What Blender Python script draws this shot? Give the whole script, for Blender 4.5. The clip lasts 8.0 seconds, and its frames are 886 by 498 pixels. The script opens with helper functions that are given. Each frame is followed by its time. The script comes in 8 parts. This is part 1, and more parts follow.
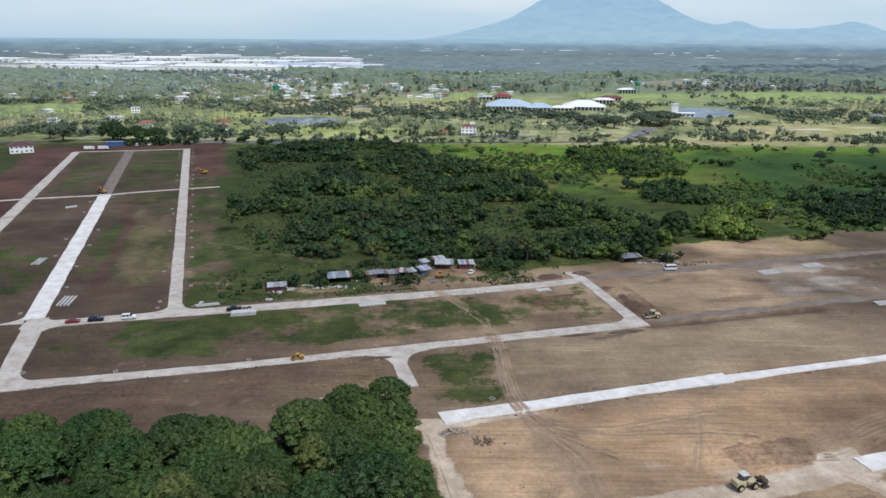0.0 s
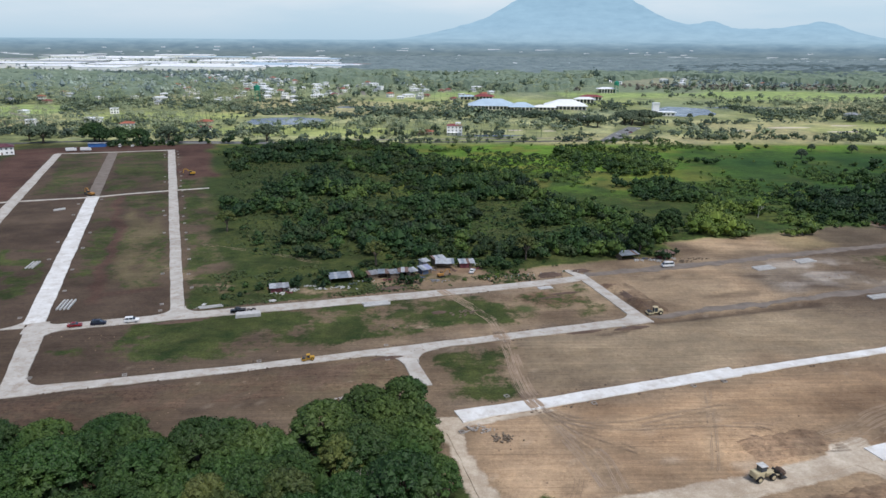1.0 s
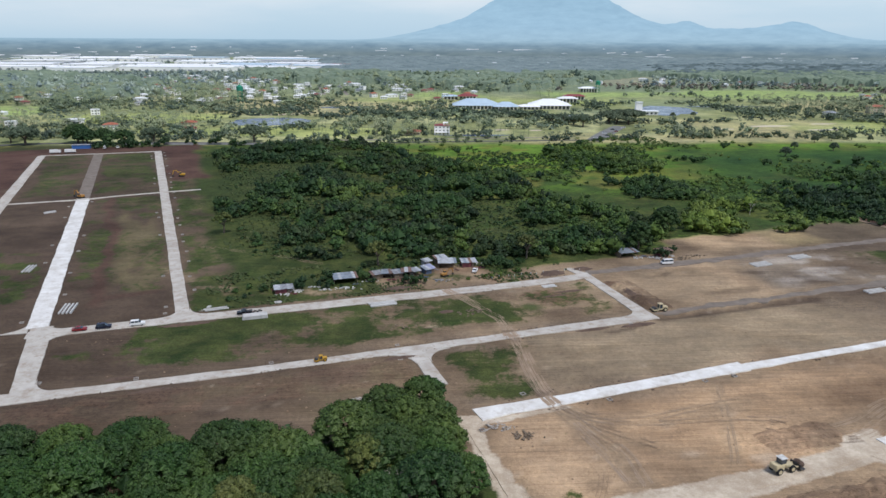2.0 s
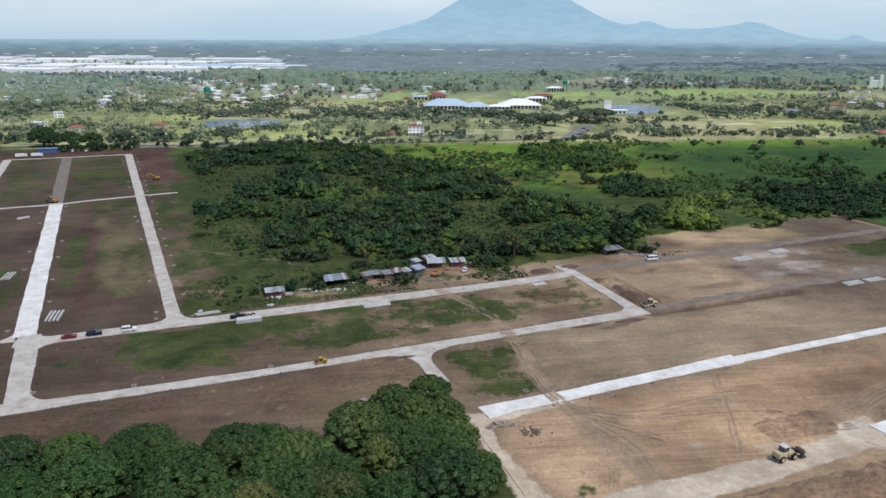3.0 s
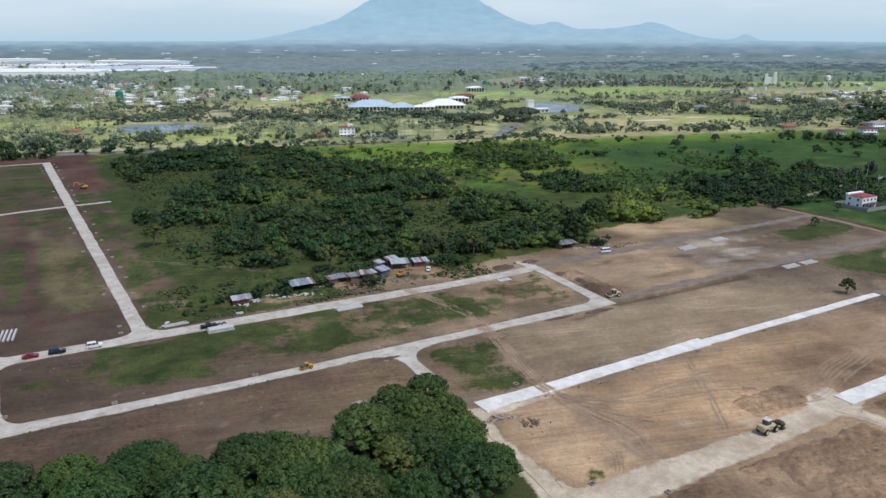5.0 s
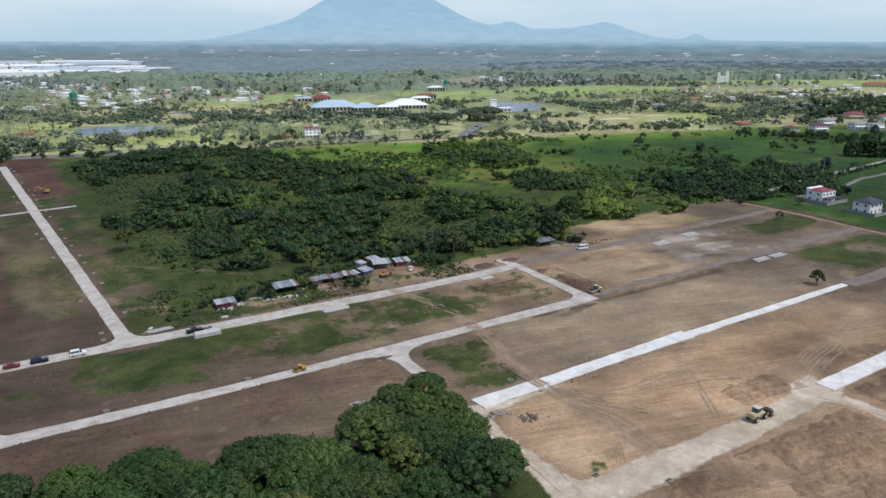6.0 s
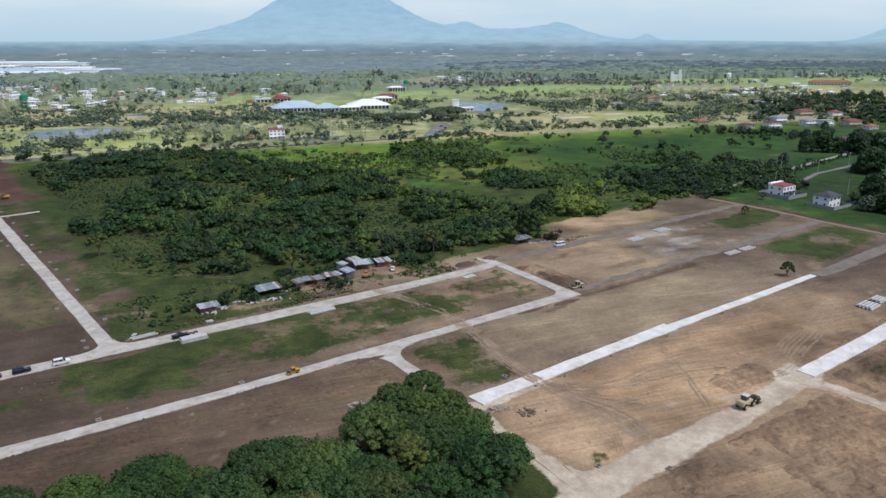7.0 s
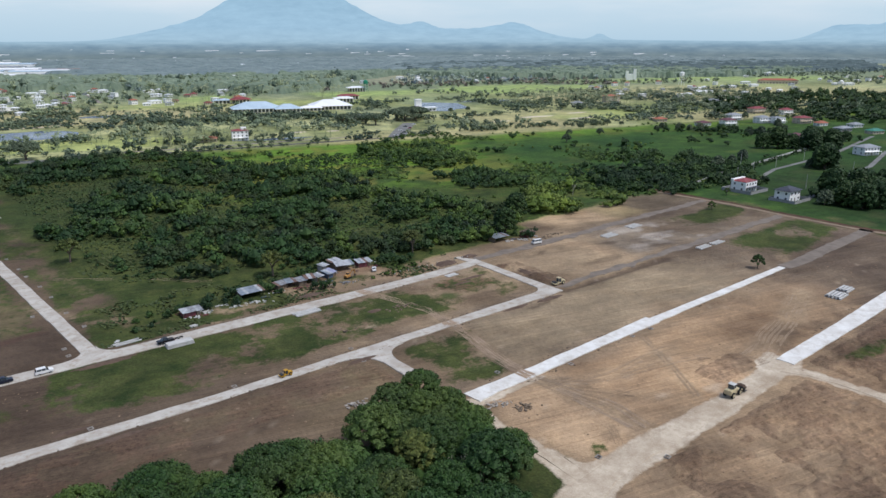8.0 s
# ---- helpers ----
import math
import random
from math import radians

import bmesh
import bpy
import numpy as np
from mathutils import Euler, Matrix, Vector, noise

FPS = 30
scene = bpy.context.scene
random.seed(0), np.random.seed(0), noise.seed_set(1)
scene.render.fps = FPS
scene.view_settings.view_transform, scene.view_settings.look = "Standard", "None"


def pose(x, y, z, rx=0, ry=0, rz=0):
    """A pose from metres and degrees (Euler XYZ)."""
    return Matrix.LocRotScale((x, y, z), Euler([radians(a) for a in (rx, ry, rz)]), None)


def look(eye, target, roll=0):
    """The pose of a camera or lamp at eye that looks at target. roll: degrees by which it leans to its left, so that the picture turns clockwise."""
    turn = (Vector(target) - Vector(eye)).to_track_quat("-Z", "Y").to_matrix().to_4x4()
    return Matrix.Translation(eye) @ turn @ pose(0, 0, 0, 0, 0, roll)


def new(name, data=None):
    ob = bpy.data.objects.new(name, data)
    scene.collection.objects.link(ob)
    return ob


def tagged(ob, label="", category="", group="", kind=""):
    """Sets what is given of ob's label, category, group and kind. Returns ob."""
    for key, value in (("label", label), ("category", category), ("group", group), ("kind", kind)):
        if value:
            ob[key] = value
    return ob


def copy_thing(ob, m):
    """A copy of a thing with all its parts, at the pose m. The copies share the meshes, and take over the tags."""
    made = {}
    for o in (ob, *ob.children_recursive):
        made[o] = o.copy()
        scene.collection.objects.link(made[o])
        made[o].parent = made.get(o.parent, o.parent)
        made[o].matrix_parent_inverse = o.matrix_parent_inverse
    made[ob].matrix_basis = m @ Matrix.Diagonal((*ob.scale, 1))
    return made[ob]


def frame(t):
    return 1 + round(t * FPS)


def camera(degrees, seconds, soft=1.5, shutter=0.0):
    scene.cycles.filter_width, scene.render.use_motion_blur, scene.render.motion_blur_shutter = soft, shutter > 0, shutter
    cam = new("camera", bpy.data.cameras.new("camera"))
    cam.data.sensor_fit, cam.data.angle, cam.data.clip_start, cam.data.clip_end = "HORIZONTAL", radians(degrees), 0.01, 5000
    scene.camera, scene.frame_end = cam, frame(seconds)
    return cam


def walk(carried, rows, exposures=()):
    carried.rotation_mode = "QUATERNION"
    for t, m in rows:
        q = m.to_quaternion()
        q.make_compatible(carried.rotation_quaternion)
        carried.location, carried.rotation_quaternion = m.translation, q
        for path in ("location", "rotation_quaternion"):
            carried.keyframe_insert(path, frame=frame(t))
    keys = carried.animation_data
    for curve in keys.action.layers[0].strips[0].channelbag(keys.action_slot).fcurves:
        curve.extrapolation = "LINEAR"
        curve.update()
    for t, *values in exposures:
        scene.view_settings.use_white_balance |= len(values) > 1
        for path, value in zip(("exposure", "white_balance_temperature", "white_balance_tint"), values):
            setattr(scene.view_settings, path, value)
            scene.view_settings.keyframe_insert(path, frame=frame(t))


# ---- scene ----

# ---- camera ----
cam = camera(64.29, 8.0)
PATH = [
    (0, (0.00, 0.00, 90.77), (0.00, 95.86, 62.30), 0.41),
    (0.5, (-4.86, -0.36, 90.75), (-3.24, 95.49, 62.29), 0.41),
    (1, (-9.65, -0.69, 90.78), (-6.39, 95.11, 62.30), 0.40),
    (2.5, (-24.17, -0.88, 90.76), (-15.88, 94.62, 62.31), 0.32),
    (3, (-28.94, -0.94, 90.84), (-17.90, 94.30, 62.42), 0.27),
    (3.5, (-33.79, -0.87, 90.91), (-19.76, 93.99, 62.52), 0.21),
    (4, (-38.56, -0.72, 91.07), (-21.64, 93.66, 62.69), 0.17),
    (4.5, (-43.40, -0.28, 91.05), (-23.59, 93.55, 62.71), 0.11),
    (6, (-57.72, 1.49, 91.31), (-29.43, 93.12, 62.95), 0.05),
    (6.5, (-62.65, 2.39, 91.38), (-31.50, 93.09, 63.01), 0.03),
    (7, (-67.36, 3.24, 91.46), (-33.45, 92.93, 63.09), -0.02),
    (7.5, (-72.01, 4.34, 91.58), (-35.33, 92.94, 63.20), -0.03),
    (8, (-76.72, 5.50, 91.65), (-37.30, 92.91, 63.26), -0.06),
]
walk(cam, [(t, look(eye, target, roll)) for t, eye, target, roll in PATH])

# ---- sky, sun and exposure ----
SUN_AZ, SUN_EL = radians(140), radians(62)      # high, behind the camera to its right, through thin cloud
world = bpy.data.worlds.new("sky")
scene.world = world
world.use_nodes = True
wn = world.node_tree
sky = wn.nodes.new("ShaderNodeTexSky")
sky.sky_type, sky.sun_disc = "NISHITA", False
sky.sun_elevation, sky.sun_rotation = SUN_EL, SUN_AZ
sky.air_density, sky.dust_density, sky.ozone_density = 1.0, 2.5, 1.0
back = wn.nodes["Background"]
back.inputs["Strength"].default_value = 0.14
wn.links.new(sky.outputs["Color"], back.inputs["Color"])
sun = new("sun", bpy.data.lights.new("sun", "SUN"))
sun.data.energy, sun.data.angle, sun.data.color = 2.4, radians(10.0), (1.0, 0.985, 0.965)
sun_way = Vector((math.sin(SUN_AZ) * math.cos(SUN_EL), math.cos(SUN_AZ) * math.cos(SUN_EL), math.sin(SUN_EL)))
sun.matrix_world = look(sun_way * 500, (0, 0, 0))
scene.view_settings.exposure = 0.03
scene.view_settings.use_white_balance = True
scene.view_settings.white_balance_temperature = 6240

# ---- plan: the estate's own axes, turned 13.5 degrees ----
TH = radians(13.5)
CU, SU = math.cos(TH), math.sin(TH)


def W(a, b, z=0.0):
    return Vector((a * CU - b * SU, a * SU + b * CU, z))


def ab(x, y):
    return x * CU + y * SU, -x * SU + y * CU


WEST = 0.0913      # lean of the western streets against the grid


def west(a0, b):
    return a0 - WEST * (b - 250.0)


# ---- smooth random fields on arrays ----
LATTICES = {}


def lattice(seed):
    if seed not in LATTICES:
        LATTICES[seed] = np.random.RandomState(seed).rand(256, 256)
    return LATTICES[seed]


def field(x, y, size, seed, octaves=3):
    """Value noise 0..1 with features of that size."""
    total, amp, norm = 0.0, 1.0, 0.0
    for o in range(octaves):
        g = lattice(seed + o)
        u, v = np.asarray(x) / size * 2 ** o + 37.3 * o, np.asarray(y) / size * 2 ** o + 11.7 * o
        i, j = np.floor(u).astype(int), np.floor(v).astype(int)
        fu, fv = u - i, v - j
        fu, fv = fu * fu * (3 - 2 * fu), fv * fv * (3 - 2 * fv)
        p = lambda di, dj: g[(i + di) % 256, (j + dj) % 256]
        total = total + amp * ((p(0, 0) * (1 - fu) + p(1, 0) * fu) * (1 - fv) + (p(0, 1) * (1 - fu) + p(1, 1) * fu) * fv)
        norm += amp
        amp *= 0.5
    return total / norm


def ramp(x, lo, hi):
    t = np.clip((np.asarray(x) - lo) / (hi - lo), 0, 1)
    return t * t * (3 - 2 * t)


def patch(A, B, a0, a1, b0, b1, s=3.0):
    """1 inside a plan rectangle, with edges s soft."""
    return ramp(A, a0 - s, a0 + s) * (1 - ramp(A, a1 - s, a1 + s)) * ramp(B, b0 - s, b0 + s) * (1 - ramp(B, b1 - s, b1 + s))


# ---- mesh helpers ----
def mesh_object(name, verts, faces, material, smooth=False):
    me = bpy.data.meshes.new(name)
    verts, faces = np.asarray(verts, dtype=np.float32), np.asarray(faces, dtype=np.int32)
    k = faces.shape[1]
    me.vertices.add(len(verts))
    me.vertices.foreach_set("co", verts.ravel())
    me.loops.add(faces.size)
    me.loops.foreach_set("vertex_index", faces.ravel())
    me.polygons.add(len(faces))
    me.polygons.foreach_set("loop_start", np.arange(len(faces), dtype=np.int32) * k)
    me.polygons.foreach_set("use_smooth", np.full(len(faces), smooth, dtype=bool))
    me.update(calc_edges=True)
    me.validate()
    me.materials.append(material)
    return new(name, me)


def part(name, bm, material, parent=None, label=""):
    """Links a bmesh as one mesh object under a thing or a part."""
    me = bpy.data.meshes.new(name)
    bm.to_mesh(me)
    bm.free()
    me.materials.append(material)
    ob = new(name, me)
    if parent is not None:
        ob.parent = parent
    return tagged(ob, label)


def empty(name, m, label, category, group=""):
    ob = new(name)
    ob.empty_display_size = 0.5
    ob.matrix_world = m
    return tagged(ob, label, category, group)


def add_box(bm, x0, x1, y0, y1, z0, z1, bevel=0.0):
    r = bmesh.ops.create_cube(bm, size=1.0)
    vs = r["verts"]
    bmesh.ops.scale(bm, vec=(x1 - x0, y1 - y0, z1 - z0), verts=vs)
    bmesh.ops.translate(bm, vec=((x0 + x1) / 2, (y0 + y1) / 2, (z0 + z1) / 2), verts=vs)
    if bevel:
        es = list({e for v in vs for e in v.link_edges})
        bmesh.ops.bevel(bm, geom=es, offset=bevel, segments=2, affect="EDGES")
    return vs


def box(x0, x1, y0, y1, z0, z1, bevel=0.0):
    bm = bmesh.new()
    add_box(bm, x0, x1, y0, y1, z0, z1, bevel)
    return bm


def add_tube(bm, p, q, r0, r1, n=8):
    """A tapered round bar from p to q."""
    p, q = Vector(p), Vector(q)
    r = bmesh.ops.create_cone(bm, cap_ends=True, segments=n, radius1=r0, radius2=max(r1, 1e-3), depth=(q - p).length)
    turn = (q - p).to_track_quat("Z", "Y").to_matrix().to_4x4()
    bmesh.ops.transform(bm, matrix=Matrix.Translation((p + q) / 2) @ turn, verts=r["verts"])
    return r["verts"]


def add_prism(bm, outline, x0, x1):
    """A side outline in (y, z), drawn out along x."""
    n = len(outline)
    l = [bm.verts.new((x0, y, z)) for y, z in outline]
    r = [bm.verts.new((x1, y, z)) for y, z in outline]
    bm.faces.new(l[::-1])
    bm.faces.new(r)
    for i in range(n):
        bm.faces.new((l[i], l[(i + 1) % n], r[(i + 1) % n], r[i]))
    bmesh.ops.recalc_face_normals(bm, faces=bm.faces)
    return l + r


def add_hip(bm, x0, x1, y0, y1, z, rise, over=0.0, ridge=None):
    """A hipped roof over a rectangle: four slopes and a soffit."""
    x0, x1, y0, y1 = x0 - over, x1 + over, y0 - over, y1 + over
    w, d = x1 - x0, y1 - y0
    if w >= d:
        r = (w - d) / 2 if ridge is None else ridge
        a, b = ((x0 + x1) / 2 - r, (y0 + y1) / 2), ((x0 + x1) / 2 + r, (y0 + y1) / 2)
    else:
        r = (d - w) / 2 if ridge is None else ridge
        a, b = ((x0 + x1) / 2, (y0 + y1) / 2 - r), ((x0 + x1) / 2, (y0 + y1) / 2 + r)
    low = [bm.verts.new((x, y, z)) for x, y in ((x0, y0), (x1, y0), (x1, y1), (x0, y1))]
    eave = [bm.verts.new((v.co.x, v.co.y, z + 0.18)) for v in low]
    ra, rb = bm.verts.new((*a, z + rise)), bm.verts.new((*b, z + rise))
    bm.faces.new(low[::-1])
    for i in range(4):
        bm.faces.new((low[i], low[(i + 1) % 4], eave[(i + 1) % 4], eave[i]))
    if w >= d:
        bm.faces.new((eave[0], eave[1], rb, ra)); bm.faces.new((eave[1], eave[2], rb))
        bm.faces.new((eave[2], eave[3], ra, rb)); bm.faces.new((eave[3], eave[0], ra))
    else:
        bm.faces.new((eave[0], eave[1], ra)); bm.faces.new((eave[1], eave[2], rb, ra))
        bm.faces.new((eave[2], eave[3], rb)); bm.faces.new((eave[3], eave[0], ra, rb))
    bmesh.ops.recalc_face_normals(bm, faces=bm.faces)

# ---- materials ----
def shader(name, rough=0.8, metal=0.0, spec=0.3):
    m = bpy.data.materials.new(name)
    m.use_nodes = True
    nt = m.node_tree
    b = nt.nodes["Principled BSDF"]
    b.inputs["Roughness"].default_value = rough
    b.inputs["Metallic"].default_value = metal
    b.inputs["Specular IOR Level"].default_value = spec
    return m, nt, b


def noise_node(nt, scale, detail=5.0, rough=0.6, where="Position"):
    geo = nt.nodes.new("ShaderNodeNewGeometry") if where == "Position" else nt.nodes.new("ShaderNodeTexCoord")
    n = nt.nodes.new("ShaderNodeTexNoise")
    n.inputs["Scale"].default_value = scale
    n.inputs["Detail"].default_value = detail
    n.inputs["Roughness"].default_value = rough
    nt.links.new(geo.outputs[where], n.inputs["Vector"])
    return n.outputs["Fac"]


def span(nt, value, lo, hi, a=0.0, b=1.0):
    n = nt.nodes.new("ShaderNodeMapRange")
    for k, v in zip(("From Min", "From Max", "To Min", "To Max"), (lo, hi, a, b)):
        n.inputs[k].default_value = v
    nt.links.new(value, n.inputs["Value"])
    return n.outputs["Result"]


def blend(nt, fac, a, b, kind="MIX"):
    n = nt.nodes.new("ShaderNodeMix")
    n.data_type, n.blend_type = "RGBA", kind
    for key, v in (("Factor", fac), ("A", a), ("B", b)):
        s = [i for i in n.inputs if i.name == key and (i.type == "RGBA") == (key != "Factor")][0]
        if isinstance(v, (int, float)):
            s.default_value = v
        elif isinstance(v, tuple):
            s.default_value = (*v, 1.0)
        else:
            nt.links.new(v, s)
    return [o for o in n.outputs if o.type == "RGBA"][0]


def relief(nt, b, value, strength, depth):
    n = nt.nodes.new("ShaderNodeBump")
    n.inputs["Strength"].default_value, n.inputs["Distance"].default_value = strength, depth
    nt.links.new(value, n.inputs["Height"])
    nt.links.new(n.outputs["Normal"], b.inputs["Normal"])


def surface(name, col, dark=None, big=0.15, fine=2.0, rough=0.8, metal=0.0, spec=0.3, bump=0.3, depth=0.03, where="Position"):
    """A worn surface of two tones: blotches of one size, grain of another."""
    m, nt, b = shader(name, rough, metal, spec)
    dark = dark or tuple(c * 0.7 for c in col)
    n1, n2 = noise_node(nt, big, 4, 0.6, where), noise_node(nt, fine, 6, 0.65, where)
    c = blend(nt, span(nt, n1, 0.35, 0.65), dark, col)
    c = blend(nt, span(nt, n2, 0.3, 0.7, 0.0, 0.55), c, tuple(x * 0.72 for x in col))
    nt.links.new(c, b.inputs["Base Color"])
    nt.links.new(span(nt, n1, 0.3, 0.7, min(rough + 0.1, 1), rough - 0.1), b.inputs["Roughness"])
    relief(nt, b, n2, bump, depth)
    return m


def leaf_shader(name, dark, mid, light, size=0.05, rough=0.62, single=0.0):
    """Foliage: each leaf clump its own tone, stands drifting in tone, and each plant (or, by single, each copied tree) its own hue."""
    m, nt, b = shader(name, rough, 0.0, 0.25)
    geo = nt.nodes.new("ShaderNodeNewGeometry")
    n = noise_node(nt, size, 3, 0.6)
    c = blend(nt, span(nt, geo.outputs["Random Per Island"], 0.0, 1.0), dark, mid)
    c = blend(nt, span(nt, n, 0.45, 0.68, 0.0, 0.85), c, light)
    plant = nt.nodes.new("ShaderNodeAttribute")
    plant.attribute_name = "plant"
    hue = blend(nt, span(nt, plant.outputs["Fac"], -1.0, 1.0), (0.50, 0.58, 0.66), (1.50, 1.42, 1.18))
    c = blend(nt, 1.0, c, hue, "MULTIPLY")
    if single:
        who = nt.nodes.new("ShaderNodeObjectInfo")
        hue = blend(nt, span(nt, who.outputs["Random"], 0.0, 1.0), (1 - single, 1 - 0.9 * single, 1 - 0.6 * single), (1 + 1.2 * single, 1 + 0.9 * single, 1 + 0.5 * single))
        c = blend(nt, 1.0, c, hue, "MULTIPLY")
    nt.links.new(c, b.inputs["Base Color"])
    return m


def glass_shader(name, tint=(0.03, 0.04, 0.05)):
    m, nt, b = shader(name, 0.08, 0.0, 0.8)
    n = noise_node(nt, 0.7, 2, 0.5)
    nt.links.new(blend(nt, span(nt, n, 0.3, 0.7), tint, tuple(t * 1.8 for t in tint)), b.inputs["Base Color"])
    return m


def track_stone(nt):
    """Crushed pale stone, dirty with soil: drifts, wheel-pressed streaks and grain."""
    c = blend(nt, span(nt, noise_node(nt, 0.09, 6, 0.7), 0.36, 0.64), (0.33, 0.26, 0.185), (0.56, 0.485, 0.38))
    c = blend(nt, span(nt, noise_node(nt, 0.5, 7, 0.75), 0.45, 0.7, 0.0, 0.75), c, (0.30, 0.235, 0.17))
    return blend(nt, span(nt, noise_node(nt, 3.0, 4, 0.7), 0.5, 0.75, 0.0, 0.5), c, (0.62, 0.56, 0.47))


# the ground takes its regional soil and grass tone from an attribute, grain and clods from noise
ground_mat, nt, b = shader("earth_and_grass", 0.95, 0.0, 0.12)
att = nt.nodes.new("ShaderNodeAttribute")
att.attribute_name = "cover"
g1, g2, g3 = noise_node(nt, 0.12, 6, 0.7), noise_node(nt, 0.7, 6, 0.7), noise_node(nt, 3.5, 4, 0.7)
grown = nt.nodes.new("ShaderNodeAttribute")
grown.attribute_name = "sward"
g5 = noise_node(nt, 0.33, 9, 0.75)
tip = nt.nodes.new("ShaderNodeMath")
tip.operation = "MULTIPLY_ADD"
nt.links.new(g5, tip.inputs[0])
tip.inputs[1].default_value = 2.3
nt.links.new(grown.outputs["Fac"], tip.inputs[2])
blade = blend(nt, span(nt, noise_node(nt, 0.09, 5, 0.65), 0.35, 0.65), (0.026, 0.042, 0.014), (0.064, 0.075, 0.028))
blade = blend(nt, span(nt, noise_node(nt, 1.6, 5, 0.7), 0.3, 0.7), blend(nt, 1.0, blade, (0.6, 0.62, 0.6), "MULTIPLY"), blend(nt, 1.0, blade, (1.35, 1.35, 1.3), "MULTIPLY"))
c = blend(nt, span(nt, tip.outputs["Value"], 1.42, 1.80), att.outputs["Color"], blade)
c = blend(nt, span(nt, g1, 0.3, 0.7, 0.0, 1.0), c, (1.25, 1.22, 1.15), "MULTIPLY")
dim = blend(nt, span(nt, g2, 0.25, 0.75), (0.82, 0.822, 0.825), (1.18, 1.175, 1.165))
c = blend(nt, 1.0, c, dim, "MULTIPLY")
turned = nt.nodes.new("ShaderNodeMapping")
turned.inputs["Rotation"].default_value = (0, 0, -radians(13.5))
turned.inputs["Scale"].default_value = (0.045, 0.13, 0.1)
nt.links.new(nt.nodes.new("ShaderNodeNewGeometry").outputs["Position"], turned.inputs["Vector"])
g4 = nt.nodes.new("ShaderNodeTexNoise")
g4.inputs["Scale"].default_value, g4.inputs["Detail"].default_value, g4.inputs["Roughness"].default_value = 1.0, 4.0, 0.6
nt.links.new(turned.outputs["Vector"], g4.inputs["Vector"])
dim = blend(nt, span(nt, g4.outputs["Fac"], 0.32, 0.68), (0.86, 0.858, 0.855), (1.13, 1.13, 1.12))
c = blend(nt, 1.0, c, dim, "MULTIPLY")
dim = blend(nt, span(nt, g3, 0.3, 0.7), (0.84, 0.84, 0.84), (1.13, 1.13, 1.13))
c = blend(nt, 1.0, c, dim, "MULTIPLY")
bare = nt.nodes.new("ShaderNodeAttribute")
bare.attribute_name = "bare"


def both(x, y):
    n = nt.nodes.new("ShaderNodeMath")
    n.operation = "MULTIPLY"
    nt.links.new(x, n.inputs[0])
    nt.links.new(y, n.inputs[1])
    return n.outputs["Value"]


def stretched(turn, sx, sy, detail, rough, bend):
    """Noise drawn out along one way of the plan, as blades and wheels leave it."""
    mp, n = nt.nodes.new("ShaderNodeMapping"), nt.nodes.new("ShaderNodeTexNoise")
    mp.inputs["Rotation"].default_value, mp.inputs["Scale"].default_value = (0, 0, -radians(turn)), (sx, sy, 0.1)
    nt.links.new(nt.nodes.new("ShaderNodeNewGeometry").outputs["Position"], mp.inputs["Vector"])
    nt.links.new(mp.outputs["Vector"], n.inputs["Vector"])
    for key, v in (("Scale", 1.0), ("Detail", detail), ("Roughness", rough), ("Distortion", bend)):
        n.inputs[key].default_value = v
    return n.outputs["Fac"]


# rank grass: clumps, seed heads and trodden hollows
lush = blend(nt, span(nt, noise_node(nt, 0.05, 9, 0.72), 0.34, 0.66), (0.62, 0.68, 0.72), (1.36, 1.30, 1.16))
lush = blend(nt, 1.0, lush, blend(nt, span(nt, noise_node(nt, 0.30, 7, 0.75), 0.32, 0.68), (0.72, 0.75, 0.78), (1.28, 1.24, 1.12)), "MULTIPLY")
c = blend(nt, span(nt, bare.outputs["Fac"], 0.0, 1.0, 1.0, 0.0), c, blend(nt, 1.0, c, lush, "MULTIPLY"))
graded = nt.nodes.new("ShaderNodeAttribute")
graded.attribute_name = "graded"
# graded soil: broad damp and dry drifts, straight blade streaks, clods only where the earth is churned
churned = nt.nodes.new("ShaderNodeAttribute")
churned.attribute_name = "churn"
wild = blend(nt, span(nt, noise_node(nt, 0.022, 7, 0.62), 0.34, 0.66), (0.64, 0.615, 0.61), (1.38, 1.36, 1.31))
c = blend(nt, span(nt, bare.outputs["Fac"], 0.0, 1.0, 0.25, 1.0), c, blend(nt, 1.0, c, wild, "MULTIPLY"))
mud = both(span(nt, stretched(14, 0.018, 0.05, 8, 0.66, 0.4), 0.50, 0.66, 0.0, 0.55), graded.outputs["Fac"])
c = blend(nt, mud, c, blend(nt, 1.0, c, (0.60, 0.56, 0.54), "MULTIPLY"))
scrape = both(span(nt, stretched(14.5, 0.012, 0.85, 4, 0.6, 0.15), 0.52, 0.66, 0.0, 0.5), graded.outputs["Fac"])
c = blend(nt, scrape, c, blend(nt, 1.0, c, (1.34, 1.32, 1.28), "MULTIPLY"))
scrape = both(span(nt, stretched(9, 0.02, 1.3, 4, 0.6, 0.2), 0.54, 0.66, 0.0, 0.45), graded.outputs["Fac"])
c = blend(nt, scrape, c, blend(nt, 1.0, c, (0.70, 0.68, 0.67), "MULTIPLY"))
clod = both(span(nt, noise_node(nt, 0.8, 8, 0.8), 0.50, 0.64, 0.0, 0.85), both(span(nt, churned.outputs["Fac"], 0.0, 1.0, 0.38, 1.0), bare.outputs["Fac"]))
c = blend(nt, clod, c, blend(nt, 1.0, c, (0.46, 0.44, 0.43), "MULTIPLY"))
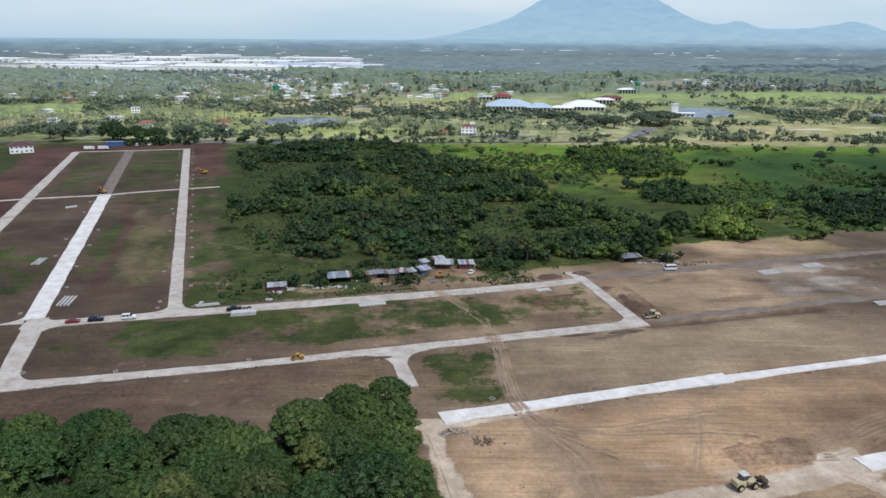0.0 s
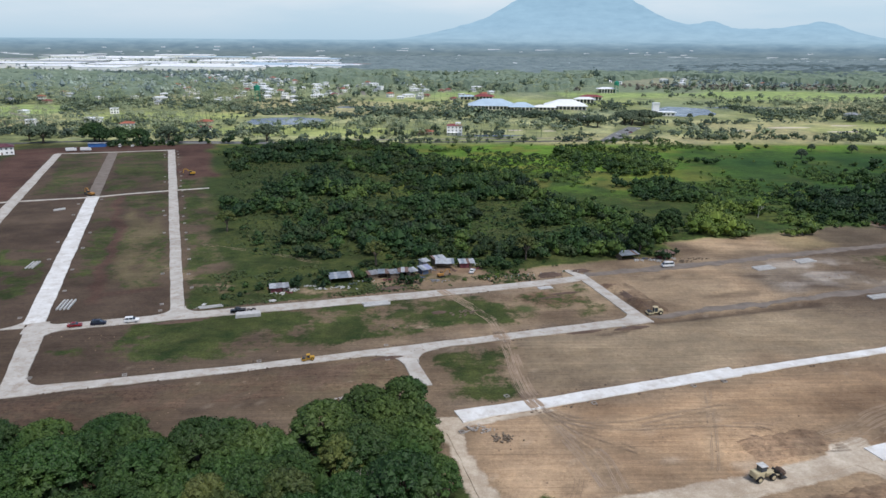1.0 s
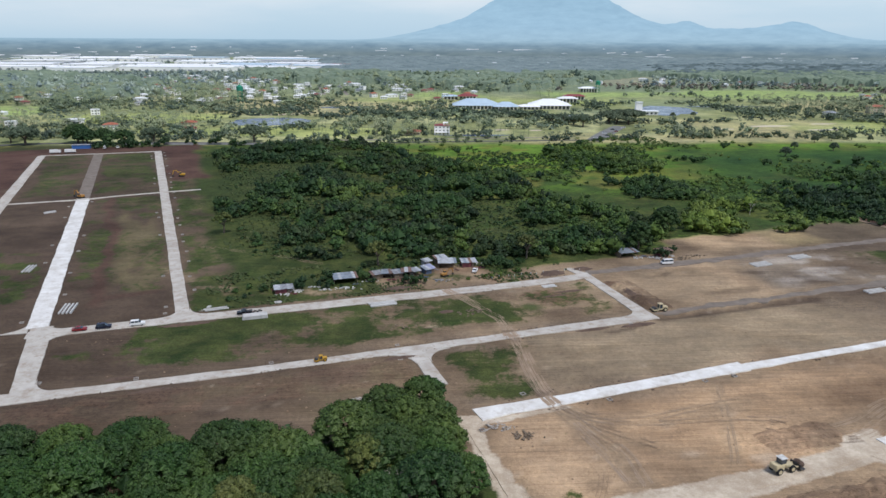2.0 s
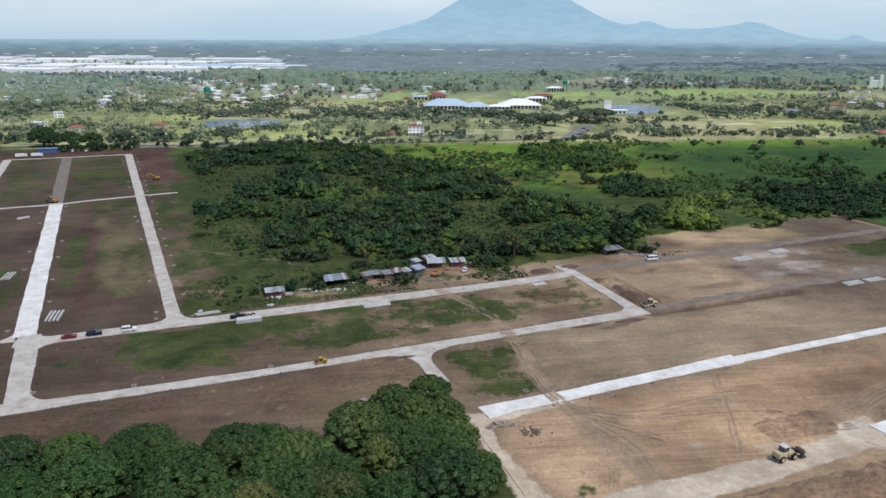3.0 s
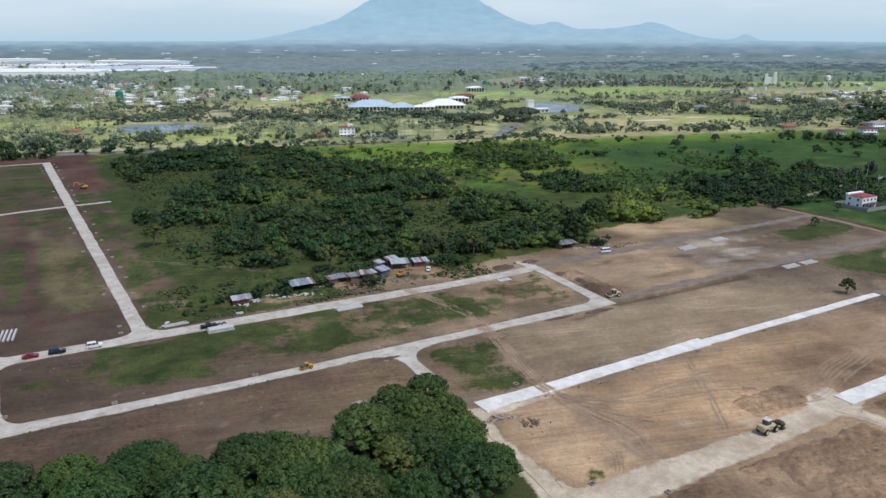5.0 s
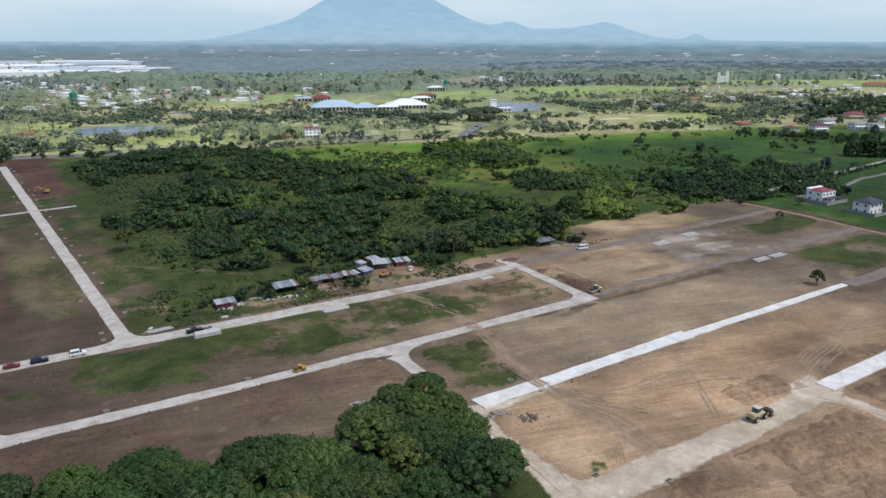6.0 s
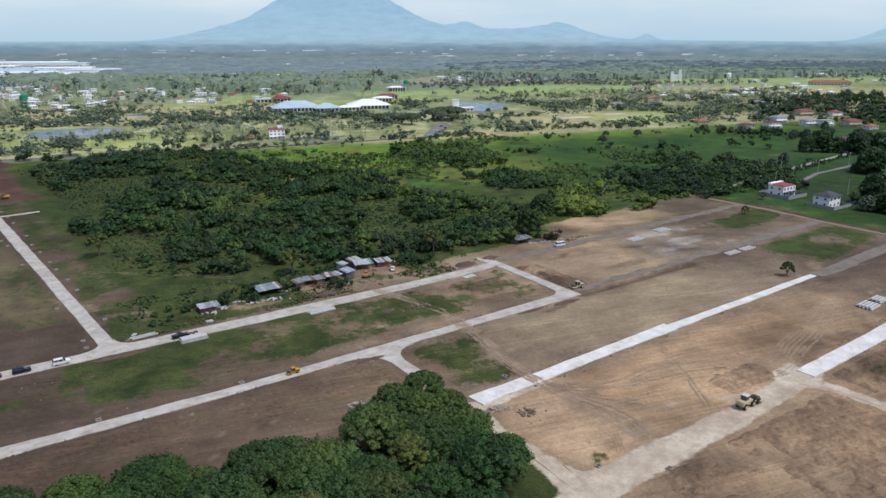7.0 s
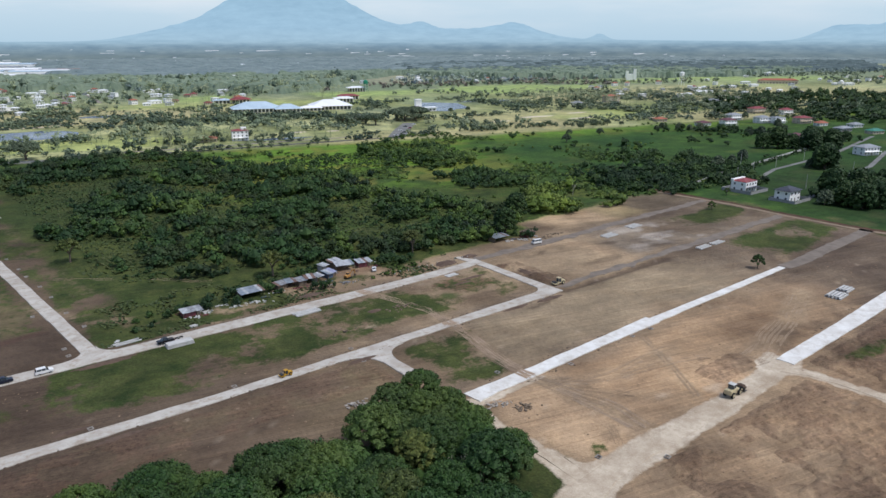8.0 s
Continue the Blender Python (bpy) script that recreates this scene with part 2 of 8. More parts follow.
scuff = both(span(nt, stretched(50, 0.25, 0.6, 8, 0.72, 0.8), 0.52, 0.66, 0.0, 0.7), both(span(nt, churned.outputs["Fac"], 0.0, 1.0, 0.25, 1.0), bare.outputs["Fac"]))
c = blend(nt, scuff, c, blend(nt, 1.0, c, (1.5, 1.46, 1.42), "MULTIPLY"))
bright = both(span(nt, noise_node(nt, 1.25, 3, 0.6), 0.635, 0.665, 0.0, 0.55), bare.outputs["Fac"])
c = blend(nt, bright, c, blend(nt, 1.0, c, (1.45, 1.42, 1.38), "MULTIPLY"))
dark = both(span(nt, noise_node(nt, 0.95, 4, 0.65), 0.640, 0.668, 0.0, 0.6), bare.outputs["Fac"])
c = blend(nt, dark, c, blend(nt, 1.0, c, (0.55, 0.52, 0.50), "MULTIPLY"))
for turn, wide, long in ((14, 1.9, 0.05), (22, 2.6, 0.06), (-8, 2.4, 0.05)):
    drag = both(span(nt, stretched(turn, long, wide, 3, 0.55, 0.5), 0.60, 0.635, 0.0, 0.38), graded.outputs["Fac"])
    c = blend(nt, drag, c, blend(nt, 1.0, c, (0.72, 0.70, 0.68) if turn < 20 else (1.3, 1.28, 1.25), "MULTIPLY"))
# crushed stone spilled beside the haul tracks, thinning out into the soil
spill = nt.nodes.new("ShaderNodeAttribute")
spill.attribute_name = "stone"
add = nt.nodes.new("ShaderNodeMath")
add.operation = "MULTIPLY_ADD"
nt.links.new(noise_node(nt, 0.45, 8, 0.75), add.inputs[0])
add.inputs[1].default_value = 1.1
nt.links.new(spill.outputs["Fac"], add.inputs[2])
c = blend(nt, span(nt, add.outputs["Value"], 0.92, 1.22), c, track_stone(nt))
nt.links.new(c, b.inputs["Base Color"])
relief(nt, b, g2, 0.9, 0.35)

def slab_shader(name, pale, worn, soil, amount):
    """Poured concrete: cloudy tone, brown soil carried on in smears, dark damp spots."""
    m, nt, b = shader(name, 0.85, 0.0, 0.25)
    c = blend(nt, span(nt, noise_node(nt, 0.16, 5, 0.65), 0.34, 0.66), worn, pale)
    c = blend(nt, span(nt, noise_node(nt, 0.9, 6, 0.7), 0.4, 0.75, 0.0, 0.45), c, tuple(x * 0.72 for x in pale))
    c = blend(nt, span(nt, noise_node(nt, 0.30, 8, 0.74), 0.50, 0.66, 0.0, amount), c, soil)
    c = blend(nt, span(nt, noise_node(nt, 0.055, 7, 0.7), 0.56, 0.70, 0.0, 0.6 * amount), c, tuple(x * 0.75 for x in soil))
    nt.links.new(c, b.inputs["Base Color"])
    relief(nt, b, noise_node(nt, 1.0, 5, 0.6), 0.1, 0.03)
    return m


concrete = slab_shader("road_concrete", (0.50, 0.475, 0.43), (0.36, 0.325, 0.28), (0.26, 0.205, 0.15), 0.75)
concrete_new = slab_shader("fresh_concrete", (0.70, 0.695, 0.67), (0.54, 0.52, 0.485), (0.34, 0.285, 0.22), 0.5)
concrete_block = surface("precast_concrete", (0.52, 0.515, 0.50), (0.37, 0.365, 0.35), 0.6, 4.0, 0.85)
gravel = surface("gravel", (0.30, 0.27, 0.235), (0.20, 0.175, 0.15), 0.10, 1.2, 0.95, bump=0.5, depth=0.06)
gravel_pale, nt, b = shader("crushed_limestone", 0.95, 0.0, 0.15)
nt.links.new(track_stone(nt), b.inputs["Base Color"])
relief(nt, b, noise_node(nt, 1.2, 6, 0.7), 0.5, 0.06)
gravel_grey = surface("grey_gravel", (0.205, 0.172, 0.142), (0.135, 0.111, 0.092), 0.2, 1.6, 0.95, bump=0.5, depth=0.06)
lane_grey = surface("worn_lane", (0.20, 0.20, 0.195), (0.12, 0.12, 0.115), 0.1, 1.5, 0.9)
asphalt = surface("asphalt", (0.09, 0.09, 0.09), (0.065, 0.065, 0.065), 0.1, 2.0, 0.9)
earth_track = surface("trodden_earth", (0.25, 0.185, 0.128), (0.17, 0.125, 0.09), 0.15, 1.2, 0.95, bump=0.5, depth=0.06)
dirt_heap = surface("dug_soil", (0.125, 0.085, 0.063), (0.075, 0.051, 0.040), 0.4, 2.0, 0.97, bump=0.8, depth=0.15)
bark = surface("bark", (0.16, 0.13, 0.10), (0.09, 0.07, 0.055), 0.8, 6.0, 0.95, bump=0.8, depth=0.03)
dead_wood = surface("bleached_wood", (0.42, 0.39, 0.35), (0.26, 0.23, 0.20), 0.8, 6.0, 0.9)
plank = surface("weathered_planks", (0.22, 0.17, 0.12), (0.11, 0.085, 0.065), 1.2, 7.0, 0.9)
leaf_near = leaf_shader("rain_tree_leaves", (0.014, 0.040, 0.010), (0.033, 0.076, 0.018), (0.060, 0.092, 0.023), 0.045, 0.62, 0.26)
# scrub leaves: cloud shade put into the dark tone, sun into the bright one
leaf_wood = leaf_shader("scrub_leaves", (0.014, 0.036, 0.011), (0.023, 0.053, 0.015), (0.042, 0.076, 0.019), 0.05)
leaf_bright = leaf_shader("sunny_scrub_leaves", (0.022, 0.048, 0.012), (0.05, 0.092, 0.02), (0.085, 0.125, 0.028), 0.03)
leaf_weed = leaf_shader("meadow_weeds", (0.045, 0.085, 0.018), (0.075, 0.13, 0.024), (0.10, 0.14, 0.03), 0.03)
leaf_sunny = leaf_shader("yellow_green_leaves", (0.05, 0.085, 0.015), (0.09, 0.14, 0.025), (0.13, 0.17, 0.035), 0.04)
clod_soil = surface("loose_soil", (0.27, 0.19, 0.125), (0.18, 0.125, 0.085), 0.3, 2.0, 0.97)
clod_dark = surface("damp_clods", (0.12, 0.088, 0.064), (0.08, 0.058, 0.044), 0.3, 2.0, 0.97)
leaf_olive = leaf_shader("olive_scrub_leaves", (0.014, 0.029, 0.010), (0.026, 0.047, 0.015), (0.042, 0.060, 0.019), 0.05)
# distant foliage is paler and bluer: haze put into the leaf colours
leaf_far = leaf_shader("hazed_far_leaves", (0.084, 0.120, 0.083), (0.162, 0.206, 0.135), (0.240, 0.270, 0.177), 0.02)
leaf_deep = surface("hazed_plain_canopy", (0.185, 0.235, 0.235), (0.098, 0.140, 0.150), 0.012, 0.09, 0.9, bump=0.5, depth=2.0)
leaf_mid = leaf_shader("hazed_park_leaves", (0.040, 0.062, 0.042), (0.080, 0.112, 0.073), (0.13, 0.158, 0.097), 0.012)
leaf_mist = leaf_shader("hazed_village_leaves", (0.165, 0.218, 0.216), (0.224, 0.283, 0.278), (0.283, 0.330, 0.307), 0.006)
leaf_palm = leaf_shader("hazed_palm_fronds", (0.121, 0.160, 0.094), (0.220, 0.264, 0.154), (0.308, 0.319, 0.198), 0.01)
belt_canopy = surface("hazed_belt_canopy", (0.188, 0.237, 0.163), (0.094, 0.138, 0.100), 0.035, 0.22, 0.85, bump=0.4, depth=0.6)
stand_canopy = surface("cloud_shaded_canopy", (0.085, 0.12, 0.12), (0.055, 0.082, 0.086), 0.02, 0.1, 0.9, bump=0.4, depth=1.0)
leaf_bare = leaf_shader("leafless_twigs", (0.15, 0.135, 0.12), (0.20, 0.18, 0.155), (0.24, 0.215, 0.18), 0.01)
leaf_pale = leaf_shader("pale_leaves", (0.045, 0.07, 0.018), (0.085, 0.11, 0.028), (0.125, 0.135, 0.042), 0.1, 0.62, 0.25)
water = surface("pond_water", (0.10, 0.135, 0.20), (0.08, 0.11, 0.16), 0.02, 0.3, 0.22, spec=0.3, bump=0.05, depth=0.05)
wall_white = surface("white_painted_wall", (0.92, 0.915, 0.90), (0.84, 0.83, 0.81), 0.25, 3.0, 0.7, bump=0.05)
wall_cream = surface("cream_painted_wall", (0.62, 0.54, 0.42), (0.5, 0.43, 0.33), 0.25, 3.0, 0.75, bump=0.05)
wall_grey = surface("grey_block_wall", (0.36, 0.36, 0.36), (0.25, 0.25, 0.25), 0.4, 3.0, 0.85)
roof_red = surface("red_roof", (0.27, 0.065, 0.07), (0.19, 0.05, 0.052), 0.3, 3.0, 0.6)
roof_rust = surface("terracotta_roof", (0.38, 0.14, 0.085), (0.26, 0.09, 0.06), 0.3, 3.0, 0.7)
roof_dark = surface("dark_slate_roof", (0.06, 0.065, 0.085), (0.04, 0.043, 0.055), 0.3, 3.0, 0.55)
roof_grey = surface("grey_sheet_roof", (0.30, 0.32, 0.34), (0.20, 0.21, 0.225), 0.3, 3.0, 0.5)
roof_blue = surface("pale_blue_metal_roof", (0.46, 0.57, 0.66), (0.38, 0.48, 0.57), 0.08, 0.8, 0.5)
roof_white = surface("white_metal_roof", (0.86, 0.87, 0.88), (0.74, 0.76, 0.78), 0.02, 0.2, 0.5)
roof_green = surface("green_metal_roof", (0.06, 0.22, 0.16), (0.04, 0.16, 0.12), 0.3, 2.0, 0.55)
roof_purple = surface("maroon_roof", (0.13, 0.05, 0.06), (0.09, 0.035, 0.045), 0.3, 3.0, 0.6)
tin = surface("corrugated_iron", (0.40, 0.41, 0.42), (0.17, 0.155, 0.15), 0.9, 3.0, 0.45, 0.4)
tin_pale = surface("bright_galvanised_sheet", (0.50, 0.52, 0.54), (0.26, 0.26, 0.26), 0.8, 3.0, 0.5, 0.15)
tin_blue = surface("bluish_sheet_iron", (0.30, 0.34, 0.38), (0.16, 0.175, 0.19), 0.6, 3.0, 0.45, 0.3)
tin_lilac = surface("faded_lilac_sheet", (0.36, 0.38, 0.52), (0.24, 0.25, 0.34), 0.8, 3.0, 0.5, 0.1)
tin_rust = surface("rusted_sheet_iron", (0.19, 0.12, 0.095), (0.11, 0.075, 0.065), 0.8, 3.0, 0.8)
cloth_maroon = surface("maroon_tarpaulin", (0.20, 0.06, 0.07), (0.09, 0.035, 0.045), 0.8, 3.0, 0.7)
cloth_blue = surface("blue_tarpaulin", (0.10, 0.14, 0.22), (0.06, 0.08, 0.12), 0.8, 3.0, 0.6)
scrap_pale = surface("pale_scrap", (0.6, 0.6, 0.58), (0.35, 0.34, 0.32), 1.5, 6.0, 0.8)
window_glass = glass_shader("dark_window_glass")
tower_green = surface("green_painted_steel", (0.03, 0.25, 0.16), (0.02, 0.17, 0.11), 0.3, 3.0, 0.6)
rubber = surface("tyre_rubber", (0.025, 0.025, 0.026), (0.018, 0.018, 0.018), 1.0, 6.0, 0.9)
steel = surface("dark_steel", (0.10, 0.10, 0.10), (0.06, 0.055, 0.05), 1.0, 6.0, 0.6, 0.6)
chrome = surface("wheel_metal", (0.5, 0.5, 0.5), (0.35, 0.35, 0.35), 1.0, 6.0, 0.35, 0.9)
plant_yellow = surface("machine_yellow_paint", (0.55, 0.32, 0.03), (0.36, 0.20, 0.03), 0.6, 4.0, 0.6)
plant_cream = surface("dusty_yellow_paint", (0.56, 0.48, 0.30), (0.38, 0.32, 0.20), 0.6, 4.0, 0.7)
plant_orange = surface("machine_orange_paint", (0.42, 0.22, 0.06), (0.28, 0.14, 0.04), 0.6, 4.0, 0.6)
paint_white = surface("white_car_paint", (0.78, 0.78, 0.77), (0.7, 0.7, 0.69), 0.5, 3.0, 0.3, spec=0.5, bump=0.0)
paint_red = surface("red_car_paint", (0.22, 0.02, 0.025), (0.18, 0.02, 0.02), 0.5, 3.0, 0.3, spec=0.5, bump=0.0)
paint_navy = surface("navy_car_paint", (0.018, 0.022, 0.04), (0.014, 0.017, 0.03), 0.5, 3.0, 0.3, spec=0.5, bump=0.0)
paint_black = surface("black_car_paint", (0.012, 0.012, 0.014), (0.01, 0.01, 0.011), 0.5, 3.0, 0.3, spec=0.5, bump=0.0)
lamp_clear = surface("headlamp_glass", (0.7, 0.7, 0.7), (0.6, 0.6, 0.6), 1.0, 3.0, 0.15, bump=0.0)
lamp_red = surface("tail_lamp_red", (0.4, 0.02, 0.02), (0.3, 0.02, 0.02), 1.0, 3.0, 0.2, bump=0.0)


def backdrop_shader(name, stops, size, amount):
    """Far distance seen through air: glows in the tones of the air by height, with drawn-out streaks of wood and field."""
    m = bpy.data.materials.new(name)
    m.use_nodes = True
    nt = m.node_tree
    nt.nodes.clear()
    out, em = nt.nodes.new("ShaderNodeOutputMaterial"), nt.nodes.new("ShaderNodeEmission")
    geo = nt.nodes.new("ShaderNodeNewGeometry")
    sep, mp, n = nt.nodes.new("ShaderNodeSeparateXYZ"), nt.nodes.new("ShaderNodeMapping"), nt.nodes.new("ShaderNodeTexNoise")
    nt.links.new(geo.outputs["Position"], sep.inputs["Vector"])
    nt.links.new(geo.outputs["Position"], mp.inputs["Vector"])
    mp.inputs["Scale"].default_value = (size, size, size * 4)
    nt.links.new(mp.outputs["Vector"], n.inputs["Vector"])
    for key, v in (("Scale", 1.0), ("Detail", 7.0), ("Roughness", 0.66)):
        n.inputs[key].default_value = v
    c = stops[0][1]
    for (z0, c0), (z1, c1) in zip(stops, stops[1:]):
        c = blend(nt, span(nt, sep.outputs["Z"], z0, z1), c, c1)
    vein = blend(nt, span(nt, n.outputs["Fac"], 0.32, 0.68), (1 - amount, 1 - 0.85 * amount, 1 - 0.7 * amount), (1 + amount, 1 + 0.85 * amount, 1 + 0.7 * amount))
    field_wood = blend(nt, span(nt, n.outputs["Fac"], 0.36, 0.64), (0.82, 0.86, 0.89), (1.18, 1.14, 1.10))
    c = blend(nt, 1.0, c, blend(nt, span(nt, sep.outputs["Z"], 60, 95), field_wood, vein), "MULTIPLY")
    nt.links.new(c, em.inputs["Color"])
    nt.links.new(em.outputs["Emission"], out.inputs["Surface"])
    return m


# ---- ground: one sheet to the horizon ----
def lines(lo, hi, step, far):
    mid = list(np.arange(lo, hi + step, step))
    up, d = [mid[-1]], step
    while up[-1] < far:
        d *= 1.1
        up.append(up[-1] + d)
    down, d = [lo], step
    while down[-1] > -far:
        d *= 1.1
        down.append(down[-1] - d)
    return np.array(down[:0:-1] + mid + up[1:])


def mix(base, colour, w):
    return base * (1 - w[..., None]) + np.array(colour) * w[..., None]


SOIL, TAN, ORANGE = (0.155, 0.117, 0.082), (0.275, 0.213, 0.148), (0.30, 0.195, 0.118)
# the darkest soil tone serves damp earth and painted cloud shade alike
DAMP_AND_SHADE, REDDISH = (0.078, 0.058, 0.044), (0.085, 0.042, 0.034)
GRASS, DRY, MEADOW = (0.040, 0.07, 0.02), (0.165, 0.140, 0.075), (0.095, 0.175, 0.026)
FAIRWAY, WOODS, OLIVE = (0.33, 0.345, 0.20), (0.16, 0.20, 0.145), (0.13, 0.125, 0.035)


FIELDS = [(640, 1250, 200, 120), (1150, 1400, 270, 75), (1420, 1290, 220, 60), (-545, 925, 80, 95), (330, 1250, 120, 60), (60, 1230, 90, 50)]      # green fields between the villages
GRAIN = {}      # bare earth, spilled stone and churned soil by place
STONE = [([(24, 104.5, 11), (36, 108, 10.5), (46, 108.2, 9.4), (86, 109, 7.0), (118, 111, 5.6), (127, 112, 6)], 1.8), ([(32.4, 150, 3.0), (32.4, 134, 3.6), (32.6, 120, 5.0), (33, 110, 9)], 1.6), ([(118, 111, 5), (122, 104, 4.5), (123, 92, 4.2), (125, 70, 4.2), (127, 30, 4.2)], 1.6),
         ([(113, 111, 3), (119, 115.5, 5), (126, 117.5, 3)], 1.8), ([(28, 152, 4), (40, 150, 3)], 1.5), ([(120, 112, 6), (136, 113, 5)], 1.6), ([(34, 149, 2), (60, 150, 1.5)], 1.2)]
TRACKS = [([(57, 243), (62, 228), (66.5, 209.5), (64, 198), (63.3, 186), (59, 171), (56.5, 157.5), (58.3, 147), (59.5, 135), (61, 126), (60, 113)], 4.2, 0.6), ([(59, 150), (66, 141), (80, 138), (106, 138)], 5, 0.4), ([(59, 150), (63, 137), (72, 126), (84, 116)], 4, 0.35), ([(112, 117), (128, 121), (157, 128), (190, 139)], 6, 0.6), ([(105, 149), (98, 136), (86, 117)], 2.2, 0.4),
          ([(118, 243), (140, 236), (165, 214), (185, 203)], 6, 0.5), ([(120, 200), (160, 202), (200, 205)], 5, 0.5), ([(230, 168), (222, 163)], 4, 0.4), ([(-46, 300), (-30, 272), (-6, 258), (2, 246)], 3, 0.4), ([(60, 256), (30, 258), (10, 256)], 6, 0.6)]


def cover(x, y):
    """Base colour of the ground by place, with cloud shade, sun and far haze put in."""
    a, b = ab(x, y)
    wx, wy = (field(x, y, 22, 5) - 0.5) * 14, (field(x, y, 22, 9) - 0.5) * 14
    A, B = a + wx, b + wy
    AW = A + WEST * (B - 250)          # along the leaning western streets
    n8, n20, n60, n200 = field(x, y, 8, 20), field(x, y, 20, 30), field(x, y, 60, 40), field(x, y, 200, 50)
    speck = field(x, y, 3.2, 60, 2)
    # streaks along the grid left by graders
    streak = field(a * 0.16, b, 5, 70)
    col = np.ones(x.shape + (3,)) * np.array(SOIL)
    col = mix(col, TAN, ramp(n20 * 0.5 + streak * 0.5, 0.42, 0.66) * 0.55)
    col = mix(col, DAMP_AND_SHADE, ramp(n60, 0.52, 0.72) * 0.45)
    # open land beyond the estate: woods, meadow, golf course, far woods
    out = np.maximum.reduce([ramp(B, 258, 264) * ramp(AW, -22, -14) * (1 - patch(A, B, 170, 306, 240, 284, 5)), ramp(A, 303, 308), ramp(B, 636, 642), 1 - ramp(AW, -160, -150), 1 - ramp(B, 20, 40)])
    land = np.ones(x.shape + (3,)) * np.array(GRASS)
    land = mix(land, MEADOW, ramp(n60, 0.35, 0.6) * ramp(y, 420, 500) * ramp(x, -60, 60))
    land = mix(land, MEADOW, ramp(n20, 0.5, 0.7) * 0.5 * ramp(x, -80, 40))
    land = mix(land, (0.16, 0.15, 0.045), ramp(field(x, y, 30, 44), 0.58, 0.72) * 0.5 * ramp(y, 330, 400))
    land = mix(land, (0.05, 0.045, 0.028), (1 - ramp(x, -330, -150)) * 0.7)
    land = mix(land, OLIVE, ramp(n20, 0.48, 0.62) * ramp(n60, 0.5, 0.62) * 0.6)
    # right meadow deepened: cloud shade put into the grass colour
    land = mix(land, (0.024, 0.058, 0.018), ramp(x, 140, 250) * (0.6 + 0.4 * ramp(n60, 0.36, 0.6)) * (1 - ramp(y, 560, 640)))
    land = mix(land, (0.12, 0.11, 0.06), ramp(field(x, y, 14, 48), 0.6, 0.75) * 0.5 * (1 - ramp(y, 330, 400)))
    # grass on the left darkened the same way, cloud shade in its colour
    land = mix(land, (0.030, 0.043, 0.016), (1 - ramp(x, -60, 0)) * (1 - ramp(y, 560, 640)) * 0.8)
    land = mix(land, (0.10, 0.18, 0.03), (1 - ramp(np.hypot((x - 122) / 42, (y - 318) / 24) + (n20 - 0.5) * 0.8, 0.6, 1.1)) * 0.9)
    # by the houses: shade of cloud and trees put into the grass colour
    land = mix(land, (0.018, 0.036, 0.014), ramp(x, 255, 290) * (1 - ramp(y, 330, 420)) * (0.5 + 0.4 * n20))
    # golf course and far land paler, bluer: haze put into the ground colour
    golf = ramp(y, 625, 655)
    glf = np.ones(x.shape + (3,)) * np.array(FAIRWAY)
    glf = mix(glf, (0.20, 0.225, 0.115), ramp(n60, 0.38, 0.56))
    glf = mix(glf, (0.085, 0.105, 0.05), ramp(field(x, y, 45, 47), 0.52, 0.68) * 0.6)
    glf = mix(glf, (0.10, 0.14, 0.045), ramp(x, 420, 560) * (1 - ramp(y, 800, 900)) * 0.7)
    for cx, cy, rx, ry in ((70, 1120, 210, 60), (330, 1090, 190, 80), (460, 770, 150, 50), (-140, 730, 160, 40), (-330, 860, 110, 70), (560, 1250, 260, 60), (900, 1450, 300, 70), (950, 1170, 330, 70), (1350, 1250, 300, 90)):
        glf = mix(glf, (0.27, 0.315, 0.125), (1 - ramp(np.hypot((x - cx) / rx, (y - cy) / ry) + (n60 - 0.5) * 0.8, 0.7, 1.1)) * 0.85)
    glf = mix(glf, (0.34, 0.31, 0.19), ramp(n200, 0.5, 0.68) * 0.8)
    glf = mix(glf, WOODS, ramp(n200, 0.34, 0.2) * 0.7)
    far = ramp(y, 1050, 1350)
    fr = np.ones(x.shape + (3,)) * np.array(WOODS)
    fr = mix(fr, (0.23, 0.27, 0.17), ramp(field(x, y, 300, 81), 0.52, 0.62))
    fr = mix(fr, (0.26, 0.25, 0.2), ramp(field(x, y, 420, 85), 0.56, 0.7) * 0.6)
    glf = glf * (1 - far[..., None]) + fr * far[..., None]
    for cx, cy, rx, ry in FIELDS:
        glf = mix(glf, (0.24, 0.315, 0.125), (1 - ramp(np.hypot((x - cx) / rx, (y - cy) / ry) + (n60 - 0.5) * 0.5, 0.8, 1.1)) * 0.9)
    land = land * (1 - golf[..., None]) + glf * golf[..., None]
    # the graded estate
    sward = np.zeros(x.shape)
    green = ramp(n20 * 0.55 + n8 * 0.45, 0.36, 0.60)
    sward = np.maximum(sward, patch(A, B, -52, 72, 206, 238) * (0.3 + 0.7 * green) * 0.95)
    sward = np.maximum(sward, patch(A, B, 0, 60, 206, 232) * ramp(n8, 0.4, 0.6) * 0.7)
    sward = np.maximum(sward, patch(A, B, 72, 112, 210, 236) * green * 0.55)
    col = mix(col, REDDISH, patch(A, B, 78, 110, 220, 240) * ramp(n8, 0.5, 0.62) * 0.8)
    col = mix(col, DAMP_AND_SHADE, patch(A, B, -78, -46, 200, 238) * (0.45 + 0.5 * n20))
    sward = np.maximum(sward, patch(A, B, -72, -20, 202, 222) * ramp(n20, 0.46, 0.62) * 0.7)
